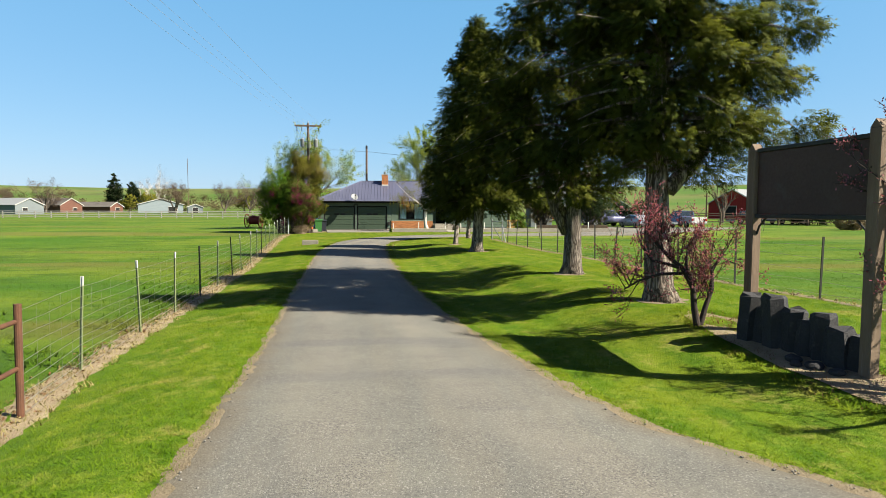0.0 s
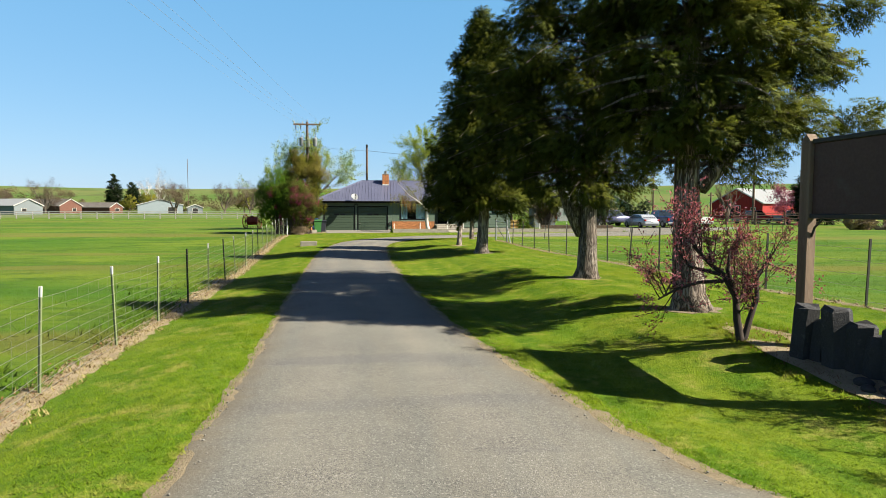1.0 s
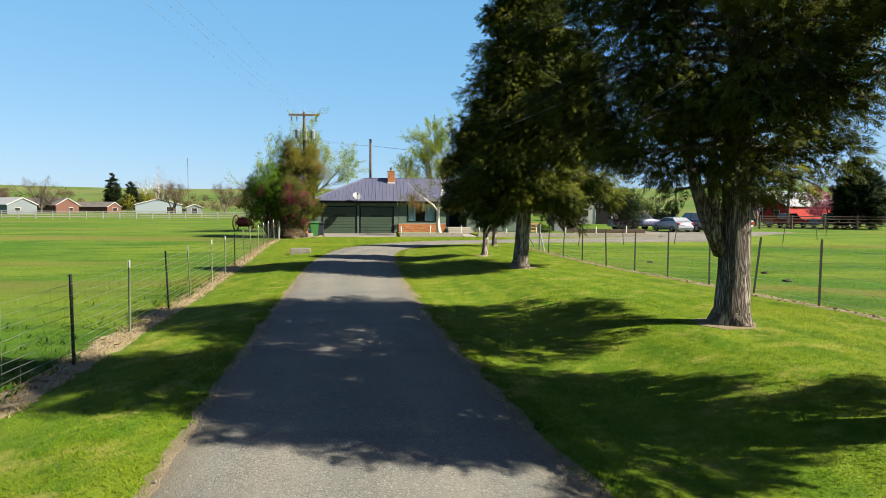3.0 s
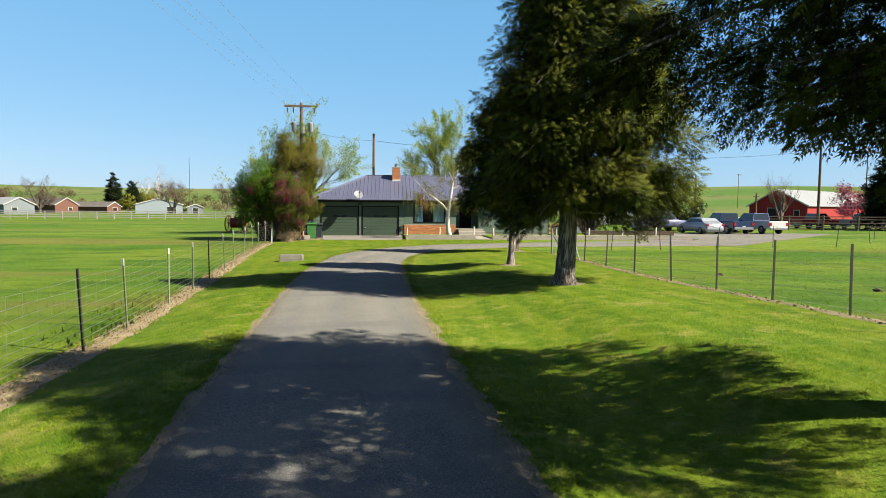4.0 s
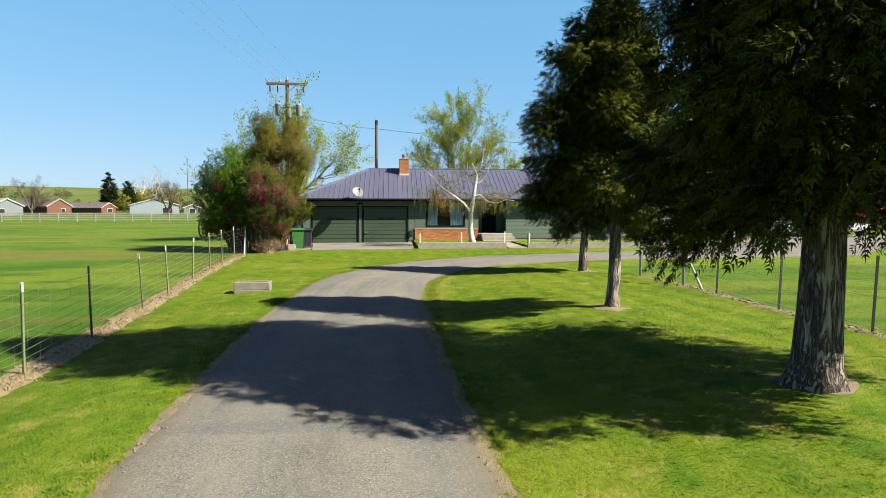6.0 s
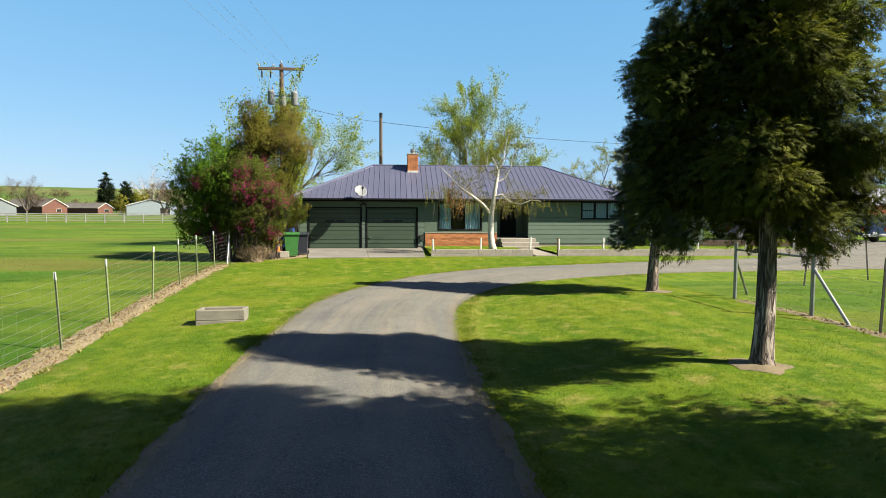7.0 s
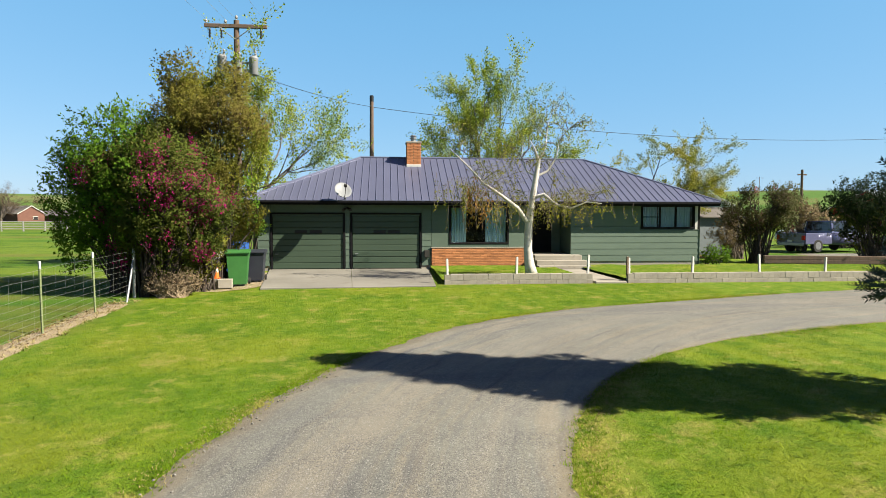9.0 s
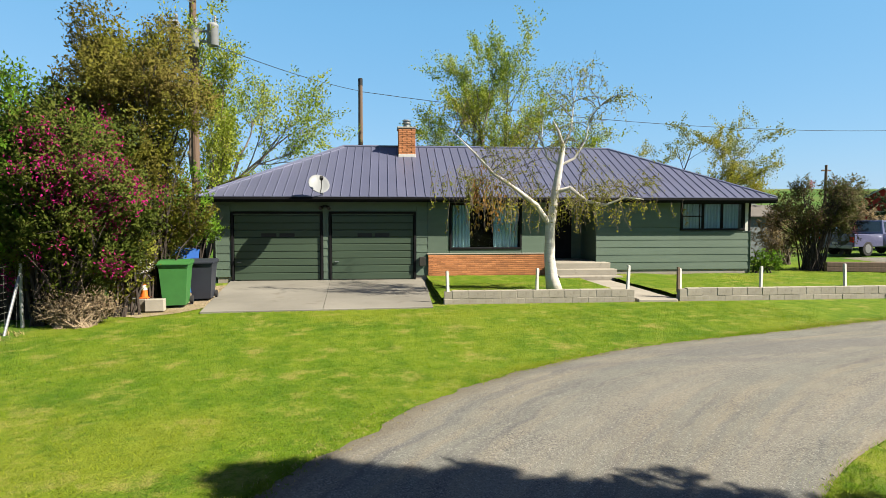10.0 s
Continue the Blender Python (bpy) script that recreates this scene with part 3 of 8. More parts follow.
FENCE_LINE = [(-3.1, 0.0), (-3.6, 8.0), (-3.92, 10.1), (-4.14, 12.9), (-4.25, 15.2), (-4.38, 17.6), (-4.58, 20.1), (-4.78, 22.8), (-4.92, 24.8), (-5.25, 28.0), (-5.55, 30.8), (-5.85, 33.5), (-6.25, 36.9), (-6.45, 39.2), (-6.76, 42.3), (-6.95, 45.0), (-7.03, 47.2), (-7.2, 51.5)]
RIGHT_FENCE = [(10.9, 4.0), (9.4, 12.2), (8.68, 16.8), (8.45, 19.5), (8.33, 22.3), (8.2, 24.4), (8.03, 26.4), (7.86, 28.5), (7.74, 30.6), (7.67, 33.0), (7.72, 36.9), (7.5, 39.2)]


def along(line, y):
    return np.interp(y, [p[1] for p in line], [p[0] for p in line])


def smooth(a, b, x):
    t = np.clip((np.asarray(x, float) - a) / (b - a), 0, 1)
    return t * t * (3 - 2 * t)


def land(x, y):
    """Height of the ground."""
    x, y = np.asarray(x, float), np.asarray(y, float)
    lf, le, rt = along(FENCE_LINE, y), along(LEFT_EDGE, np.minimum(y, 40)), along(RIGHT_EDGE, np.minimum(y, 38))
    z = np.interp(y, [0, 36, 44, 52], [-0.17, -0.17, -0.10, 0.0])
    z = z - 0.22 * (1 - smooth(lf, le - 0.4, x)) * (1 - 0.7 * smooth(36, 50, y))
    mound = np.interp(y, [0, 6, 10, 18, 24, 28, 34, 40, 44, 49], [0.0, 0.10, 0.38, 0.40, 0.33, 0.27, 0.25, 0.22, 0.06, 0.0])
    z = z + mound * smooth(rt + 0.3, rt + 3.6, x) * (1 - 0.6 * smooth(9, 14, x))
    z = z - 0.13 * np.exp(-((x - rt - 1.9) / 1.2) ** 2) * smooth(3, 8, y) * (1 - smooth(20, 27, y))
    r = np.hypot(x, y)
    ang = np.arctan2(x, np.maximum(y, 1.0))
    top = 21.5 + 4.0 * smooth(-0.1, 0.7, ang) + 1.5 * np.sin(ang * 5.0 + 0.6)
    z = z + top * smooth(300, 620, r) * (y > 0) + (1 - (y > 0)) * 0.0
    return z


def lift(x, y, up=0.0):
    return float(land(x, y)) + up


def inside(x, y, poly):
    x, y = np.asarray(x), np.asarray(y)
    res = np.zeros(x.shape, bool)
    for (ax, ay), (bx, by) in zip(poly, poly[1:] + poly[:1]):
        cross = (ay > y) != (by > y)
        res ^= cross & (x < (bx - ax) * (y - ay) / ((by - ay) or 1e-9) + ax)
    return res


ROAD_POLY = LEFT_EDGE + RIGHT_EDGE[::-1]
DRIVE_POLY = [(-4.14, 52.55), (1.0, 52.8), (1.22, 59.3), (-5.1, 59.3)]


def grid_lines(fine, lo, hi, near_lo, near_hi, grow=1.22):
    mid = list(np.arange(near_lo, near_hi + 1e-6, fine))
    step, a = fine, near_hi
    while a < hi:
        step *= grow
        a += step
        mid.append(min(a, hi))
    step, a = fine, near_lo
    while a > lo:
        step *= grow
        a -= step
        mid.insert(0, max(a, lo))
    return np.array(mid)


gx, gy = grid_lines(0.4, -2600, 2600, -9, 13), grid_lines(0.45, -400, 2600, -3, 61)
X, Y = np.meshgrid(gx, gy)
Z = land(X, Y)
nx, ny = len(gx), len(gy)
idx = np.arange(nx * ny).reshape(ny, nx)
quads = np.stack([idx[:-1, :-1], idx[:-1, 1:], idx[1:, 1:], idx[1:, :-1]], -1).reshape(-1, 4)
gm = big_mesh("ground", np.stack([X, Y, Z], -1).reshape(-1, 3), quads, M["ground"])
lawn_mask = smooth(0, 0.5, X - along(FENCE_LINE, Y) - 0.2) * (1 - smooth(-0.3, 0.3, X - along(RIGHT_FENCE, np.minimum(Y, 39)) + 0.1) * (Y < 43.5)) * (Y < 66) * (X < 30)
lawn_mask = np.maximum(lawn_mask, ((X > 7) & (X < 32) & (Y > 44.5) & (Y < 66)).astype(float))
at = gm.attributes.new("lawn", "FLOAT", "POINT")
at.data.foreach_set("value", lawn_mask.ravel().astype(np.float32))
worn = np.exp(-((X - along(RIGHT_EDGE, Y) - 0.12) / 0.30) ** 2) * smooth(33, 36, Y) * (1 - smooth(42.0, 45.0, Y))
at = gm.attributes.new("worn", "FLOAT", "POINT")
at.data.foreach_set("value", worn.ravel().astype(np.float32))
at = gm.attributes.new("hill", "FLOAT", "POINT")
at.data.foreach_set("value", (smooth(260, 380, np.hypot(X, Y))).ravel().astype(np.float32))
gm.polygons.foreach_set("use_smooth", [True] * len(gm.polygons))
tagged(new("ground", gm), "green spring lawn, grazed pasture and far low hills", "ground", kind="structure")


def resample(line, step):
    p = np.array(line, float)
    d = np.r_[0, np.cumsum(np.hypot(*np.diff(p, axis=0).T))]
    s = np.linspace(0, 1, int(d[-1] / step))
    # a smooth run through the points
    u = np.r_[0, np.cumsum(np.hypot(*np.diff(p, axis=0).T))] / d[-1]
    q = np.stack([np.interp(s, u, p[:, k]) for k in (0, 1)], -1)
    k = np.ones(15) / 15
    for c in (0, 1):
        pad = np.r_[np.full(7, q[0, c]), q[:, c], np.full(7, q[-1, c])]
        q[:, c] = np.convolve(pad, k, "valid")
    return q


def ribbon(name, a, b, mat, up, cols=12, jag=0.1, seed=1, label="", category="", crown=0.0, kind="structure"):
    """A sheet on the ground between two lines with uneven edges."""
    n = min(len(a), len(b))
    rng = np.random.default_rng(seed)
    sa, sb = np.linspace(0, len(a) - 1, n).astype(int), np.linspace(0, len(b) - 1, n).astype(int)
    a, b = a[sa].copy(), b[sb].copy()
    w = b - a
    ln = np.linalg.norm(w, axis=1, keepdims=True)
    for line, sgn in ((a, 1), (b, -1)):
        j = np.array([noise.noise((p[0] * 1.3 + seed * 9, p[1] * 1.3, sgn)) * 0.7 + noise.noise((p[0] * 5 + seed, p[1] * 5, sgn)) * 0.5 for p in line])
        line += w / ln * (j[:, None] * jag + rng.normal(0, jag * 0.12, (n, 1)))
    t = np.linspace(0, 1, cols)[None, :, None]
    q = a[:, None] * (1 - t) + b[:, None] * t
    t = t[..., 0] * np.ones((n, 1))
    z = land(q[..., 0], q[..., 1]) + up + crown * np.sin(np.pi * t)
    z[:, 0] -= up * 0.9
    z[:, -1] -= up * 0.9
    i = np.arange(n * cols).reshape(n, cols)
    f = np.stack([i[:-1, :-1], i[:-1, 1:], i[1:, 1:], i[1:, :-1]], -1).reshape(-1, 4)
    me = big_mesh(name, np.dstack([q, z]).reshape(-1, 3), f, mat)
    far = np.concatenate([[0], np.cumsum(np.linalg.norm(np.diff((a + b) / 2, axis=0), axis=1))])[:, None]
    for nm, val in (("across", t * ln), ("along", far * np.ones_like(t)), ("edge", np.clip(np.maximum(1 - t * ln / 0.45, 1 - (1 - t) * ln / 0.45), 0, 1)), ("track", np.exp(-((t - 0.30) / 0.09) ** 2) + np.exp(-((t - 0.70) / 0.09) ** 2))):
        me.attributes.new(nm, "FLOAT", "POINT").data.foreach_set("value", val.ravel().astype(np.float32))
    me.polygons.foreach_set("use_smooth", [True] * len(me.polygons))
    return tagged(new(name, me), label, category, kind=kind)


la, ra = resample(LEFT_EDGE, 0.14), resample(RIGHT_EDGE, 0.14)
ribbon("road", la, ra, M["road"], 0.022, 22, 0.15, 3, "grey chip-sealed driveway with dusty wheel tracks", "driveway", 0.03)


def shifted(line, y0, y1, d, step=0.14):
    q = resample(line, step)
    q = q[(q[:, 1] >= y0) & (q[:, 1] <= y1)]
    return q + np.array((d, 0))


ribbon("verge_soil", shifted(LEFT_EDGE, -4, 38, -0.07), shifted(LEFT_EDGE, -4, 38, 0.2), M["soil"], 0.012, 4, 0.10, 5, "thin dusty soil edge beside the driveway", "soil")
ribbon("verge_soil", shifted(RIGHT_EDGE, -4, 36, -0.25), shifted(RIGHT_EDGE, -4, 36, 0.10), M["soil"], 0.012, 4, 0.12, 6, "thin dusty soil edge beside the driveway", "soil")
ribbon("verge_straw", shifted(FENCE_LINE, 2, 50.5, -0.32), shifted(FENCE_LINE, 2, 50.5, 0.30), M["verge"], 0.014, 8, 0.18, 7, "strip of dead straw and leaves under the wire fence", "verge")
ribbon("verge_stones", shifted(RIGHT_FENCE, 4.5, 39.2, -0.16), shifted(RIGHT_FENCE, 4.5, 39.2, 0.14), M["soil"], 0.014, 4, 0.12, 8, "bare soil strip under the pasture fence", "verge")


# ---- the house ----
HX0, HX1, HY0, HY1 = -5.50, 12.58, 59.0, 66.0
EX0, EX1, EY0, EY1, EZ = -5.99, 13.16, 58.45, 66.55, 2.75
RIDGE_Y, RIDGE_Z, RIDGE_X0, RIDGE_X1 = 62.5, 4.78, -1.65, 8.70
house = thing("house", (3.5, 62.5, 0), "low green-sided ranch house with a blue-grey ribbed metal hip roof", "house")


def box_part(name, lo, hi, mat, parent, ch=0.006, label=""):
    return part(name, Mesh().box(lo, hi, ch), M[mat], parent, label)


# shell: footing, walls behind the boards, ceiling under the eaves
part("footing", Mesh().box((HX0 + 0.03, HY0 + 0.03, -0.3), (-4.99, HY1, 0.16)).box((0.87, HY0 + 0.03, -0.3), (5.3, HY1, 0.16)).box((5.3, HY0 + 1.6, -0.3), (7.05, HY1, 0.16)).box((7.05, HY0 + 0.03, -0.3), (HX1 - 0.03, HY1, 0.30)).box((-4.99, HY0 + 0.4, -0.3), (0.87, HY1, 0.03)),
     M["concrete"], house, "pale concrete footing")
shell = Mesh()
shell.box((HX0, HY0 + 0.05, 0.16), (HX0 + 0.15, HY1, 2.72)).box((HX1 - 0.15, HY0 + 0.05, 0.16), (HX1, HY1, 2.72)).box((HX0 + 0.15, HY1 - 0.15, 0.16), (HX1 - 0.15, HY1, 2.72))
for x0, x1, z0, z1 in ((HX0 + 0.15, -4.99, 0.16, 2.72), (-2.17, -1.88, 0.03, 2.72), (0.87, 2.06, 0.16, 2.72), (-4.99, -2.17, 2.15, 2.72), (-1.88, 0.87, 2.15, 2.72),
                       (2.06, 4.44, 0.16, 1.04), (2.06, 4.44, 2.50, 2.72), (4.44, 5.30, 0.16, 2.72), (7.05, 10.08, 0.16, 2.72), (10.08, 12.40, 0.16, 1.66), (10.08, 12.40, 2.58, 2.72)):
    shell.box((x0, HY0 + 0.05, z0), (x1, HY0 + 0.2, z1))
shell.box((5.15, HY0 + 0.2, 0.16), (5.30, HY0 + 1.7, 2.72)).box((7.05, HY0 + 0.2, 0.16), (7.20, HY0 + 1.7, 2.72)).box((5.30, HY0 + 1.55, 0.16), (7.05, HY0 + 1.7, 2.72))
part("wall", shell, M["siding"], house)
# added sheets whose near-black colour stands for unlit rooms behind the windows
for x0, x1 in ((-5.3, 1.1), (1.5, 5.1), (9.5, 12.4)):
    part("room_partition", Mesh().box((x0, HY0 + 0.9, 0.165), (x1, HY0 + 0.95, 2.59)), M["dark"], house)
part("soffit", Mesh().box((EX0 + 0.03, EY0 + 0.03, 2.60), (EX1 - 0.03, EY1 - 0.03, 2.64)), M["trim_black"], house, "dark painted soffit")
fascia = part("fascia", Mesh().box((EX0, EY0, 2.57), (EX1, EY0 + 0.03, 2.73), 0.004).box((EX0, EY1 - 0.03, 2.57), (EX1, EY1, 2.73), 0.004).box((EX0, EY0 + 0.03, 2.57), (EX0 + 0.03, EY1 - 0.03, 2.73), 0.004).box((EX1 - 0.03, EY0 + 0.03, 2.57), (EX1, EY1 - 0.03, 2.73), 0.004), M["trim_black"], house)
part("gutter", Mesh().prism([(EY0 - 0.07, 2.72), (EY0 - 0.07, 2.66), (EY0 - 0.05, 2.62), (EY0 - 0.002, 2.62), (EY0 - 0.002, 2.63), (EY0 - 0.045, 2.63), (EY0 - 0.06, 2.67), (EY0 - 0.06, 2.72)], EX0, EX1, "x"), M["trim_black"], fascia, "black metal gutter")


def roof_strip(a0, a1, top0, top1, place):
    """One metal sheet with its raised rib; place turns (along, up the slope) into the world."""
    me = Mesh()
    th = 0.02
    p = [place(a0, 0), place(a1, 0), place(a1, top1), place(a0, top0)]
    lo = [(q[0], q[1], q[2] - th) for q in p]
    me.add(p + lo, [(0, 1, 2, 3), (7, 6, 5, 4), (0, 4, 5, 1), (1, 5, 6, 2), (2, 6, 7, 3), (3, 7, 4, 0)])
    w, h = 0.018, 0.028
    a, b = a0 - w, a0 + w
    c, d = a0 - w * 0.5, a0 + w * 0.5
    bot = [place(a, 0), place(b, 0), place(c, 0), place(d, 0)]
    end = [place(a, top0), place(b, top0), place(c, top0), place(d, top0)]
    v = []
    for row in (bot, end):
        v += [row[0], row[1], (row[3][0], row[3][1], row[3][2] + h), (row[2][0], row[2][1], row[2][2] + h)]
    me.add(v, [(0, 1, 2, 3), (7, 6, 5, 4), (0, 3, 7, 4), (1, 5, 6, 2), (3, 2, 6, 7)])
    return me


roof = part("roof", Mesh().add([(EX0 + 0.02, EY0 + 0.02, EZ - 0.03), (EX1 - 0.02, EY0 + 0.02, EZ - 0.03), (EX1 - 0.02, EY1 - 0.02, EZ - 0.03), (EX0 + 0.02, EY1 - 0.02, EZ - 0.03),
                                (RIDGE_X0, RIDGE_Y, RIDGE_Z - 0.035), (RIDGE_X1, RIDGE_Y, RIDGE_Z - 0.035)], [(0, 1, 5, 4), (1, 2, 5), (2, 3, 4, 5), (3, 0, 4), (3, 2, 1, 0)]), M["trim_black"], house, "ribbed blue-grey metal roof")
step = 0.3
for side in (0, 1):
    ey = EY0 - 0.03 if side == 0 else EY1 + 0.03
    x = EX0
    while x < EX1 - 0.01:
        x1 = min(x + step, EX1)

        def up_front(a, t, ey=ey):
            return (a, ey + (RIDGE_Y - ey) * t, EZ + (RIDGE_Z - EZ) * t)

        def top_at(a):
            return max(0.0, min(1.0, (a - EX0) / (RIDGE_X0 - EX0), (EX1 - a) / (EX1 - RIDGE_X1)))

        if side == 0:
            part("roof_panel", roof_strip(x, x1, top_at(x), top_at(x1), up_front), M["roof"], roof)
        x = x1
    if side:
        part("roof_panel", Mesh().quad((EX1, ey, EZ), (EX0, ey, EZ), (RIDGE_X0, RIDGE_Y, RIDGE_Z), (RIDGE_X1, RIDGE_Y, RIDGE_Z)), M["roof"], roof)
for ex, rx in ((EX0 - 0.03, RIDGE_X0), (EX1 + 0.03, RIDGE_X1)):
    y = EY0
    while y < EY1 - 0.01:
        y1 = min(y + step, EY1)

        def up_side(a, t, ex=ex, rx=rx):
            return (ex + (rx - ex) * t, a, EZ + (RIDGE_Z - EZ) * t)

        def top_side(a):
            return max(0.0, 1 - abs(a - RIDGE_Y) / (RIDGE_Y - EY0))

        part("roof_panel", roof_strip(y, y1, top_side(y), top_side(y1), up_side), M["roof"], roof)
        y = y1
caps = Mesh()
for a, b in (((EX0, EY0, EZ), (RIDGE_X0, RIDGE_Y, RIDGE_Z)), ((EX1, EY0, EZ), (RIDGE_X1, RIDGE_Y, RIDGE_Z)), ((RIDGE_X0, RIDGE_Y, RIDGE_Z), (RIDGE_X1, RIDGE_Y, RIDGE_Z)),
             ((EX0, EY1, EZ), (RIDGE_X0, RIDGE_Y, RIDGE_Z)), ((EX1, EY1, EZ), (RIDGE_X1, RIDGE_Y, RIDGE_Z))):
    caps.tube([Vector(a) + Vector((0, 0, 0.005)), Vector(b) + Vector((0, 0, 0.005))], 0.055, 6)
part("ridge_cap", caps, M["roof"], roof)

# chimney
chimney = part("chimney", Mesh().box((0.44, 61.64, 4.0), (1.00, 62.26, 5.36)), M["mortar"], house, "orange brick chimney with a metal flue")
part("chimney_cap", Mesh().box((0.37, 61.57, 5.36), (1.07, 62.33, 5.43), 0.015), M["concrete"], chimney)
part("flue", Mesh().lathe((0.72, 61.95, 5.43), [(0.12, 0), (0.12, 0.14), (0.17, 0.15), (0.17, 0.18), (0.12, 0.20), (0.12, 0.24), (0.16, 0.25), (0.10, 0.30)], 14), M["steel"], chimney, "galvanised flue")
part("flashing", Mesh().box((0.40, 61.55, 4.30), (1.04, 61.62, 4.42), 0.01), M["white"], chimney, "pale metal flashing")


def chunk(l, w, h, ch=0.006):
    return Mesh().box((-l / 2, -w / 2, -h / 2), (l / 2, w / 2, h / 2), ch).data("piece", M["siding"])


def shared(me, mat):
    me = me.copy()
    me.materials.clear()
    me.materials.append(M[mat])
    return me


def lay(name, me, at, parent, rz=0.0, tilt=0.0):
    ob = new(name, me)
    under(ob, parent)
    ob.matrix_basis = pose(*at, tilt, 0, rz)
    return ob


# garage doors
def garage_door(x0, x1):
    y, z1 = HY0 + 0.02, 2.15
    d = part("garage_door", Mesh().box((x0 + 0.01, y + 0.04, 0.035), (x1 - 0.01, y + 0.07, z1 - 0.01)), M["door_green"], house, "green panelled sectional garage door")
    n = 9
    h = (z1 - 0.05) / n
    for i in range(n):
        z = 0.04 + h * i
        part("board", Mesh().box((x0 + 0.012, y, z + 0.012), (x1 - 0.012, y + 0.04, z + h - 0.008), 0.010), M["door_green"], d)
    for k in (0.315, 0.525):
        cx = x0 + (x1 - x0) * k
        part("pane", Mesh().box((cx, y - 0.008, 1.445), (cx + 0.48, y + 0.01, 1.57), 0.004), M["black"], d, "narrow dark pane")
    part("handle", Mesh().box((x0 + 0.1, y - 0.05, 0.62), (x0 + 0.24, y - 0.03, 0.65), 0.005).box((x0 + 0.11, y - 0.03, 0.62), (x0 + 0.13, y + 0.0, 0.65)).box((x0 + 0.21, y - 0.03, 0.62), (x0 + 0.23, y + 0.0, 0.65)), M["steel"], d, "steel handle")
    jamb = Mesh().box((x0 - 0.07, HY0 - 0.03, 0.03), (x0 - 0.001, HY0 + 0.22, 2.2), 0.006).box((x1 + 0.001, HY0 - 0.03, 0.03), (x1 + 0.07, HY0 + 0.22, 2.2), 0.006).box((x0 - 0.07, HY0 - 0.03, 2.201), (x1 + 0.07, HY0 + 0.22, 2.27), 0.006)
    part("door_frame", jamb, M["trim_black"], d, "black painted door frame")


garage_door(-4.96, -2.20)
garage_door(-1.85, 0.84)


# lap siding, board by board
def boards(x0, x1, z0, z1, h=0.255):
    z = z0
    while z < z1 - 0.03:
        t = min(z + h, z1)
        me = Mesh().prism([(HY0 + 0.046, z), (HY0 - 0.010, z), (HY0 - 0.010, z + 0.010), (HY0 + 0.003, t - 0.001), (HY0 + 0.046, t - 0.001)], x0, x1, "x")
        part("siding_board", me, M["siding"], house)
        z = t


boards(HX0, -5.05, 0.16, 2.60)
boards(-2.11, -1.94, 0.06, 2.30)
boards(0.93, 1.30, 0.16, 2.60)
boards(-5.04, 0.92, 2.28, 2.60, 0.32)
boards(7.06, 10.00, 0.29, 1.72)
boards(10.00, HX1, 0.29, 1.60)
box_part("plaster_panel", (1.31, HY0 - 0.012, 0.86), (2.02, HY0 + 0.045, 2.60), "siding", house, 0.004)
box_part("plaster_panel", (4.47, HY0 - 0.012, 0.86), (5.30, HY0 + 0.045, 2.60), "siding", house, 0.004)
box_part("plaster_panel", (2.03, HY0 - 0.012, 0.86), (4.46, HY0 + 0.045, 1.02), "siding", house, 0.004)
box_part("plaster_panel", (7.06, HY0 - 0.012, 1.73), (10.03, HY0 + 0.045, 2.60), "siding", house, 0.004)
box_part("corner_board", (HX0 - 0.02, HY0 - 0.035, 0.16), (HX0 - 0.001, HY0 + 0.06, 2.60), "siding", house)
box_part("corner_board", (HX1 + 0.001, HY0 - 0.035, 0.16), (HX1 + 0.02, HY0 + 0.06, 1.60), "siding", house)
for side_x, sgn in ((HX0, -1), (HX1, 1)):
    z = 0.2
    while z < 2.55:
        me = Mesh().prism([(side_x - sgn * 0.0, z), (side_x + sgn * 0.045, z), (side_x + sgn * 0.045, z + 0.012), (side_x + sgn * 0.012, min(z + 0.254, 2.6)), (side_x, min(z + 0.254, 2.6))], HY0 + 0.08, HY1, "y")
        part("siding_board", me, M["siding"], house)
        z += 0.255


def window(x0, x1, z0, z1, bars, wall_y=HY0, swap=False):
    w = part("window", Mesh().box((x0 - 0.07, wall_y - 0.04, z0 - 0.07), (x1 + 0.07, wall_y + 0.1, z0), 0.006).box((x0 - 0.07, wall_y - 0.04, z1), (x1 + 0.07, wall_y + 0.1, z1 + 0.07), 0.006)
             .box((x0 - 0.07, wall_y - 0.04, z0), (x0, wall_y + 0.1, z1), 0.006).box((x1, wall_y - 0.04, z0), (x1 + 0.07, wall_y + 0.1, z1), 0.006), M["trim_black"], house, "black framed window with pale curtains")
    xs = [x0] + bars + [x1]
    for b in bars:
        part("mullion", Mesh().box((b - 0.03, wall_y - 0.02, z0), (b + 0.03, wall_y + 0.08, z1), 0.004), M["trim_black"], w)
    for a, b in zip(xs, xs[1:]):
        p = part("pane", Mesh().box((a + 0.03, wall_y + 0.03, z0 + 0.005), (b - 0.03, wall_y + 0.036, z1 - 0.005)), M["glass"], w)
        p.visible_shadow = False
    return w


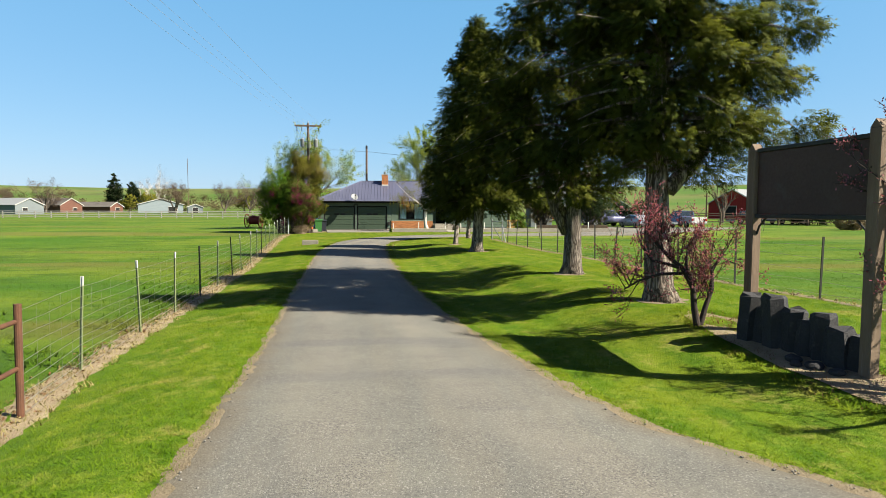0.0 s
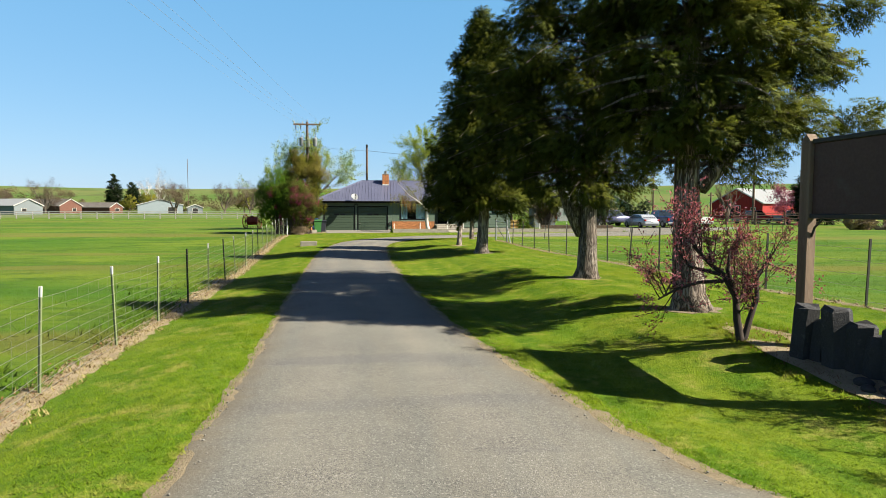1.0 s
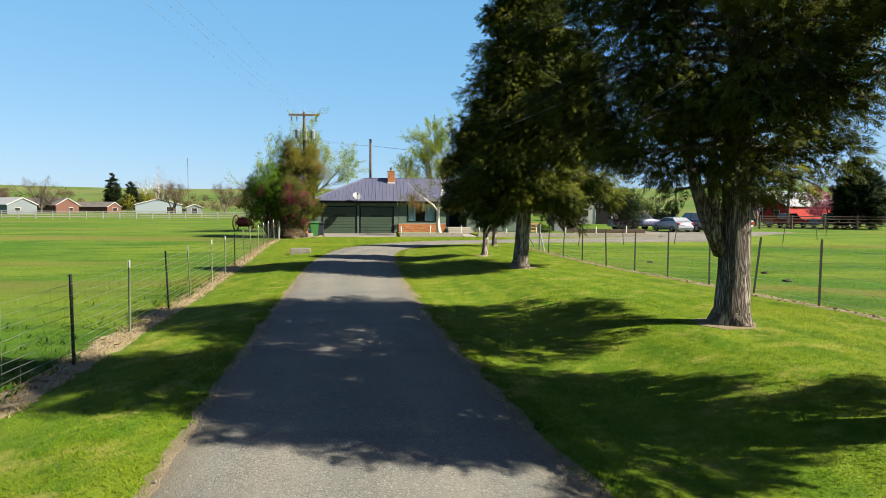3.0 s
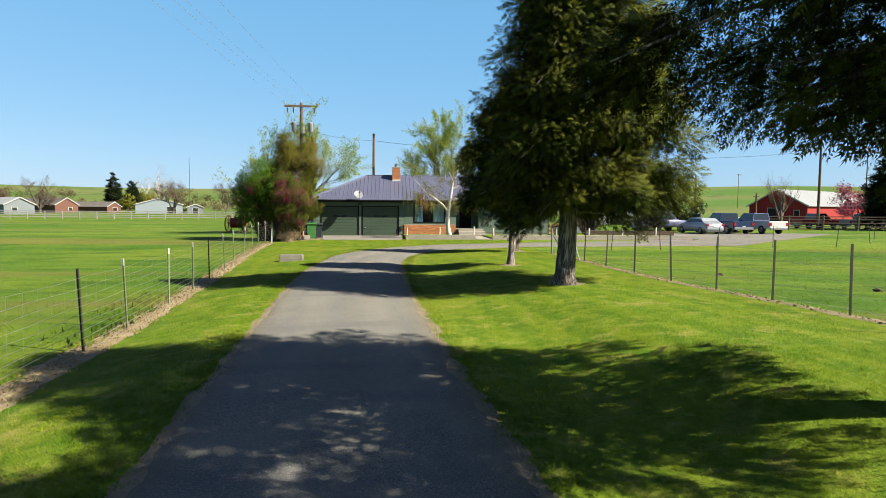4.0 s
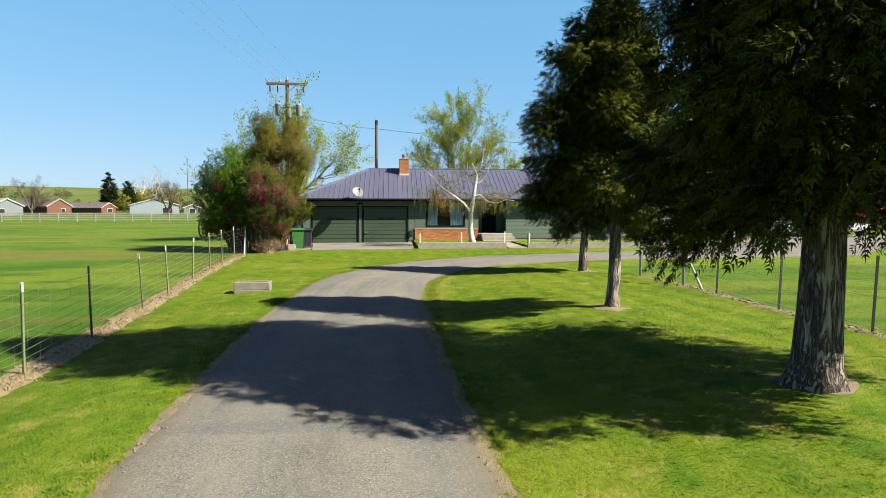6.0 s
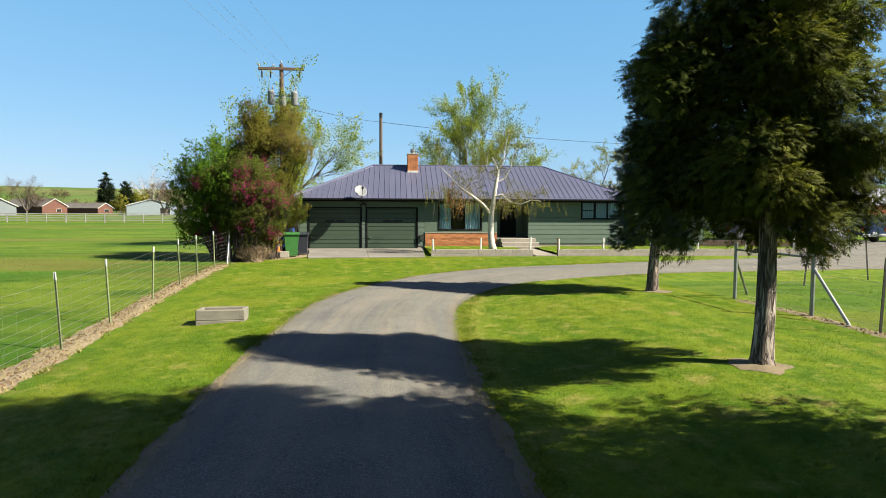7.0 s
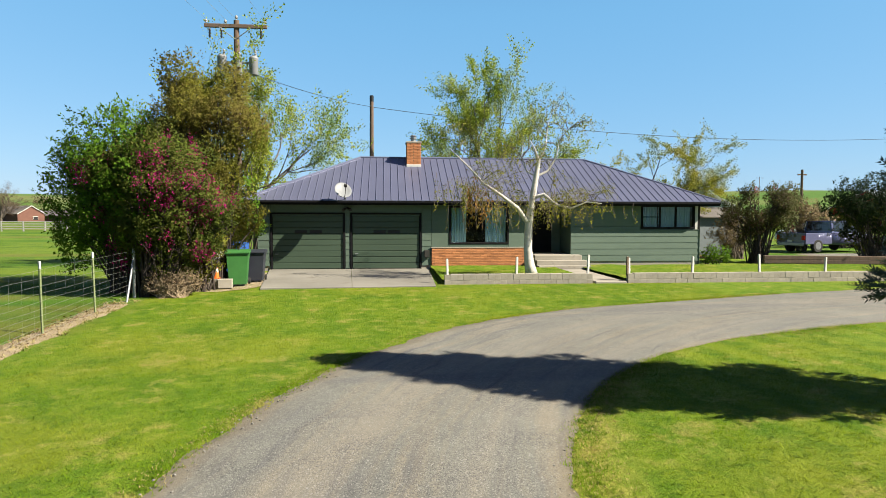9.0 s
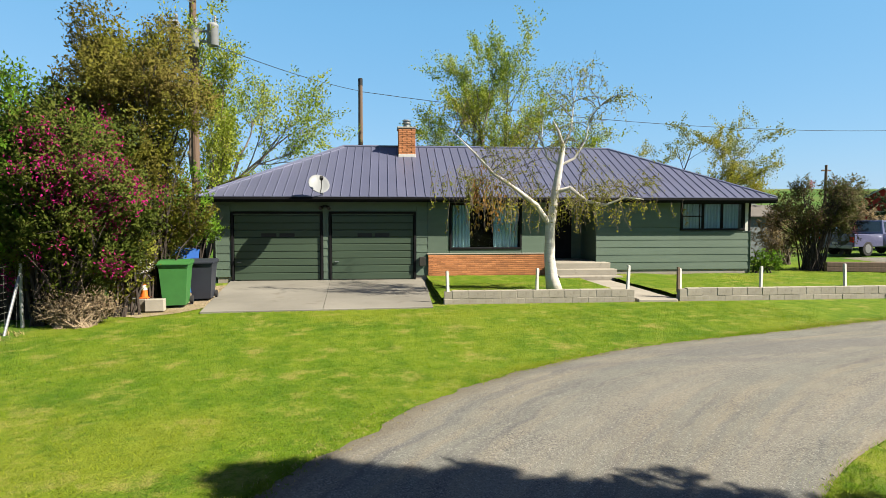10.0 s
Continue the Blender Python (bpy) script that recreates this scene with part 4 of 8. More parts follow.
def curtain(x0, x1, z0, z1, parent, y=HY0 + 0.26, amp=0.025, wave=0.11):
    n = int((x1 - x0) / 0.02)
    v, f = [], []
    for i in range(n + 1):
        x = x0 + (x1 - x0) * i / n
        yy = y + amp * math.sin(x / wave * 2 * math.pi) + 0.008 * math.sin(x * 31)
        v += [(x, yy, z0), (x, yy, z1), (x, yy + 0.012, z0), (x, yy + 0.012, z1)]
    for i in range(n):
        k = 4 * i
        f += [(k, k + 4, k + 5, k + 1), (k + 2, k + 3, k + 7, k + 6)]
    part("curtain", Mesh().add(v, f), M["curtain"], parent, "pale blue-white curtain", True)


w1 = window(2.10, 4.40, 1.08, 2.48, [])
curtain(2.12, 2.75, 1.05, 2.55, w1)
curtain(3.55, 4.38, 1.05, 2.55, w1)
w2 = window(10.12, 12.30, 1.70, 2.54, [10.86, 11.55])
part("mullion", Mesh().box((10.12, HY0 - 0.015, 2.10), (10.83, HY0 + 0.07, 2.14), 0.004), M["trim_black"], w2)
curtain(10.14, 10.84, 1.68, 2.58, w2)
curtain(10.90, 12.28, 1.68, 2.58, w2)
part("corner_post", Mesh().box((12.50, HY0 - 0.03, 1.601), (HX1, HY0 + 0.09, 2.60), 0.006), M["trim_black"], house, "black corner post")
part("corner_strip", Mesh().box((12.38, HY0 - 0.02, 1.601), (12.499, HY0 + 0.09, 2.60), 0.004), M["white"], house, "white painted strip")

# entry
part("front_door", Mesh().box((5.75, HY0 + 1.49, 0.60), (6.66, HY0 + 1.549, 2.62), 0.006).box((5.85, HY0 + 1.475, 0.75), (6.56, HY0 + 1.49, 1.55), 0.006).box((5.85, HY0 + 1.475, 1.65), (6.56, HY0 + 1.49, 2.5), 0.006), M["trim_black"], house, "dark front door inside the porch")
porch = part("porch", Mesh().box((5.31, HY0 - 0.10, -0.1), (7.04, HY0 + 1.54, 0.58), 0.012), M["concrete"], house, "pale concrete porch with steps")
part("step", Mesh().box((5.42, HY0 - 0.55, -0.1), (7.36, HY0 - 0.101, 0.58), 0.015), M["concrete"], porch)
part("step", Mesh().box((5.42, HY0 - 0.90, -0.1), (7.46, HY0 - 0.551, 0.39), 0.015), M["concrete"], porch)
part("step", Mesh().box((5.42, HY0 - 1.25, -0.1), (7.52, HY0 - 0.901, 0.20), 0.015), M["concrete"], porch)

# satellite dish, lamp, meter
dish = thing("satellite_dish", (-2.12, 58.5, 2.75), "pale grey satellite dish on a bent arm at the eave", "dish")
dm = Matrix.Translation((-2.14, 58.05, 3.07)) @ Euler((radians(52), 0, radians(18))).to_matrix().to_4x4()
bowl = Mesh().lathe((0, 0, 0), [(0.02, 0.0), (0.14, 0.012), (0.26, 0.042), (0.345, 0.078), (0.355, 0.085), (0.345, 0.088), (0.25, 0.052), (0.13, 0.022), (0.01, 0.012)], 24)
bowl.v = [tuple(dm @ Vector((p[0] * 0.92, p[1] * 1.05, p[2]))) for p in bowl.v]
part("reflector", bowl, M["tank"], dish, "", True)
part("feed_arm", Mesh().tube([dm @ Vector((0, -0.36, 0.02)), dm @ Vector((0, -0.30, 0.25)), dm @ Vector((0, -0.12, 0.46))], 0.014, 6).box((-0.05, -0.05, -0.06), (0.05, 0.05, 0.06), 0.012, dm @ Matrix.Translation((0, -0.10, 0.46))), M["black"], dish)
part("mast", Mesh().tube([dm @ Vector((0, 0, -0.02)), (-2.10, 58.25, 2.98), (-2.05, 58.47, 2.80)], 0.024, 8), M["steel"], dish)
lamp = thing("flood_lamp", (-2.03, 58.98, 2.40), "twin dark floodlamp on the wall between the garage doors", "lamp")
part("bracket", Mesh().box((-2.09, 58.86, 2.40), (-1.97, 58.972, 2.48), 0.01), M["black"], lamp)
for sx in (-1, 1):
    part("lamp_head", Mesh().tube([(-2.03 + sx * 0.05, 58.84, 2.44), (-2.03 + sx * 0.11, 58.76, 2.40), (-2.03 + sx * 0.14, 58.70, 2.37)], [0.03, 0.055, 0.06], 10), M["black"], lamp)
meter = thing("utility_box", (1.12, 58.96, 0.5), "small grey utility box on the siding", "box")
part("body", Mesh().box((1.02, 58.86, 0.48), (1.22, 58.975, 0.78), 0.012), M["post_dark"], meter)

# ---- concrete drive, terrace lawn and block walls ----
ap = [(-4.14, 52.55), (-1.5, 52.66), (1.0, 52.8), (1.22, 59.12), (-1.9, 59.12), (-5.1, 59.12)]
for poly in ([ap[0], ap[1], ap[4], ap[5]], [ap[1], ap[2], ap[3], ap[4]]):
    me = Mesh()
    cx, cy = sum(p[0] for p in poly) / 4, sum(p[1] for p in poly) / 4
    poly = [(cx + (p[0] - cx) * 0.996, cy + (p[1] - cy) * 0.999) for p in poly]
    me.prism(poly, -0.2, 0.028, "z")
    solid("driveway_slab", me, M["slab"], "stained pale concrete slab before the garage", "slab", "structure")


def terrace(x0, x1):
    nx_, ny_ = int((x1 - x0) / 0.25), 22
    v = [(x0 + (x1 - x0) * i / nx_, 53.55 + (58.97 - 53.55) * j / ny_, 0.14 + 0.05 * noise.noise((x0 + i * 0.2, j * 0.2, 3))) for j in range(ny_ + 1) for i in range(nx_ + 1)]
    f = [(j * (nx_ + 1) + i, j * (nx_ + 1) + i + 1, (j + 1) * (nx_ + 1) + i + 1, (j + 1) * (nx_ + 1) + i) for j in range(ny_) for i in range(nx_)]
    me = Mesh().add(v, f)
    me.box((x0, 53.56, -0.1), (x1, 58.95, 0.06))
    ob = solid("lawn_terrace", me, M["ground"], "small raised lawn behind the block wall", "lawn", "structure")
    ob.data.attributes.new("lawn", "FLOAT", "POINT").data.foreach_set("value", [1.0] * len(ob.data.vertices))
    ob.data.attributes.new("hill", "FLOAT", "POINT").data.foreach_set("value", [0.0] * len(ob.data.vertices))


terrace(1.26, 6.08)
terrace(7.18, 22.0)
path = Mesh().box((6.12, 53.3, -0.05), (7.14, 57.74, 0.07), 0.02)
solid("path", path, M["concrete"], "worn concrete path to the porch steps", "path", "structure")

BLOCK = chunk(0.389, 0.19, 0.188, 0.006)
BLOCKS = [shared(BLOCK, "concrete")]


def block_wall(x0, n):
    w = thing("block_wall", (x0, 53.44, -0.06), "low wall of weathered concrete blocks edging the lawn", "wall", kind="structure")
    core = Mesh().box((x0 + 0.01, 53.351, -0.12), (x0 + n * 0.395 - 0.01, 53.52, 0.30))
    part("core", core, M["concrete"], w)
    for row in range(2):
        for i in range(n):
            off = 0.1975 * (row % 2)
            if off and i == n - 1:
                continue
            j = 0.006 * noise.noise((x0 + i * 2.1, row * 5.0, 0))
            lay("block", BLOCKS[0], (x0 + 0.1975 + off + i * 0.395, 53.44 + j * 1.5, 0.035 + row * 0.193 + j), w, random.uniform(-0.8, 0.8))
    return w


block_wall(1.30, 12)
block_wall(7.20, 36)


def stake(x, y, z, h, lean):
    s = thing("wall_stake", (x, y, z), "slim white-painted wooden stake on the block wall", "stake", "stakes on the wall")
    m = pose(x, y, z, lean, lean * 0.6, 12)
    part("stake_wood", Mesh().box((-0.035, -0.03, -0.1), (0.035, 0.03, h - 0.02), 0.006, m).box((-0.03, -0.026, h - 0.02), (0.03, 0.026, h), 0.008, m), M["white"], s)


for i, x in enumerate((1.40, 3.60, 5.95, 7.32, 9.40, 11.70, 14.0, 16.4, 18.8)):
    stake(x, 53.46 + (0.12 if i in (2, 3) else 0), 0.30, 0.50 + 0.05 * (i % 3), (-1.5, 1, 2, -1, 0.5, -2, 1, 0, 2)[i])
part("stake_wood", Mesh().box((7.21, 53.48, 0.2), (7.27, 53.56, 0.84), 0.006), M["wood"], thing("wall_stake", (7.24, 53.52, 0.28), "bare weathered stake beside a white one", "stake", "stakes on the wall"))

tw = thing("timber_wall", (15.6, 59.2, 0), "low dark timber wall at the end of the lawn", "wall")
for k in range(2):
    part("beam", Mesh().box((15.6, -0.09, 0.15 + 0.17 * k), (22.4, 0.09, 0.315 + 0.17 * k), 0.012, Matrix.Translation((0, 59.2, 0)) @ Matrix.Translation((15.6, 0, 0)) @ pose(0, 0, 0, 0, 0, -11) @ Matrix.Translation((-15.6, 0, 0))), M["pole"], tw)

# ---- bins and clutter by the drive ----
def wheelie_bin(at, mat, label, w=0.60, d=0.66, h=1.0, rz=0.0):
    b = thing("wheeled_bin", (0, 0, 0), label, "bin", "bins beside the garage")
    body = Mesh()
    rings = [(0.78, 0.05), (0.80, 0.12), (1.0, h * 0.86), (1.05, h * 0.865), (1.05, h * 0.92)]
    v = []
    for s, z in rings:
        v += [(-w / 2 * s, -d / 2 * s, z), (w / 2 * s, -d / 2 * s, z), (w / 2 * s, d / 2 * s, z), (-w / 2 * s, d / 2 * s, z)]
    f = [(3, 2, 1, 0)] + [(4 * i + j, 4 * i + (j + 1) % 4, 4 * i + 4 + (j + 1) % 4, 4 * i + 4 + j) for i in range(len(rings) - 1) for j in range(4)] + [(16, 17, 18, 19)]
    body.add(v, f)
    part("body", body, M[mat], b)
    lid = Mesh().prism([(-d / 2 - 0.06, h * 0.925), (-d / 2 - 0.06, h * 0.95), (-d / 4, h * 1.0), (d / 4, h * 1.02), (d / 2 + 0.06, h * 0.99), (d / 2 + 0.06, h * 0.925)], -w / 2 - 0.04, w / 2 + 0.04, "x")
    part("lid", lid, M[mat], b)
    part("handle", Mesh().tube([(-w / 2, d / 2 + 0.1, h * 0.93), (w / 2, d / 2 + 0.1, h * 0.93)], 0.018, 8), M["black"], b)
    for s in (-1, 1):
        part("wheel", Mesh().tube([(s * w * 0.42, d / 2 - 0.04, 0.10), (s * w * 0.52, d / 2 - 0.04, 0.10)], 0.10, 16), M["tyre"], b)
    b.matrix_basis = pose(*at, 0, 0, rz)
    return b


wheelie_bin((-5.02, 53.75, 0.0), "bin_green", "green plastic wheeled bin with closed lid", 0.62, 0.7, 1.08, 8)
wheelie_bin((-4.72, 54.85, 0.0), "bin_black", "charcoal plastic wheeled bin behind the green one", 0.56, 0.62, 1.02, 4)
cone = thing("traffic_cone", (-5.52, 53.15, 0.27), "orange traffic cone standing on concrete blocks", "cone")
part("base_plate", Mesh().box((-5.64, 53.03, 0.27), (-5.40, 53.27, 0.295), 0.01), M["orange"], cone)
part("cone_body", Mesh().lathe((-5.52, 53.15, 0.295), [(0.085, 0), (0.072, 0.10), (0.06, 0.19), (0.048, 0.28), (0.03, 0.38), (0.022, 0.42)], 18), M["orange"], cone)
part("band", Mesh().lathe((-5.52, 53.15, 0.295), [(0.0665, 0.16), (0.0505, 0.27)], 18), M["white"], cone, "white reflective band")
for i, (x, y, rz) in enumerate(((-5.22, 52.98, 6), (-5.62, 53.12, -9), (-5.95, 53.2, 4))):
    blk = solid("concrete_block", Mesh().box((x - 0.2, y - 0.1, 0.0), (x + 0.2, y + 0.1, 0.27), 0.012, Matrix.Translation((x, y, 0)) @ pose(0, 0, 0, 0, 0, rz) @ Matrix.Translation((-x, -y, 0))), M["concrete"], "loose grey concrete block at the edge of the drive", "block", group="loose blocks")
board = thing("blue_board", (-5.35, 56.3, 0), "blue plastic sheet leaning behind the bins", "board")
part("sheet", Mesh().box((-0.35, -0.012, 0), (0.35, 0.012, 1.25), 0.006, pose(-5.75, 56.3, 0.02, -14, 6, 10)), M["blue"], board)
post = thing("porch_post", (-6.05, 59.4, 0), "dark stained timber post beside the house", "post")
part("post_wood", Mesh().box((-6.14, 59.3, -0.1), (-5.96, 59.5, 2.58), 0.01), M["trim_black"], post)
post = thing("stub_post", (-6.0, 60.6, 0), "old rough wooden post behind the garage corner", "post")
part("post_wood", Mesh().tube([(-5.9, 60.6, -0.1), (-5.88, 60.6, 2.4)], [0.16, 0.13], 9), M["pole"], post)

dirt = Mesh()
ring = [(-5.3 + 1.25 * (1 + 0.2 * noise.noise((k * 0.6, 2, 0))) * math.cos(k / 24 * 2 * math.pi), 55.3 + 3.0 * (1 + 0.15 * noise.noise((k * 0.6, 5, 0))) * math.sin(k / 24 * 2 * math.pi)) for k in range(24)]
dirt.add([(-5.3, 55.3, lift(-5.3, 55.3, 0.02))] + [(p_, q_, lift(p_, q_, 0.012)) for p_, q_ in ring], [(0, 1 + k, 1 + (k + 1) % 24) for k in range(24)])
solid("bare_patch", dirt, M["verge"], "bare brown soil beside the concrete slab", "soil", "structure", smooth=True)

# concrete trough on the lawn
tz = lift(-3.93, 38.55)
trough = thing("trough", (-3.93, 38.55, tz), "small empty concrete trough lying on the lawn", "trough")
tm = pose(-3.93, 38.55, tz, 0, 0, 4) @ Matrix.Diagonal((0.96, 0.95, 0.92, 1))
basin = part("basin", Mesh().box((-0.5, -0.26, -0.08), (0.5, 0.26, 0.06), 0.01, tm), M["cast_concrete"], trough)
for nm, lo, hi in (("long_side", (-0.5, -0.26, 0.058), (0.5, -0.18, 0.29)), ("long_side", (-0.5, 0.18, 0.058), (0.5, 0.26, 0.29)), ("end_wall", (-0.5, -0.182, 0.058), (-0.40, 0.182, 0.285)), ("end_wall", (0.40, -0.182, 0.058), (0.5, 0.182, 0.285))):
    part(nm, Mesh().box(lo, hi, 0.016, tm), M["cast_concrete"], basin)
part("silt", Mesh().box((-0.399, -0.179, 0.061), (0.399, 0.179, 0.10), 0.01, tm), M["soil"], basin, "dry brown silt in the bottom")

# ---- fences ----
def t_post(kind):
    p = thing("fence_post", (0, 0, 0), "green steel T-post with a white tip in the wire fence" if kind == "tip" else "dark steel T-post in the wire fence", "post", "fence posts")
    h = 1.40
    mat = "post_green" if kind == "tip" else "post_dark"
    part("shaft", Mesh().box((-0.022, -0.004, -0.25), (0.022, 0.004, h - (0.14 if kind == "tip" else 0)), 0).box((-0.004, 0.0041, -0.25), (0.004, 0.034, h - (0.14 if kind == "tip" else 0)), 0), M[mat], p)
    if kind == "tip":
        part("tip", Mesh().box((-0.0225, -0.0045, h - 0.14), (0.0225, 0.0045, h), 0).box((-0.0045, 0.0046, h - 0.14), (0.0045, 0.0345, h), 0), M["white"], p, "white painted tip")
    return p


tips, darks = t_post("tip"), t_post("dark")
LEFT_POSTS = [(10.1, 1), (12.9, 1), (15.2, 1), (17.6, 0), (20.1, 1), (22.8, 0), (24.8, 1), (28.0, 1), (30.8, 1), (33.5, 0), (36.9, 1), (39.2, 1), (42.3, 1), (44.9, 1), (46.8, 1), (49.1, 1)]
for i, (y, tip) in enumerate(LEFT_POSTS):
    x = float(along(FENCE_LINE, y))
    m = pose(x, y, lift(x, y), random.uniform(-2, 2), random.uniform(-2.5, 2.5), 90 + random.uniform(-15, 15))
    src = tips if tip else darks
    if src.get("placed"):
        copy_thing(src, m)
    else:
        src.matrix_basis, src["placed"] = m, 1


def wire_fence(line, y0, y1, heights, label, stays=0.0, sag=0.012, step=0.65):
    """Woven wire: long strands and thin upright stays."""
    fence = thing("wire_fence", (float(along(line, y0)), y0, lift(float(along(line, y0)), y0)), label, "fence")
    ys = np.arange(y0, y1 + 0.01, step)
    for h in heights:
        pts = []
        for k, y in enumerate(ys):
            x = float(along(line, y)) + 0.03
            pts.append((x, y, lift(x, y) + h + sag * math.sin(y * 2.3 + h * 9) - sag * 0.6))
        part("strand", Mesh().tube(pts, 0.0034, 3, False), M["wire"], fence)
    if stays:
        me = Mesh()
        y = y0
        while y < y1:
            x = float(along(line, y)) + 0.03
            z = lift(x, y)
            me.tube([(x, y, z + heights[0]), (x + 0.01, y + 0.01, z + heights[-1])], 0.0011, 3, False)
            y += stays
        tagged(part("stays", me, M["wire"], fence), kind="stuff")
    return fence


wire_fence(FENCE_LINE, 8.05, 51.4, (0.05, 0.16, 0.28, 0.40, 0.52, 0.66, 0.80, 0.95, 1.10, 1.26), "sagging woven wire fence along the pasture", 0.40)

# rusty pipe gate at the start of the fence
gx_, gy_ = float(along(FENCE_LINE, 8.0)), 8.0
gz = lift(gx_, gy_)
gate = thing("pipe_gate", (gx_, gy_, gz), "rusty welded pipe gate hung on a pipe post", "gate")
part("gate_post", Mesh().tube([(gx_, gy_, gz - 0.2), (gx_ + 0.02, gy_, gz + 1.32)], 0.042, 12), M["rust"], gate)
for h in (0.58, 1.12):
    part("rail", Mesh().tube([(gx_, gy_, gz + h), (gx_ + 0.16, gy_ - 2.0, gz + h - 0.02), (gx_ + 0.30, gy_ - 4.0, gz + h - 0.05)], 0.028, 10), M["rust"], gate)
part("stile", Mesh().tube([(gx_ + 0.30, gy_ - 4.0, gz - 0.1), (gx_ + 0.30, gy_ - 4.0, gz + 1.2)], 0.035, 10), M["rust"], gate)

# fence end brace by the shrubs
ex_, ey_ = -7.2, 51.5
ez_ = lift(ex_, ey_)
brace = thing("fence_brace", (ex_, ey_, ez_), "grey steel pipe end post with a slanting brace", "post")
part("end_post", Mesh().tube([(ex_, ey_, ez_ - 0.2), (ex_, ey_, ez_ + 1.35)], 0.035, 10), M["steel"], brace)
part("brace_pipe", Mesh().tube([(ex_ + 0.12, ey_ - 0.8, ez_ - 0.05), (ex_, ey_, ez_ + 1.1)], 0.028, 8), M["steel"], brace)

# right-hand pasture fence
for i, y in enumerate((6.0, 9.2, 12.2, 14.6, 16.8, 18.8, 20.7, 22.4, 24.4, 26.3, 28.3, 30.5, 32.8, 35.2)):
    x = float(along(RIGHT_FENCE, y))
    copy_thing(darks, pose(x, y, lift(x, y) - 0.12, random.uniform(-4, 4) + (9 if y == 20.7 else 0), random.uniform(-3, 3), random.uniform(-15, 15)))
wire_fence(RIGHT_FENCE, 4.5, 39.1, (0.12, 0.36, 0.60, 0.85, 1.08), "low strand wire fence along the far pasture", 0.0)
FENCE2 = [(7.5, 39.2), (9.6, 41.0), (11.4, 42.3), (14.8, 44.0), (18.7, 45.4), (22.6, 46.1), (27.0, 46.7), (32.0, 50.0), (36.5, 55.0)]
for i, (x, y) in enumerate(FENCE2[2:]):
    copy_thing(darks, pose(x, y, lift(x, y) - 0.12, random.uniform(-4, 4), (6, -3, 9, -2, 4, -7, 2)[i], random.uniform(-15, 15)))
f2 = thing("wire_fence", (7.5, 39.2, lift(7.5, 39.2)), "low strand wire fence between pasture and driveway", "fence")
for h in (0.15, 0.40, 0.66, 0.92, 1.14):
    part("strand", Mesh().tube([(x, y, lift(x, y) + h) for x, y in FENCE2], 0.003, 3, False), M["wire"], f2)
for x, y, bx, by in ((7.5, 39.2, 8.2, 39.85), (7.72, 36.9, 7.72, 35.9)):
    z = lift(x, y)
    br = thing("corner_brace", (x, y, z), "grey steel pipe corner post with a slanting brace", "post", "corner braces")
    part("end_post", Mesh().tube([(x, y, z - 0.2), (x, y, z + 1.32)], 0.04, 10), M["steel"], br)
    part("brace_pipe", Mesh().tube([(bx, by, lift(bx, by)), (x, y, z + 0.95)], 0.03, 8), M["steel"], br)
rail = thing("corner_rail", (7.5, 39.2, lift(7.5, 39.2)), "steel top rail between two corner posts", "rail")
part("rail_pipe", Mesh().tube([(7.5, 39.2, lift(7.5, 39.2) + 1.15), (7.72, 36.9, lift(7.72, 36.9) + 1.15)], 0.025, 8), M["steel"], rail)

# ---- the sign board and its stones ----
SP0, SP1 = Vector((6.18, 9.52, 0)), Vector((6.37, 7.42, 0))
sign = thing("sign_board", ((SP0 + SP1) / 2).to_tuple()[:2] + (0.12,), "large dark brown board between two weathered timber posts", "sign")
sd = (SP1 - SP0).normalized()
sang = math.degrees(math.atan2(sd.y, sd.x))
for p, top in ((SP0, 3.02), (SP1, 3.10)):
    m = pose(p.x, p.y, 0, 0, 0, sang)
    part("post", Mesh().box((-0.08, -0.075, -0.1), (0.08, 0.075, top - 0.10), 0.012, m).add([m @ Vector(q) for q in ((-0.076, -0.07, top - 0.10), (0.076, -0.07, top - 0.10), (0.076, 0.07, top - 0.10), (-0.076, 0.07, top - 0.10), (0, -0.07, top), (0, 0.07, top))], [(0, 1, 4), (2, 3, 5), (0, 4, 5, 3), (1, 2, 5, 4), (3, 2, 1, 0)]),
         M["wood"], sign, "weathered brown timber post")
L = (SP1 - SP0).length
m = pose(SP0.x, SP0.y, 0, 0, 0, sang)
panel = part("panel", Mesh().box((0.09, -0.018, 1.96), (L - 0.09, 0.018, 2.88), 0.004, m), M["signboard"], sign, "plain dark brown panel")
frame_mesh = Mesh().box((0.081, -0.05, 2.881), (L - 0.081, 0.05, 2.94), 0.008, m).box((0.081, -0.05, 1.90), (L - 0.081, 0.05, 1.959), 0.008, m)
part("panel_frame", frame_mesh, M["post_dark"], panel, "grey worn edge strips")
for a, s in ((0.081, 1), (L - 0.081, -1)):
    part("bracket", Mesh().tube([m @ Vector((a, 0, 1.66)), m @ Vector((a + s * 0.05, 0, 1.78)), m @ Vector((a + s * 0.18, 0, 1.895))], 0.016, 6), M["post_dark"], sign, "dark iron corner bracket")


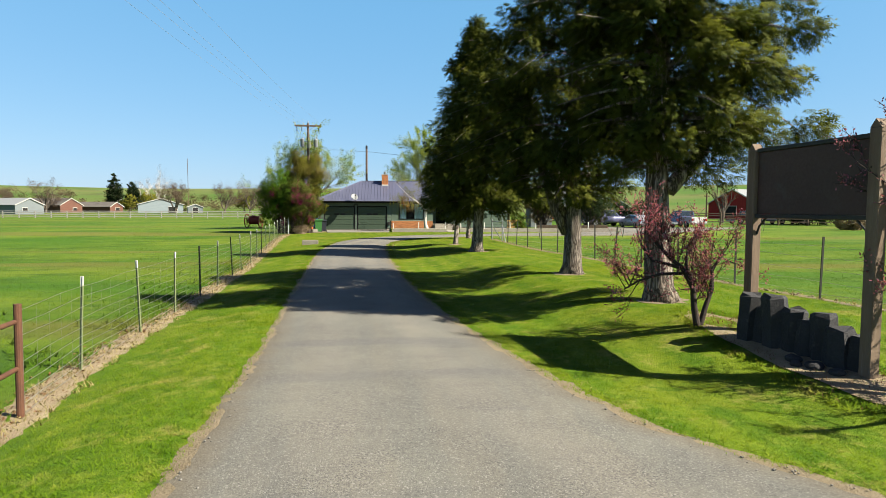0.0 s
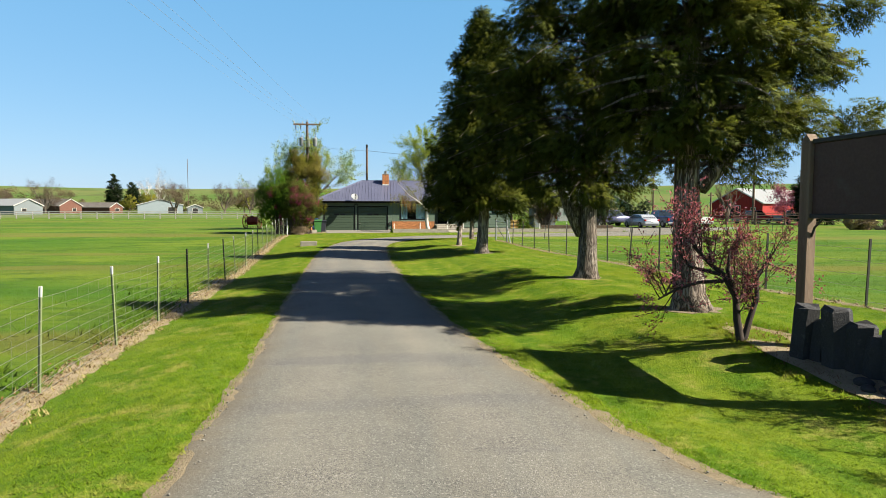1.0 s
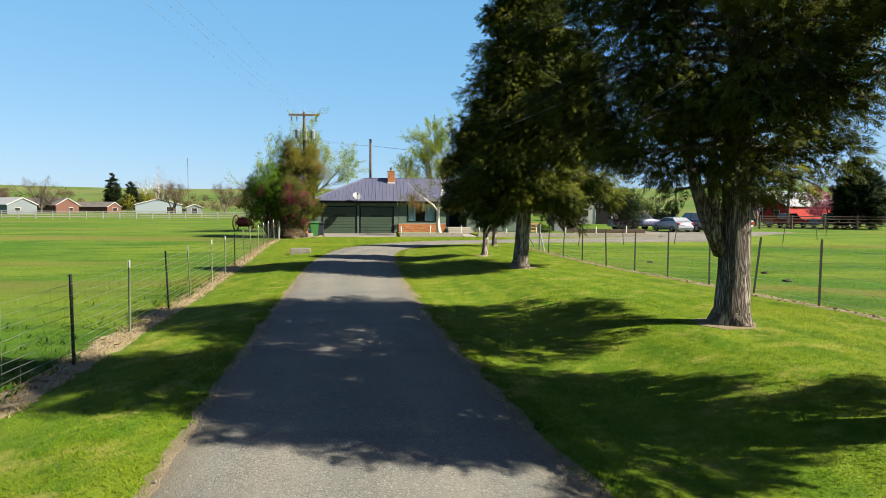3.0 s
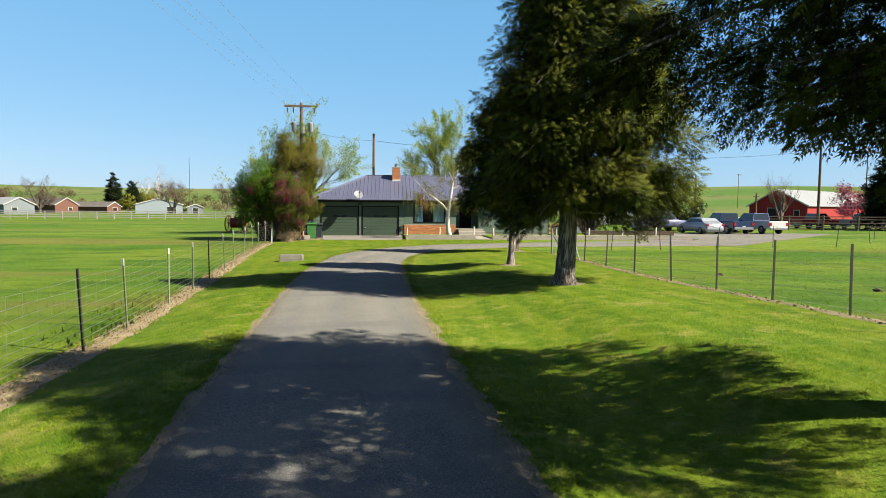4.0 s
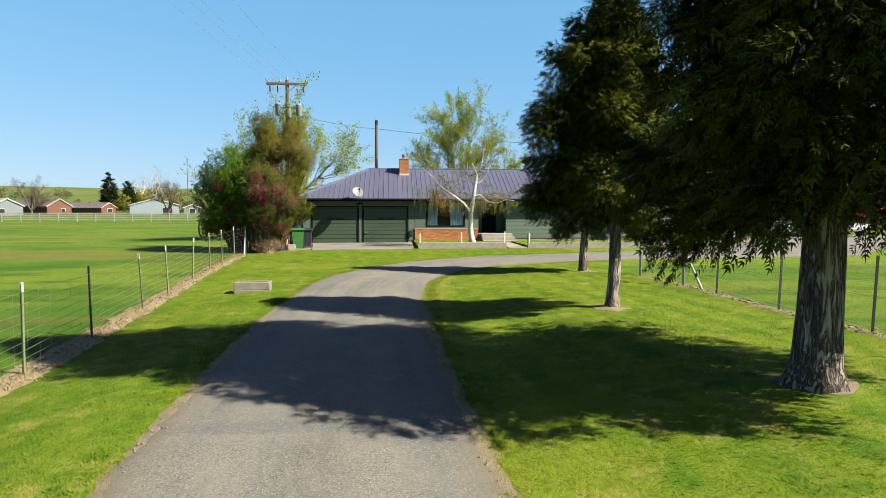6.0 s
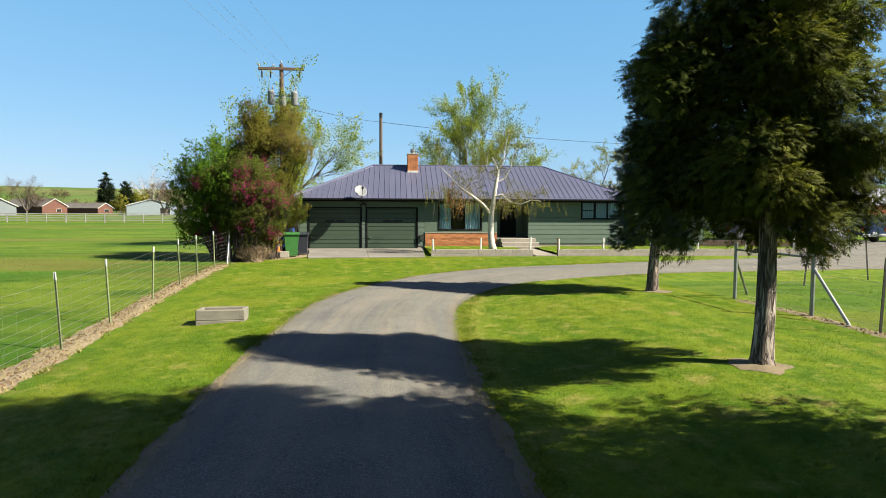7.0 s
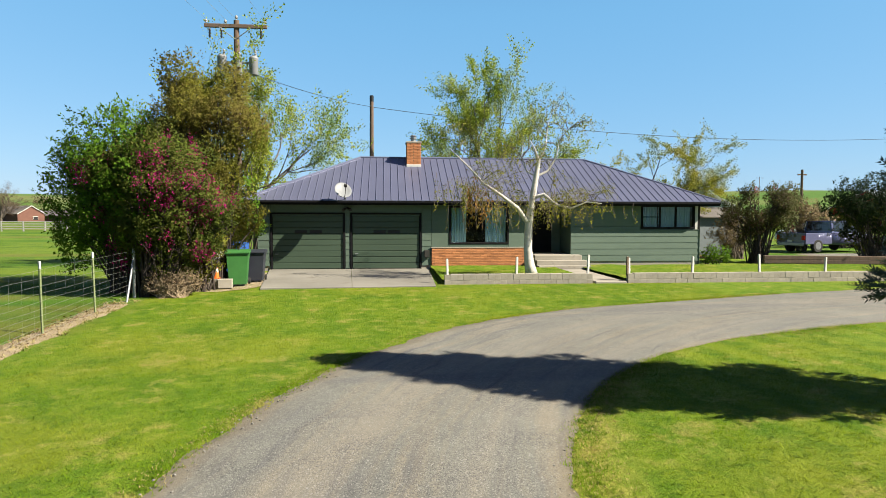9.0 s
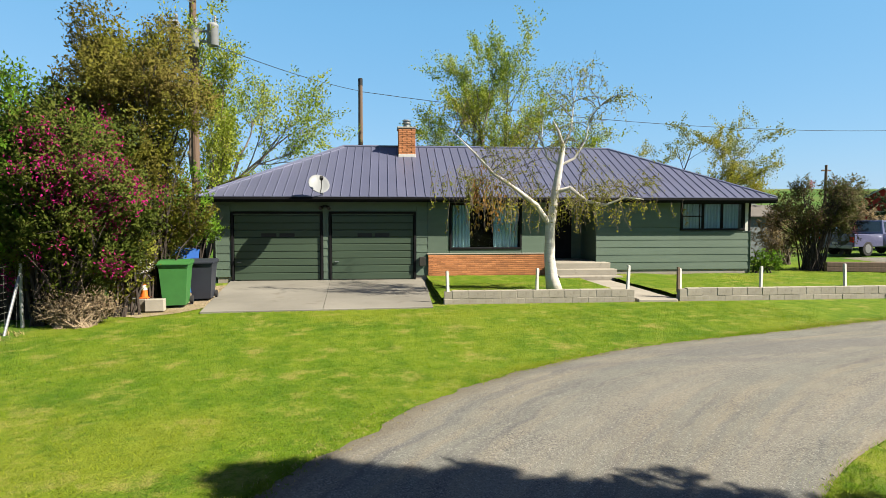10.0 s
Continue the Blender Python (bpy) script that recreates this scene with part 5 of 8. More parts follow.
def basalt(x, y, r, h, seed, lean=(0, 0)):
    rng = random.Random(seed)
    n = 6
    z = lift(x, y)
    st = thing("basalt_column", (x, y, z), "upright dark basalt column with a broken top", "stone", "basalt columns")
    rings = []
    for k, t in enumerate((-0.12, 0.25, 0.6, 0.93, 1.0)):
        s = (1.0, 1.03, 1.0, 0.97, 0.80)[k]
        rings.append([((x + lean[0] * t) + r * s * (1 + rng.uniform(-0.09, 0.09)) * math.cos(2 * math.pi * j / n + seed), (y + lean[1] * t) + r * s * (1 + rng.uniform(-0.09, 0.09)) * math.sin(2 * math.pi * j / n + seed),
                       z + h * t + (rng.uniform(-0.04, 0.02) if k > 2 else 0)) for j in range(n)])
    me = Mesh()
    me.v = [p for ring in rings for p in ring]
    for i in range(len(rings) - 1):
        for j in range(n):
            me.f.append((i * n + j, i * n + (j + 1) % n, (i + 1) * n + (j + 1) % n, (i + 1) * n + j))
    me.f.append(tuple(range((len(rings) - 1) * n, len(rings) * n)))
    me.f.append(tuple(reversed(range(n))))
    part("stone", me, M["basalt"], st)


for i, (k, r, h) in enumerate(((0.0, 0.165, 0.68), (0.14, 0.14, 0.54), (0.30, 0.175, 0.75), (0.46, 0.17, 0.60), (0.61, 0.13, 0.50), (0.73, 0.165, 0.63), (0.92, 0.20, 0.50), (1.06, 0.16, 0.42))):
    basalt(5.92 + 0.45 * k + 0.05 * (i % 2), 9.15 - 1.42 * k, r, h, i * 3 + 2, (random.uniform(-0.04, 0.04), random.uniform(-0.04, 0.04)))
for i, (x, y, r) in enumerate(((5.92, 8.15, 0.11), (6.02, 7.85, 0.12), (5.85, 8.0, 0.08), (6.1, 7.6, 0.09))):
    me = Mesh()
    bm = bmesh.new()
    bmesh.ops.create_icosphere(bm, subdivisions=2, radius=r)
    for p in bm.verts:
        p.co *= 1 + 0.35 * noise.noise(p.co * 6 + Vector((i, 0, 0)))
        p.co.z *= 0.6
    me.add([(p.co.x + x, p.co.y + y, p.co.z + lift(x, y) + r * 0.3) for p in bm.verts], [tuple(q.index for q in f.verts) for f in bm.faces])
    bm.free()
    solid("rubble_stone", me, M["basalt"], "small dark broken basalt stone in the bed", "stone", group="bed stones")

# ---- trees and shrubs ----
def rnd(rng, a, b):
    return float(rng.uniform(a, b))


def conifer(name, base, height, radius, z0, trunk_r, seed, label, sprays, size, tmpl, mat, cone=False, lean=(0, 0), forks=(), asym=0.22, skirt=0.78, toward=0.0, deep=1.0, gaps=0.10, full=1.7, pad=1.0):
    """A trunk with whorled limbs; foliage sprays hang along the limbs and their side twigs."""
    rng = np.random.default_rng(seed)
    x, y = base
    z = lift(x, y)
    tree = thing(name, (x, y, z), label, "tree", "driveway trees")
    wood = Mesh()
    pts, rad = [], []
    for k in range(14):
        t = k / 13
        flare = 1 + 0.55 * math.exp(-t * height / 0.28)
        pts.append((x + lean[0] * t + 0.10 * math.sin(t * 5 + seed), y + lean[1] * t + 0.10 * math.sin(t * 4 + seed * 2), z - 0.15 + (height - 0.1) * t ** 1.25))
        rad.append(trunk_r * flare * (1 - t) ** 0.75 + 0.015)
    n = 18
    wood.tube(pts, rad, n)
    for i, p in enumerate(wood.v):
        c = pts[min(i // n, 13)]
        k = 1 + 0.10 * noise.noise((p[0] * 7, p[1] * 7, p[2] * 1.1)) + 0.05 * math.sin(5 * math.atan2(p[1] - c[1], p[0] - c[0]) + seed)
        wood.v[i] = (c[0] + (p[0] - c[0]) * k, c[1] + (p[1] - c[1]) * k, p[2])
    for f in forks:
        wood.tube([(x + a, y + b, z + c) for a, b, c, r in f], [r for a, b, c, r in f], 9)
    P, D, S, N = [], [], [], []
    limbs = 150 if not cone else 130
    zs, xs, ys = [q[2] - z for q in pts], [q[0] for q in pts], [q[1] for q in pts]

    def reach(u, az):
        prof = (1 - u ** 2.8) ** 0.85 * 0.97 + 0.03 if cone else (1 - u ** full) ** 0.75 * (skirt + (1 - skirt) * min(1, u / 0.18))
        return radius * prof * (1 + asym * math.cos(az - radians(toward)))

    # boughs with pads of sprays along them, open sky between the pads
    pads = []
    for i in range(limbs):
        u = (i + rnd(rng, 0, 0.8)) / limbs
        h = z0 + (height - z0) * u
        az = i * 2.39996 + rnd(rng, -0.3, 0.3)
        ln = reach(u, az) * rnd(rng, 0.70, 1.04)
        o = Vector((float(np.interp(h, zs, xs)), float(np.interp(h, zs, ys)), z + h))
        out = Vector((math.cos(az), math.sin(az) * deep, 0))
        rise = 0.16 if cone else rnd(rng, 0.05, 0.45)
        droop = rnd(rng, 0.20, 0.45) * (0.6 if cone else 1.0)

        def bough(t):
            return o + out * (ln * t) + Vector((0, 0, ln * (rise * t - droop * t * t)))

        wood.tube([bough(t) for t in (0, 0.25, 0.5, 0.75, 1.0)], [max(0.012, 0.055 * (1 - u) * (1 - t) + 0.012) * (trunk_r / 0.3) for t in (0, 0.25, 0.5, 0.75, 1.0)], 5, False)
        side = Vector((-out.y, out.x, 0))
        count = max(2, int(2.6 * ln + 1.2))
        for q in range(count):
            t = 0.30 + 0.70 * (q + rnd(rng, 0, 0.9)) / count
            if rnd(rng, 0, 1) < gaps and t < 0.9:
                continue
            w = rng.normal(0, 0.20) * ln * (1.25 - 0.7 * t)
            c = bough(t) + side * float(w) + Vector((0, 0, rnd(rng, -0.10, 0.06)))
            r = min(0.46, (0.18 + 0.09 * ln) * rnd(rng, 0.7, 1.2)) * (0.8 if cone else pad)
            pads.append((c, r, (out * 0.9 + side * (0.5 if w > 0 else -0.5)).normalized(), t))
    weight = np.array([r ** 2 * (0.5 + 0.6 * t) for c, r, g, t in pads])
    share = (weight / weight.sum() * sprays * 2.1).astype(int)
    for (c, r, g, t), k in zip(pads, share):
        e = rng.normal(0, 1, (k, 3))
        e /= np.linalg.norm(e, axis=1, keepdims=True) + 1e-6
        e *= rng.uniform(0.25, 1.0, (k, 1)) ** 0.6
        off = e * (r * 1.05, r * 1.05, r * (0.62 if cone else 0.80))
        hang = np.clip(-e[:, 2], 0, 1) * rng.uniform(0, 0.5, k) * r if not cone else 0
        p = np.array(c) + off
        p[:, 2] -= hang
        P.append(p)
        d = e * 0.7 + np.array(g) * 0.8 + rng.normal(0, 0.22, (k, 3))
        d[:, 2] += rng.uniform(-0.85, 0.10, k) if not cone else rng.uniform(-0.35, 0.35, k)
        D.append(d)
        N.append(e * 0.9 + np.array(g) * 0.5 + rng.normal(0, 0.22, (k, 3)) + (0, 0, 0.12))
        S.append(rng.uniform(0.65, 1.25, k) * size)
    # the shaded inner mass of older twigs
    ki = int(sprays * 0.22 * (1 - 1.8 * gaps))
    u = rng.uniform(0.02, 0.93, ki)
    az = rng.uniform(0, 2 * np.pi, ki)
    h = z0 + 0.15 + (height - z0) * u
    rr = np.array([reach(a, b) for a, b in zip(u, az)]) * rng.uniform(0.05, 0.62, ki) ** 0.8
    P.append(np.stack([np.interp(h, zs, xs) + rr * np.cos(az), np.interp(h, zs, ys) + rr * np.sin(az) * deep, z + h], -1))
    N.append(np.stack([np.cos(az), np.sin(az), 0 * az - 0.1], -1))
    D.append(rng.normal(0, 0.6, (ki, 3)) + (0, 0, -0.2)), S.append(rng.uniform(1.3, 2.0, ki) * size)
    top = np.array([[pts[-1][0], pts[-1][1], pts[-1][2]]]) + rng.normal(0, 0.12, (60, 3))
    P.append(top), D.append(rng.normal(0, 0.5, (60, 3)) + (0, 0, 0.8)), S.append(np.full(60, size * 0.9)), N.append(rng.normal(0, 0.5, (60, 3)) + (0, 0, 0.5))
    v, f = scatter(*tmpl, np.vstack(P), np.vstack(D), np.concatenate(S), rng, 0.6)
    part("trunk", wood, M["bark"], tree, "grey-brown furrowed trunk and limbs", True)
    part("crown", big_mesh("crown", v, f, M[mat], np.vstack(N)), None, tree)
    return tree


CED = "tall dark cedar with drooping olive-green sprays on the lawn"
conifer("cedar_tree", (6.05, 12.30), 10.6, 2.75, 2.55, 0.27, 3, CED, 15000, 0.21, SPRAY, "cedar", asym=0.20, skirt=0.45, deep=0.80, gaps=0.42, pad=0.80, forks=[[(0.1, 0, 2.2, 0.17), (0.6, 0.0, 2.7, 0.14), (1.0, 0.1, 3.3, 0.11), (1.15, 0.1, 4.4, 0.07)]])
conifer("cedar_tree", (5.67, 17.20), 9.8, 3.25, 2.05, 0.25, 8, CED, 20500, 0.19, SPRAY, "cedar", asym=0.17, toward=172, skirt=0.34, deep=1.00, gaps=0.42, pad=0.83,
        forks=[[(-0.05, 0, 1.15, 0.15), (-0.42, -0.1, 1.75, 0.11), (-0.62, -0.1, 2.3, 0.09), (-0.9, -0.1, 3.2, 0.06)], [(0, 0, 1.5, 0.13), (-0.30, -0.12, 1.95, 0.09), (-0.38, -0.2, 2.7, 0.07), (-0.3, -0.3, 3.4, 0.05)]], lean=(0.35, 0))
conifer("cedar_tree", (4.78, 27.85), 10.4, 3.00, 1.85, 0.25, 12, CED, 22000, 0.23, SPRAY, "cedar", asym=0.18, deep=0.90, full=2.0)
conifer("cedar_tree", (4.41, 33.30), 6.5, 1.78, 1.85, 0.125, 19, CED, 20000, 0.155, SPRAY, "cedar", asym=0.12, toward=190, deep=0.85, gaps=0.16, full=2.1, pad=0.85)
conifer("spruce_tree", (6.28, 40.65), 6.9, 1.17, 1.25, 0.13, 23, "blue spruce with a bare lower trunk on the lawn", 6500, 0.20, NEEDLE, "spruce", cone=True, asym=0.0)
for x, y, r in ((6.05, 12.30, 0.62), (5.67, 17.20, 0.62), (4.78, 27.85, 0.62), (4.41, 33.30, 0.50), (6.28, 40.65, 0.45), (-3.6, 38.5, 0.24)):
    me = Mesh()
    ring = [(x + 0.1 * r + r * (0.75 + 0.35 * noise.noise((j * 0.7, x, y))) * math.cos(j / 18 * 2 * math.pi), y + r * (0.75 + 0.35 * noise.noise((j * 0.7, x, y))) * math.sin(j / 18 * 2 * math.pi)) for j in range(18)]
    me.add([(x, y, lift(x, y, 0.06))] + [(a, b, lift(a, b, 0.006)) for a, b in ring], [(0, 1 + j, 1 + (j + 1) % 18) for j in range(18)])
    solid("bare_patch", me, M["soil"], "ring of bare tan soil and needles round a trunk", "soil", "structure", smooth=True)


def shrub(name, base, lumps, leaves, size, mat, seed, label, bark="bark_dark", category="shrub", flowers=None, stems=14, group="", fall=0.0):
    """Stems rise to lumps (x, y, z, radius); leaves crowd the outer part of each lump."""
    rng = np.random.default_rng(seed)
    x, y = base
    z = lift(x, y)
    sh = thing(name, (x, y, z), label, category, group)
    wood = Mesh()
    total = sum(l[3] ** 2 for l in lumps)
    middle = np.mean([l[:3] for l in lumps], 0)
    P, D, S, FP, N = [], [], [], [], []
    for lx, ly, lz, lr in lumps:
        for _ in range(max(2, int(stems * lr ** 2 / total))):
            e = Vector((lx, ly, lz)) + Vector(rng.normal(0, 0.42, 3).tolist()) * lr
            b = Vector((x + rnd(rng, -0.35, 0.35), y + rnd(rng, -0.3, 0.3), z - 0.05))
            mid = b.lerp(e, 0.5) + Vector((rnd(rng, -0.15, 0.15), rnd(rng, -0.15, 0.15), 0.18 * (e - b).length))
            wood.tube([b, b.lerp(mid, 0.55), mid, e], [0.034, 0.026, 0.018, 0.006], 5, False)
            for _ in range(5):
                q = mid.lerp(e, rnd(rng, 0.2, 0.95))
                wood.tube([q, q + Vector(rng.normal(0, 0.35, 3).tolist()) * lr + Vector((0, 0, 0.25 * lr))], [0.008, 0.003], 4, False)
        k = int(leaves * lr ** 2 / total)
        # twigs with leaves strung along them
        tw = max(4, k // 14)
        d = rng.normal(0, 1, (tw, 3))
        d /= np.linalg.norm(d, axis=1, keepdims=True)
        d[:, 2] = d[:, 2] * 0.9 + 0.15
        r = lr * rng.uniform(0.30, 1.0, tw) ** 0.5 * (1 + 0.20 * np.sin(d[:, 0] * 5 + lx * 3) * np.cos(d[:, 2] * 4 + ly))
        o = np.array([lx, ly, lz]) + d * r[:, None]
        g = d * 0.6 + rng.normal(0, 0.45, (tw, 3)) + (0, 0, 0.45 - fall)
        g /= np.linalg.norm(g, axis=1, keepdims=True)
        j = rng.integers(0, tw, k)
        along_ = rng.uniform(-0.22, 0.22, k) * (0.6 + lr * 0.4)
        P.append(o[j] + g[j] * along_[:, None] + rng.normal(0, 0.028, (k, 3)))
        D.append(g[j] * 0.5 + rng.normal(0, 0.7, (k, 3)))
        S.append(rng.uniform(0.6, 1.3, k) * size)
        N.append(d[j] + (np.array([lx, ly, lz]) - middle) * 0.35 / lr + rng.normal(0, 0.4, (k, 3)))
        if flowers:
            nf = max(1, int(flowers[1] * lr ** 2 / total))
            dj = d[rng.integers(0, tw, nf)]
            FP.append(np.array([lx, ly, lz]) + dj * lr * rng.uniform(0.85, 1.08, (nf, 1)) * 1.06)
    P, D, S = np.vstack(P), np.vstack(D), np.concatenate(S)
    low = P[:, 2] < z + 0.08
    P[low, 2] = z + 0.08 + rng.uniform(0, 0.2, low.sum())
    v, f = scatter(LEAF_V, LEAF_F, P, D, S, rng)
    part("branchwork", wood, M[bark], sh, "bare woody stems")
    part("leaves", big_mesh("leaves", v, f, M[mat], np.vstack(N)), None, sh)
    if flowers:
        c = np.vstack(FP)
        lit = np.array([noise.noise((q[0] * 0.9, q[1] * 0.9, q[2] * 0.9 + seed)) for q in c])
        keep = (c[:, 1] < np.quantile(c[:, 1], 0.72)) & (lit > 0.02)
        c = c[keep]
        k = 40
        p = np.repeat(c, k, 0) + rng.normal(0, flowers[2], (len(c) * k, 3)) * (1, 1, 1.5)
        v, f = scatter(LEAF_V, LEAF_F, p, rng.normal(0, 1, p.shape), rng.uniform(0.045, 0.080, len(p)), rng)
        part("blossoms", big_mesh("blossoms", v, f, M[flowers[0]]), None, sh, flowers[3])
    return sh


def lumpy(cx, cy, z0, z1, rx, ry, n, rmin, rmax, seed):
    """Lumps filling an egg-shaped body."""
    rng = np.random.default_rng(seed)
    out = []
    while len(out) < n:
        p = rng.uniform(-1, 1, 3)
        if p @ p < 1:
            r = rnd(rng, rmin, rmax)
            out.append((cx + p[0] * (rx - r * 0.5), cy + p[1] * (ry - r * 0.5), (z0 + z1) / 2 + p[2] * ((z1 - z0) / 2 - r * 0.6), r))
    return out


# the thicket beside the garage
shrub("lilac_shrub", (-7.9, 52.7), lumpy(-7.9, 52.7, 0.1, 5.2, 2.2, 1.7, 54, 0.5, 0.9, 31), 62000, 0.088, "shrub_green", 32, "dense bright green shrub in the thicket by the fence", stems=34)
shrub("flowering_shrub", (-6.8, 51.9), lumpy(-6.45, 51.95, 0.15, 5.0, 2.0, 1.2, 54, 0.4, 0.72, 33), 56000, 0.080, "shrub_red", 34, "bronze-leaved shrub with magenta blossom beside the drive", stems=40, flowers=("magenta", 540, 0.085, "magenta blossom clusters"))
shrub("tall_shrub", (-5.7, 53.8), lumpy(-6.05, 53.9, 0.5, 7.1, 2.1, 1.5, 64, 0.45, 0.75, 35), 84000, 0.078, "shrub_olive", 36, "tall olive-brown shrub with new leaves by the drive", stems=60)
shrub("laurel_shrub", (-5.6, 56.8), lumpy(-5.9, 57.0, 0.6, 4.2, 1.0, 1.2, 10, 0.45, 0.7, 37), 7000, 0.10, "shrub_green", 38, "bright green young shrub behind the bins", stems=14)
shrub("dry_brush", (-6.2, 51.55), [(-6.2, 51.6, 0.25, 0.42), (-6.55, 51.55, 0.22, 0.38), (-5.85, 51.75, 0.2, 0.32)], 5000, 0.05, "dry_brush", 39, "dry tan brush heap at the foot of the thicket", stems=190, bark="straw_stem")
shrub("ivy_shrub", (-5.75, 52.6), [(-5.75, 52.7, 0.7, 0.5), (-5.6, 52.8, 1.3, 0.5), (-5.9, 52.7, 1.9, 0.6)], 3800, 0.085, "yellow_leaf", 40, "yellow-green leafy shrub beside the bins", stems=14)
shrub("white_flowers", (-5.62, 53.3), [(-5.62, 53.25, 0.95, 0.22)], 420, 0.07, "white", 41, "small white flowering plant beside the cone", category="plant", stems=6)


def grow(wood, rng, p, d, ln, r, depth, tips, bend=0.22, up=0.05, ratio=0.72, kids=(2, 4), spread=0.75, seg=4, droop=0.0, base_n=8):
    """One branch and its children; collects twig points for leaves."""
    pts, rad = [p.copy()], [r]
    q, dd = p.copy(), d.normalized()
    for k in range(seg):
        dd = (dd + Vector(rng.normal(0, bend, 3).tolist()) * 0.6 + Vector((0, 0, up - droop * (k + 1) / seg))).normalized()
        q = q + dd * (ln / seg)
        pts.append(q.copy()), rad.append(r * (1 - 0.55 * (k + 1) / seg))
    wood.tube(pts, [max(0.003, a) for a in rad], max(3, base_n - 2 * (2 if depth < 2 else 0)), False)
    if depth <= 1:
        for a, b in zip(pts, pts[1:]):
            for t in (0.2, 0.55, 0.9):
                tips.append((a.lerp(b, t), (b - a).normalized()))
    if depth == 0:
        return
    for _ in range(int(rng.integers(*kids)) + 1):
        i = int(rng.integers(max(1, seg // 3), seg + 1))
        o = pts[i]
        ax = (pts[i] - pts[i - 1]).normalized()
        sidev = Vector(rng.normal(0, 1, 3).tolist())
        sidev = (sidev - ax * sidev.dot(ax)).normalized()
        grow(wood, rng, o, ax + sidev * spread * rnd(rng, 0.7, 1.3), ln * ratio * rnd(rng, 0.75, 1.15), rad[i] * 0.68, depth - 1, tips, bend, up, ratio, kids, spread, seg, droop, base_n - 2)


def leafy_tree(name, base, stems, depth, leaf_mat, n_leaves, size, seed, label, bark="bark_grey", spread=0.7, ratio=0.70, up=0.06, kids=(2, 4), droop=0.0, group="", jitter=0.07, z=None):
    """stems: rows of start, direction, length, radius."""
    rng = np.random.default_rng(seed)
    x, y = base
    z = lift(x, y) if z is None else z
    tree = thing(name, (x, y, z), label, "tree", group)
    wood, tips = Mesh(), []
    for o, d, ln, r in stems:
        grow(wood, rng, Vector((x, y, z)) + Vector(o), Vector(d), ln, r, depth, tips, spread=spread, ratio=ratio, up=up, kids=kids, droop=droop)
    part("trunk", wood, M[bark], tree, "bare trunk and branches", True)
    if n_leaves:
        j = rng.integers(0, len(tips), n_leaves)
        P = np.array([t[0] for t in tips])[j] + rng.normal(0, jitter, (n_leaves, 3))
        D = np.array([t[1] for t in tips])[j] * 0.6 + rng.normal(0, 0.6, (n_leaves, 3)) - (0, 0, droop)
        v, f = scatter(LEAF_V, LEAF_F, P, D, rng.uniform(0.6, 1.3, n_leaves) * size, rng)
        part("crown", big_mesh("crown", v, f, M[leaf_mat]), None, tree)
    return tree


# tree behind the thicket, trees behind the house
leafy_tree("maple_tree", (-7.4, 63.2), [((0, 0, -0.1), (0.0, 0, 1), 4.8, 0.18), ((0.2, 0, 0.2), (0.42, 0, 1), 4.6, 0.14), ((-0.3, 0, 0), (-0.30, -0.1, 1), 4.6, 0.14), ((-0.4, 0, 0), (-0.65, -0.2, 1), 3.7, 0.12), ((0.2, 0, 1.5), (0.5, 0, 1), 3.5, 0.10)], 4, "light_green", 34000, 0.12, 51, "thin spring-green tree rising behind the thicket", spread=0.62, ratio=0.66, up=0.10, jitter=0.13)
leafy_tree("poplar_tree", (5.5, 69.5), [((0, 0, -0.1), (0, 0, 1), 5.3, 0.20), ((0.15, 0, 1.6), (0.15, 0, 1), 4.9, 0.14), ((-0.1, 0, 1.8), (-0.13, 0, 1), 4.7, 0.14), ((0.1, 0, 2.8), (0.26, 0.1, 1), 4.2, 0.13), ((-0.2, 0, 1.0), (-0.62, 0, 1), 4.2, 0.11)], 4, "light_green", 44000, 0.115, 55, "slender poplar with sparse spring leaves behind the house", spread=0.56, ratio=0.66, up=0.09, jitter=0.11)
leafy_tree("walnut_tree", (14.4, 67.5), [((0, 0, -0.1), (0.15, 0, 1), 3.2, 0.20), ((0, 0, 0.3), (-0.35, 0, 1), 3.2, 0.13), ((0.1, 0, 1.6), (0.75, 0, 0.8), 3.2, 0.12)], 4, "yellow_leaf", 26000, 0.085, 61, "crooked yellow-leaved tree behind the house", bark="bark_dark", spread=0.75, ratio=0.66, up=0.03)
leafy_tree("bare_tree", (18.5, 74.0), [((0, 0, -0.1), (0.0, 0, 1), 2.6, 0.16), ((0.2, 0, 0.6), (0.3, 0, 1), 2.6, 0.12)], 4, "yellow_leaf", 900, 0.10, 62, "bare grey tree beyond the house", spread=0.7, ratio=0.68)


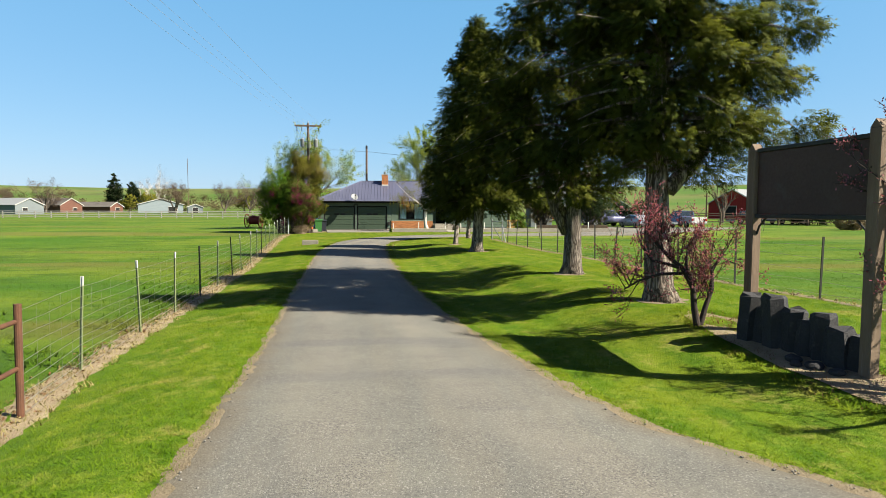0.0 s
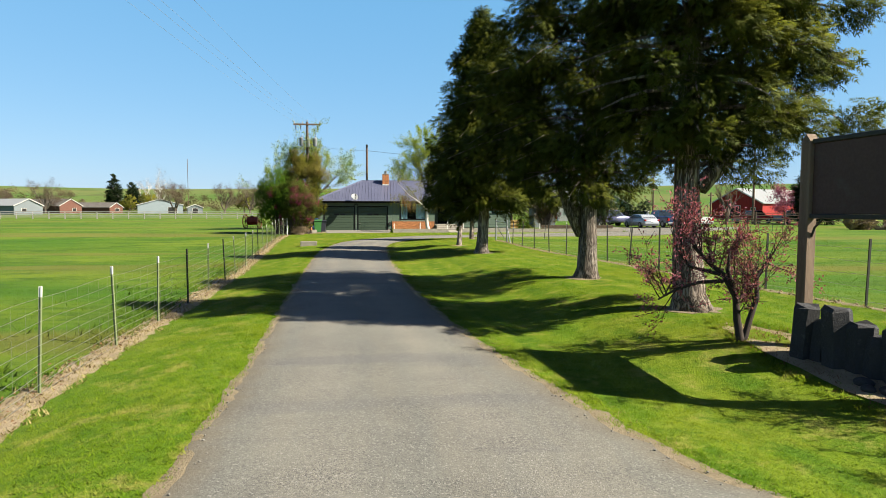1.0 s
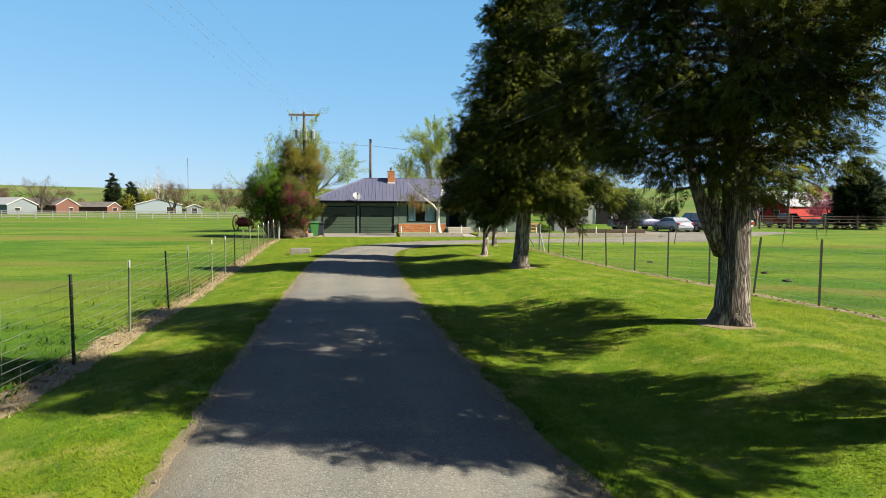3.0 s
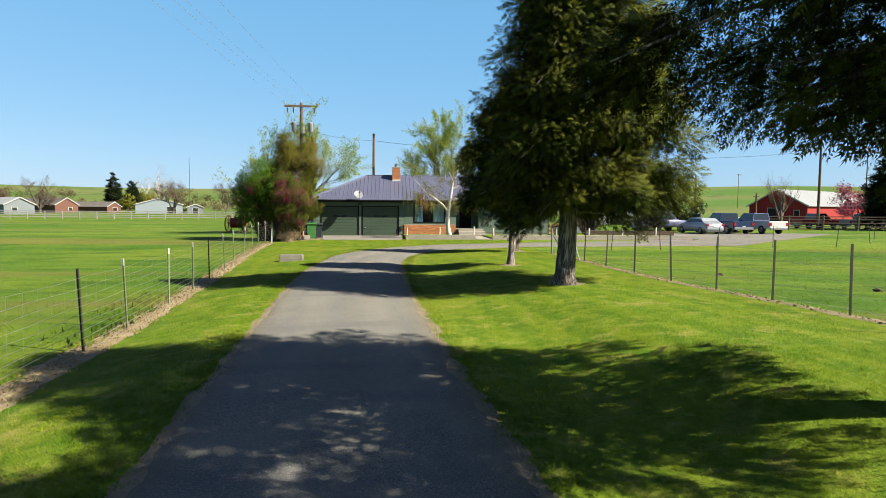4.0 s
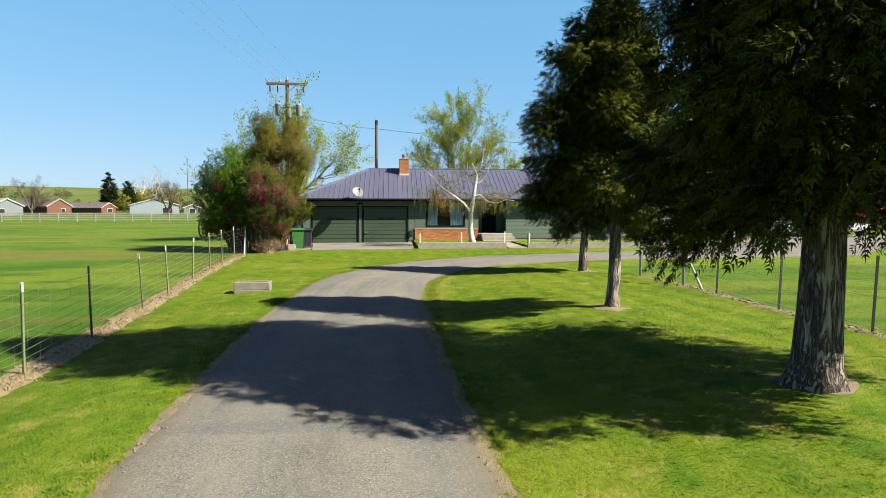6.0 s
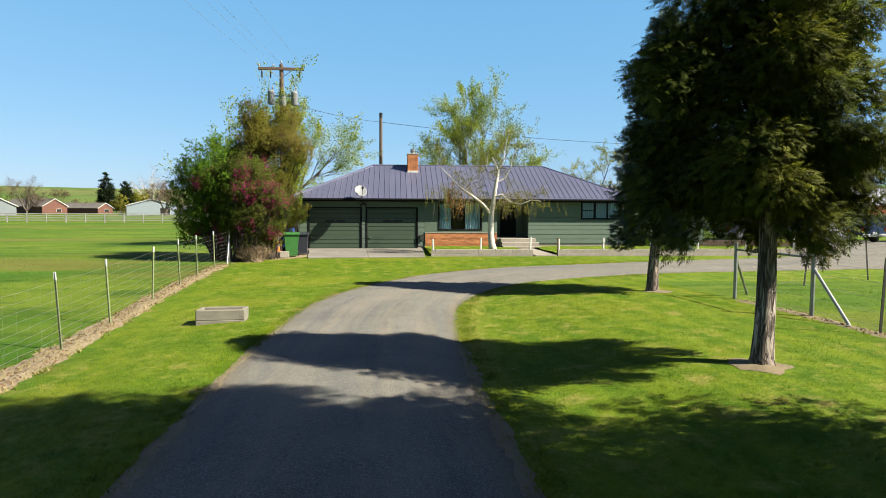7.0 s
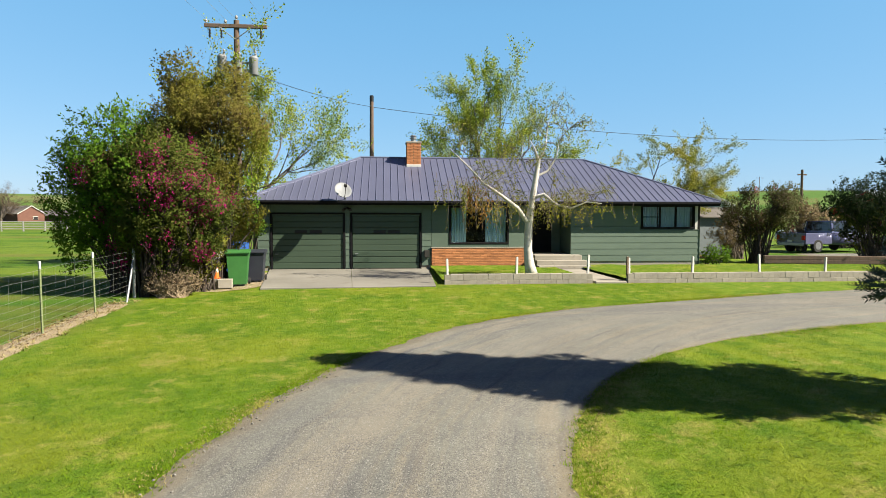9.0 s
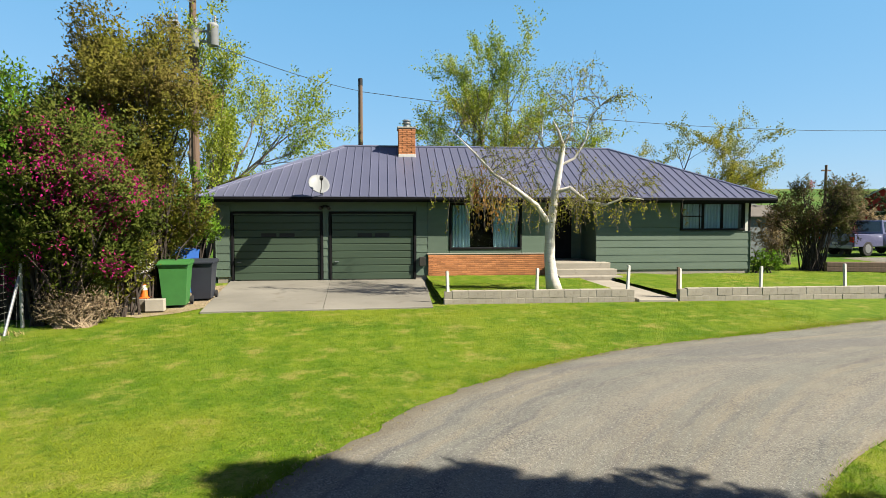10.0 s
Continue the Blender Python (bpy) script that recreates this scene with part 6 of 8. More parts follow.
# white birch on the terrace
def birch_tree():
    rng = np.random.default_rng(71)
    x, y, z = 4.42, 54.75, 0.16
    t = thing("birch_tree", (x, y, z), "white-barked weeping birch with hanging brown catkins", "tree")
    wood, twigs, tips = Mesh(), Mesh(), []
    trunk = [(x, y, z - 0.1), (x - 0.10, y, z + 0.35), (x - 0.16, y, z + 0.9), (x - 0.13, y + 0.05, z + 1.7), (x + 0.0, y + 0.05, z + 2.6), (x + 0.10, y, z + 3.3), (x + 0.18, y, z + 3.8), (x + 0.05, y, z + 4.2), (x - 0.10, y, z + 4.5)]
    wood.tube(trunk, [0.23, 0.165, 0.140, 0.128, 0.108, 0.086, 0.066, 0.036, 0.010], 12)
    limbs = [
        [trunk[3], (x - 0.55, y - 0.1, z + 2.25), (x - 1.1, y - 0.2, z + 2.65), (x - 1.7, y - 0.2, z + 3.05), (x - 2.2, y - 0.1, z + 3.6), (x - 2.8, y, z + 4.2)],
        [trunk[4], (x + 0.35, y - 0.1, z + 2.70), (x + 0.75, y - 0.3, z + 2.35), (x + 1.2, y - 0.4, z + 2.25), (x + 1.7, y - 0.5, z + 2.45), (x + 2.2, y - 0.5, z + 2.4)],
        [trunk[5], (x - 0.2, y + 0.1, z + 3.5), (x - 0.35, y + 0.2, z + 4.0), (x - 0.3, y + 0.2, z + 4.6)],
        [trunk[5], (x + 0.5, y, z + 3.5), (x + 0.8, y, z + 4.0), (x + 0.9, y, z + 4.6), (x + 1.3, y, z + 5.0)],
        [trunk[6], (x + 0.5, y + 0.3, z + 4.3), (x + 0.6, y + 0.5, z + 5.0), (x + 0.75, y + 0.5, z + 5.6)],
    ]
    for k, l in enumerate(limbs):
        r0 = (0.078, 0.066, 0.036, 0.04, 0.036)[k]
        wood.tube(l, [r0 * (1 - 0.85 * i / (len(l) - 1)) for i in range(len(l))], 8, False)
        for a, b in zip(l[1:], l[2:]):
            for _ in range(4):
                o = Vector(a).lerp(Vector(b), rnd(rng, 0, 1))
                grow(twigs, rng, o, Vector((rnd(rng, -0.8, 0.8), rnd(rng, -0.5, 0.5), rnd(rng, 0.1, 0.8))), rnd(rng, 0.5, 0.95), 0.011, 2, tips, spread=0.8, droop=0.4, seg=4)
    part("trunk", wood, M["birch"], t, "white trunk and crooked limbs", True)
    tagged(part("twig_work", twigs, M["bark_grey"], t), kind="stuff")
    # hanging twigs
    strings, P, D = Mesh(), [], []
    for cx, cz, w, n, ln in ((x - 1.9, z + 2.95, 0.55, 70, 1.15), (x - 1.1, z + 2.6, 0.6, 45, 1.0), (x + 0.45, z + 2.55, 0.35, 36, 0.9), (x + 1.5, z + 2.35, 0.7, 34, 0.55), (x - 2.3, z + 3.1, 0.5, 26, 0.9)):
        for _ in range(n):
            px, py = cx + rng.normal(0, w), y - 0.25 + rng.normal(0, 0.35)
            l = ln * rnd(rng, 0.35, 1.2)
            top = cz + rnd(rng, -0.2, 0.3)
            pts = [Vector((px, py, top)), Vector((px + rnd(rng, -0.1, 0.1), py, top - l * 0.5)), Vector((px + rnd(rng, -0.14, 0.14), py, top - l))]
            strings.tube(pts, 0.0045, 3, False)
            for _ in range(11):
                s = rnd(rng, 0.2, 1)
                P.append(pts[0].lerp(pts[2], s) + Vector((rnd(rng, -0.05, 0.05), rnd(rng, -0.05, 0.05), 0)))
                D.append((rnd(rng, -0.5, 0.5), rnd(rng, -0.5, 0.5), -0.9))
    tagged(part("twig_fringe", strings, M["bark_grey"], t), kind="stuff")
    P, D = np.array(P), np.array(D)
    cat = (P[:, 0] < x - 1.5) & (P[:, 0] > x - 2.3) & (rng.uniform(0, 1, len(P)) < 0.8)
    v, f = scatter(LEAF_V, LEAF_F, P[cat], D[cat], rng.uniform(0.08, 0.13, cat.sum()), rng)
    tagged(part("catkin_fringe", big_mesh("catkins", v, f, M["catkin"]), None, t, "hanging rust-brown catkins"), kind="stuff")
    tp = np.array([q[0] for q in tips])
    j = rng.integers(0, len(tp), 4200)
    P2 = np.vstack([P[~cat], tp[j] + rng.normal(0, 0.05, (4200, 3))])
    v, f = scatter(LEAF_V, LEAF_F, P2, rng.normal(0, 0.6, P2.shape) - (0, 0, 0.5), rng.uniform(0.05, 0.09, len(P2)), rng)
    part("crown", big_mesh("crown", v, f, M["yellow_leaf"]), None, t, "sparse yellow-green young leaves")


birch_tree()


# flowering plums beside the sign
def plum(base, stems, seed, n, label, reach=1.0):
    rng = np.random.default_rng(seed)
    x, y = base
    z = lift(x, y)
    t = thing("plum_tree", (x, y, z), label, "tree", "flowering plums")
    wood, tips = Mesh(), []
    for path, r in stems:
        pts = [Vector((x, y, z)) + Vector(p) for p in path]
        wood.tube(pts, [r * (1 - 0.6 * i / (len(pts) - 1)) for i in range(len(pts))], 8, False)
        for a, b in zip(pts[1:], pts[2:]):
            for _ in range(4):
                o = a.lerp(b, rnd(rng, 0, 1))
                grow(wood, rng, o, (b - a).normalized() + Vector(rng.normal(0, 0.75, 3).tolist()) + Vector((0, 0, 0.3)), rnd(rng, 0.45, 0.85) * reach, 0.010, 2, tips, spread=0.7, seg=3, up=0.1)
    part("trunk", wood, M["bark_dark"], t, "dark crooked stems", True)
    tp, td = np.array([q[0] for q in tips]), np.array([q[1] for q in tips])
    j = rng.integers(0, len(tp), n)
    v, f = scatter(LEAF_V, LEAF_F, tp[j] + rng.normal(0, 0.022, (n, 3)), td[j] * 0.5 + rng.normal(0, 0.7, (n, 3)), rng.uniform(0.028, 0.055, n), rng)
    part("blossoms", big_mesh("blossoms", v, f, M["pink"]), None, t, "pink blossom and dark red new leaves")


plum((5.6, 10.0), [([(0, 0, -0.05), (-0.07, 0, 0.3), (-0.10, 0.0, 0.62), (-0.30, 0.0, 0.95), (-0.48, 0, 1.08), (-0.75, 0, 1.35)], 0.06), ([(0.03, 0, -0.05), (0.12, 0, 0.3), (0.22, 0, 0.6), (0.27, 0.1, 0.9), (0.45, 0.1, 1.15)], 0.05),
                     ([(-0.12, 0, 0.7), (-0.2, 0.05, 1.0), (-0.15, 0.1, 1.3)], 0.04), ([(-0.3, 0, 0.85), (-0.7, -0.1, 0.85), (-1.05, -0.1, 0.75), (-1.25, 0, 0.6)], 0.03), ([(-0.35, 0, 0.95), (-0.75, 0.1, 1.05), (-0.95, 0.1, 1.3)], 0.03)],
     81, 6200, "small flowering plum with dark stems and pink blossom", 0.7)
plum((7.25, 6.3), [([(0, 0, -0.05), (-0.05, 0.05, 0.5), (-0.2, 0.35, 1.2), (-0.45, 0.75, 1.7), (-0.75, 1.0, 2.3), (-0.95, 1.15, 2.6)], 0.05), ([(0.05, 0, 0), (0.1, 0.1, 0.6), (-0.1, 0.5, 1.3), (-0.35, 0.85, 2.0), (-0.45, 0.9, 2.6), (-0.5, 0.95, 3.0)], 0.05), ([(0, 0, 0.4), (-0.2, 0.3, 0.7), (-0.55, 0.75, 0.95), (-0.75, 0.9, 1.2)], 0.03), ([(0, 0, 0.3), (0.3, 0.1, 1.0), (0.6, 0.2, 1.8), (0.9, 0.3, 2.6)], 0.05), ([(0, 0, 0.3), (0.1, -0.4, 1.0), (0.2, -0.9, 1.8), (0.4, -1.3, 2.5)], 0.05)],
     83, 4200, "flowering plum with pink sprays beside the sign post", 0.6)
bed = Mesh()
ring = []
for j in range(40):
    a = j / 40 * 2 * math.pi
    k = 1 + 0.16 * noise.noise((j * 0.5, 1, 1))
    ring.append((6.1 + (0.46 * math.cos(a) - 0.2 * math.sin(a)) * k, 8.7 + (2.25 * math.sin(a) + 0.25 * math.cos(a)) * k))
bed.add([(6.1, 8.7, lift(6.1, 8.7, 0.03))] + [(a, b, lift(a, b, 0.014)) for a, b in ring], [(0, 1 + j, 1 + (j + 1) % 40) for j in range(40)])
solid("planting_bed", bed, M["verge"], "bed of bark and bare soil round the basalt stones", "bed", "structure", smooth=True)

# shrubs beyond the terrace
shrub("lilac_shrub", (16.6, 61.2), lumpy(16.7, 61.3, 0.7, 4.1, 2.1, 1.4, 26, 0.4, 0.65, 91), 22000, 0.085, "burgundy", 92, "open purple-bronze lilac at the end of the lawn", stems=46, flowers=("pink", 14, 0.06, "pale lilac buds"))
shrub("juniper_shrub", (20.8, 59.2), lumpy(20.9, 59.3, 0.3, 4.2, 2.0, 1.6, 18, 0.6, 1.0, 93), 15000, 0.10, "dark_shrub", 94, "large dark evergreen shrub beside the parking place", stems=10)
shrub("juniper_shrub", (23.2, 62.5), lumpy(23.2, 62.6, 0.3, 3.4, 1.8, 1.5, 14, 0.6, 0.9, 95), 8000, 0.10, "shrub_red", 96, "dark bronze shrub beside the parking place", stems=10)
shrub("low_shrub", (13.9, 60.4), [(13.9, 60.4, 0.4, 0.4), (14.5, 60.5, 0.35, 0.35)], 1500, 0.09, "shrub_green", 97, "low green shrub at the house corner", stems=8)
shrub("dry_shrub", (17.4, 64.2), lumpy(17.2, 64.3, 0.1, 2.4, 1.5, 0.9, 16, 0.4, 0.65, 98), 6000, 0.09, "dry_brush", 99, "tangled brown brush before the white shed", stems=60, bark="bark_grey")

# ---- poles and wires ----
pole = thing("utility_pole", (-6.70, 61.05, 0), "wooden utility pole with crossarm and three grey transformers", "pole")
part("shaft", Mesh().tube([(-6.70, 61.05, -0.3), (-6.68, 61.05, 10.25)], [0.16, 0.11], 12), M["pole"], pole)
part("crossarm", Mesh().box((-7.95, 60.90, 9.92), (-5.42, 61.02, 10.07), 0.01), M["pole"], pole)
part("arm_brace", Mesh().tube([(-7.35, 60.90, 9.92), (-6.70, 60.93, 9.45)], 0.018, 6), M["steel"], pole)
part("arm_brace", Mesh().tube([(-6.05, 60.90, 9.92), (-6.70, 60.93, 9.45)], 0.018, 6), M["steel"], pole)
for x in (-7.88, -7.1, -6.66, -5.50):
    part("insulator", Mesh().lathe((x, 60.96, 10.07 if x != -6.66 else 10.25), [(0.02, 0), (0.02, 0.05), (0.055, 0.06), (0.05, 0.10), (0.065, 0.11), (0.04, 0.17), (0.02, 0.19)], 12), M["insulator"], pole, "porcelain insulator")
for x in (-7.72, -7.25, -5.65):
    part("fuse_cutout", Mesh().lathe((x, 60.88, 9.48), [(0.03, 0), (0.05, 0.08), (0.03, 0.10), (0.05, 0.2), (0.03, 0.22), (0.05, 0.32), (0.02, 0.42)], 10), M["black"], pole)
for x, z in ((-7.20, 7.98), (-6.58, 7.86), (-5.93, 7.94)):
    tank = part("transformer", Mesh().lathe((x, 60.70, z), [(0.17, 0), (0.185, 0.02), (0.185, 0.64), (0.195, 0.66), (0.195, 0.70), (0.13, 0.77), (0.04, 0.79)], 18), M["tank"], pole, "pale grey transformer can", True)
    part("bushing", Mesh().lathe((x + 0.08, 60.70, z + 0.75), [(0.04, 0), (0.06, 0.04), (0.035, 0.06), (0.055, 0.12), (0.03, 0.14), (0.05, 0.2), (0.02, 0.26)], 10), M["insulator"], tank)
part("mount", Mesh().box((-7.24, 60.80, 8.44), (-5.90, 60.92, 8.52), 0.008).box((-7.24, 60.80, 8.10), (-5.90, 60.92, 8.16), 0.008), M["steel"], pole)
for i, x in enumerate((-7.88, -7.1, -6.66, -5.50)):
    far = (x - 1.2, -28.0, 10.4)
    a = Vector((x, 60.96, 10.25))
    w = thing("power_line", (x, 60.96, 10.25), "thin dark overhead power line above the pasture", "cable", "overhead lines")
    part("cable", Mesh().tube([a.lerp(Vector(far), t) - Vector((0, 0, 1.1 * 4 * t * (1 - t))) for t in [k / 24 for k in range(25)]], 0.0045, 4), M["wire"], w)
pole2 = thing("bare_pole", (-1.35, 70.6, 0), "plain dark wooden pole behind the house", "pole")
part("shaft", Mesh().tube([(-1.35, 70.6, -0.3), (-1.32, 70.6, 9.15)], [0.15, 0.11], 12), M["pole"], pole2)
part("cap", Mesh().lathe((-1.32, 70.6, 9.15), [(0.115, -0.35), (0.118, 0.0), (0.08, 0.02)], 12), M["black"], pole2)


def cable(a, b, sag, label, r=0.014):
    a, b = Vector(a), Vector(b)
    w = thing("service_line", a, label, "cable", "overhead lines")
    part("cable", Mesh().tube([a.lerp(b, t) - Vector((0, 0, sag * 4 * t * (1 - t))) for t in [k / 24 for k in range(25)]], r, 4), M["black"], w)


cable((-5.9, 60.8, 8.0), (-1.33, 70.5, 8.5), 0.15, "black service cable from the transformers to the bare pole")
cable((-1.33, 70.6, 8.5), (50.3, 79.6, 9.2), 1.3, "black service cable running past the house to a far pole", 0.018)


def plain_pole(x, y, h, label, arm=0.0):
    z = lift(x, y)
    p = thing("far_pole", (x, y, z), label, "pole", "far poles")
    part("shaft", Mesh().tube([(x, y, z - 0.3), (x, y, z + h)], [0.17, 0.12], 8), M["pole"], p)
    if arm:
        part("crossarm", Mesh().box((x - arm, y - 0.06, z + h - 0.6), (x + arm, y + 0.06, z + h - 0.45), 0.01), M["pole"], p)
    return p


plain_pole(50.3, 79.6, 10.5, "plain wooden pole by the far paddock")
plain_pole(43.5, 95.5, 7.2, "wooden pole with a short crossarm past the house", 0.5)
plain_pole(129, 167, 20, "tall pole with two crossarms beyond the barn", 1.2)
plain_pole(150, 330, 19, "distant transmission pole on the hill", 2.0)
plain_pole(190, 330, 19, "distant transmission pole on the hill", 2.0)
plain_pole(-104, 340, 27, "distant thin mast beyond the pasture")
plain_pole(58, 104, 5, "wooden pole near the red barn", 0.5)


# ---- vehicles ----
def loft(me, rings):
    n = len(rings[0])
    k = len(me.v)
    me.v += [p for r in rings for p in r]
    for i in range(len(rings) - 1):
        for j in range(n):
            me.f.append((k + i * n + j, k + i * n + (j + 1) % n, k + (i + 1) * n + (j + 1) % n, k + (i + 1) * n + j))
    me.f.append(tuple(k + j for j in reversed(range(n))))
    me.f.append(tuple(k + (len(rings) - 1) * n + j for j in range(n)))


def section(x, w, z0, z1, r=0.12):
    """A rounded upright section across a car at x."""
    h = w / 2
    return [(x, -h + r, z0), (x, h - r, z0), (x, h, z0 + r), (x, h, (z0 + z1) / 2), (x, h * 0.96, z1 - r * 0.8), (x, h * 0.90, z1), (x, -h * 0.90, z1), (x, -h * 0.96, z1 - r * 0.8), (x, -h, (z0 + z1) / 2), (x, -h, z0 + r)]


def vehicle(kind, paint, label, at, heading, bed_paint=None):
    car = thing("pickup_truck" if kind != "sedan" else "sedan_car", (0, 0, 0), label, "truck" if kind != "sedan" else "car", "parked vehicles")
    body = Mesh()
    if kind == "sedan":
        ln, w, wr = 4.7, 1.8, 0.33
        loft(body, [section(x, w * s, 0.22, z) for x, s, z in ((-2.35, 0.88, 0.72), (-2.2, 0.96, 0.95), (-1.6, 1, 0.99), (0.9, 1, 0.95), (1.9, 0.97, 0.86), (2.28, 0.88, 0.72), (2.35, 0.8, 0.6))])
        cab = [(-1.95, 0.98), (-1.25, 1.40), (0.25, 1.43), (1.15, 0.95)]
        axles = (-1.42, 1.38)
    else:
        ln, w, wr = 5.8, 1.98, 0.40
        loft(body, [section(x, w * s, 0.45, z) for x, s, z in ((-0.72, 1, 1.15), (0.6, 1, 1.16), (1.5, 1, 1.18), (2.6, 0.97, 1.12), (2.88, 0.92, 0.95), (2.92, 0.86, 0.8))])
        cab = [(-0.70, 1.16), (-0.62, 1.86), (0.75, 1.88), (1.45, 1.18)]
        axles = (-1.85, 1.85)
    part("body", body, M[paint], car, "", True)
    roof_ = Mesh()
    hw = w / 2 - 0.06
    prof = cab
    roof_.add([(x, s * (hw - (0.14 if z > 1.3 else 0.0)), z) for s in (-1, 1) for x, z in prof], [(0, 1, 2, 3), (7, 6, 5, 4), (0, 4, 5, 1), (1, 5, 6, 2), (2, 6, 7, 3), (3, 7, 4, 0)])
    cabin = part("cabin", roof_, M[paint], car)
    (ax, az), (bx, bz), (cx, cz), (dx, dz) = prof

    def pane(q, nm="window"):
        part(nm, Mesh().quad(*q), M["car_glass"], cabin, "tinted window")

    yb, yt = hw, hw - 0.14
    for s in (-1, 1):
        e = 0.008 * s
        pane([(ax + 0.2, s * yb * 0.995 + e, az + 0.07), (dx - 0.25, s * yb * 0.995 + e, dz + 0.07), (cx - 0.03, s * yt + e + s * 0.012, cz - 0.07), (bx + 0.1, s * yt + e + s * 0.012, bz - 0.07)])
    pane([(ax - 0.006 + (bx - ax) * 0.15, -yb * 0.86, az + (bz - az) * 0.15), (ax - 0.006 + (bx - ax) * 0.15, yb * 0.86, az + (bz - az) * 0.15), (bx - 0.008 - (bx - ax) * 0.1, yt * 0.92, bz - 0.06), (bx - 0.008 - (bx - ax) * 0.1, -yt * 0.92, bz - 0.06)], "rear_window")
    pane([(dx + 0.012 - 0.1, yb * 0.9, dz + 0.1), (dx + 0.012 - 0.1, -yb * 0.9, dz + 0.1), (cx + 0.03, -yt * 0.92, cz - 0.05), (cx + 0.03, yt * 0.92, cz - 0.05)], "windscreen")
    if kind != "sedan":
        bedm = Mesh()
        for s in (-1, 1):
            bedm.box((-2.85, s * (w / 2) - (0.06 if s > 0 else 0), 0.50), (-0.74, s * (w / 2) + (0.06 if s < 0 else 0), 1.16), 0.02)
        bedm.box((-2.88, -w / 2 + 0.061, 0.50), (-2.80, w / 2 - 0.061, 1.16), 0.02).box((-2.79, -w / 2 + 0.061, 0.50), (-0.73, w / 2 - 0.061, 0.66))
        part("cargo_bed", bedm, M[bed_paint or paint], car)
        if kind == "canopy":
            can = Mesh().add([(x, s * (w / 2 - 0.04 - (0.12 if z > 1.4 else 0)), z) for s in (-1, 1) for x, z in ((-2.84, 1.165), (-2.74, 1.80), (-0.78, 1.82), (-0.76, 1.165))], [(0, 1, 2, 3), (7, 6, 5, 4), (0, 4, 5, 1), (1, 5, 6, 2), (2, 6, 7, 3)])
            cp = part("canopy", can, M["car_white"] if bed_paint == "car_white" else M[paint], car)
            for s in (-1, 1):
                part("window", Mesh().quad((-2.6, s * (w / 2 - 0.045), 1.26), (-0.95, s * (w / 2 - 0.045), 1.26), (-0.98, s * (w / 2 - 0.14), 1.70), (-2.55, s * (w / 2 - 0.14), 1.70)), M["car_glass"], cp)
            part("rear_window", Mesh().quad((-2.85, -0.75, 1.24), (-2.85, 0.75, 1.24), (-2.77, 0.68, 1.70), (-2.77, -0.68, 1.70)), M["car_glass"], cp)
    rear = -2.36 if kind == "sedan" else -2.90
    part("bumper", Mesh().box((rear - 0.04, -w / 2 + 0.08, 0.40), (rear + 0.06, w / 2 - 0.08, 0.60), 0.03), M["steel" if kind != "sedan" else paint], car)
    for s in (-1, 1):
        part("tail_light", Mesh().box((rear - 0.012, s * (w / 2 - 0.14) - 0.11, 0.74), (rear + 0.10, s * (w / 2 - 0.14) + 0.11, 1.02 if kind != "sedan" else 0.90), 0.02), M["tail_light"], car, "red tail light")
    part("number_plate", Mesh().box((rear - 0.045, -0.16, 0.62), (rear - 0.02, 0.16, 0.74), 0.005), M["white"], car)
    for a in axles:
        for s in (-1, 1):
            y0, y1 = s * (w / 2 - 0.22), s * (w / 2 + 0.01)
            wh = part("wheel", Mesh().tube([(a, y0, wr), (a, y0 + (y1 - y0) * 0.15, wr), (a, y0 + (y1 - y0) * 0.85, wr), (a, y1, wr)], [wr * 0.9, wr, wr, wr * 0.9], 18), M["tyre"], car)
            part("rim", Mesh().tube([(a, y1 - s * 0.02, wr), (a, y1 + s * 0.012, wr)], [wr * 0.62, wr * 0.55], 12), M["steel"], wh)
    car.matrix_basis = pose(at[0], at[1], lift(at[0], at[1], 0.045), 0, 0, heading)
    return car


vehicle("sedan", "car_silver", "silver sedan parked on the gravel", (28.4, 65.6), 96)
vehicle("pickup", "car_violet", "slate violet pickup parked behind the lilac", (26.3, 69.4), 14)
vehicle("pickup", "car_blue", "dark blue pickup parked on the gravel", (31.3, 66.4), 92)
vehicle("pickup", "car_violet", "slate violet pickup with a pale bed parked on the gravel", (34.6, 66.8), 97, "car_white")
vehicle("canopy", "car_white", "white pickup with a canopy parked near the shrubs", (31.0, 76.0), 150)
vehicle("sedan", "car_white", "white car parked behind the pickups", (36.5, 73.5), 70)
vehicle("pickup", "car_red", "red pickup parked at the paddock gate", (52.5, 83.0), 10)
vehicle("pickup", "car_white", "white pickup parked at the paddock gate", (58.0, 82.0), 10)


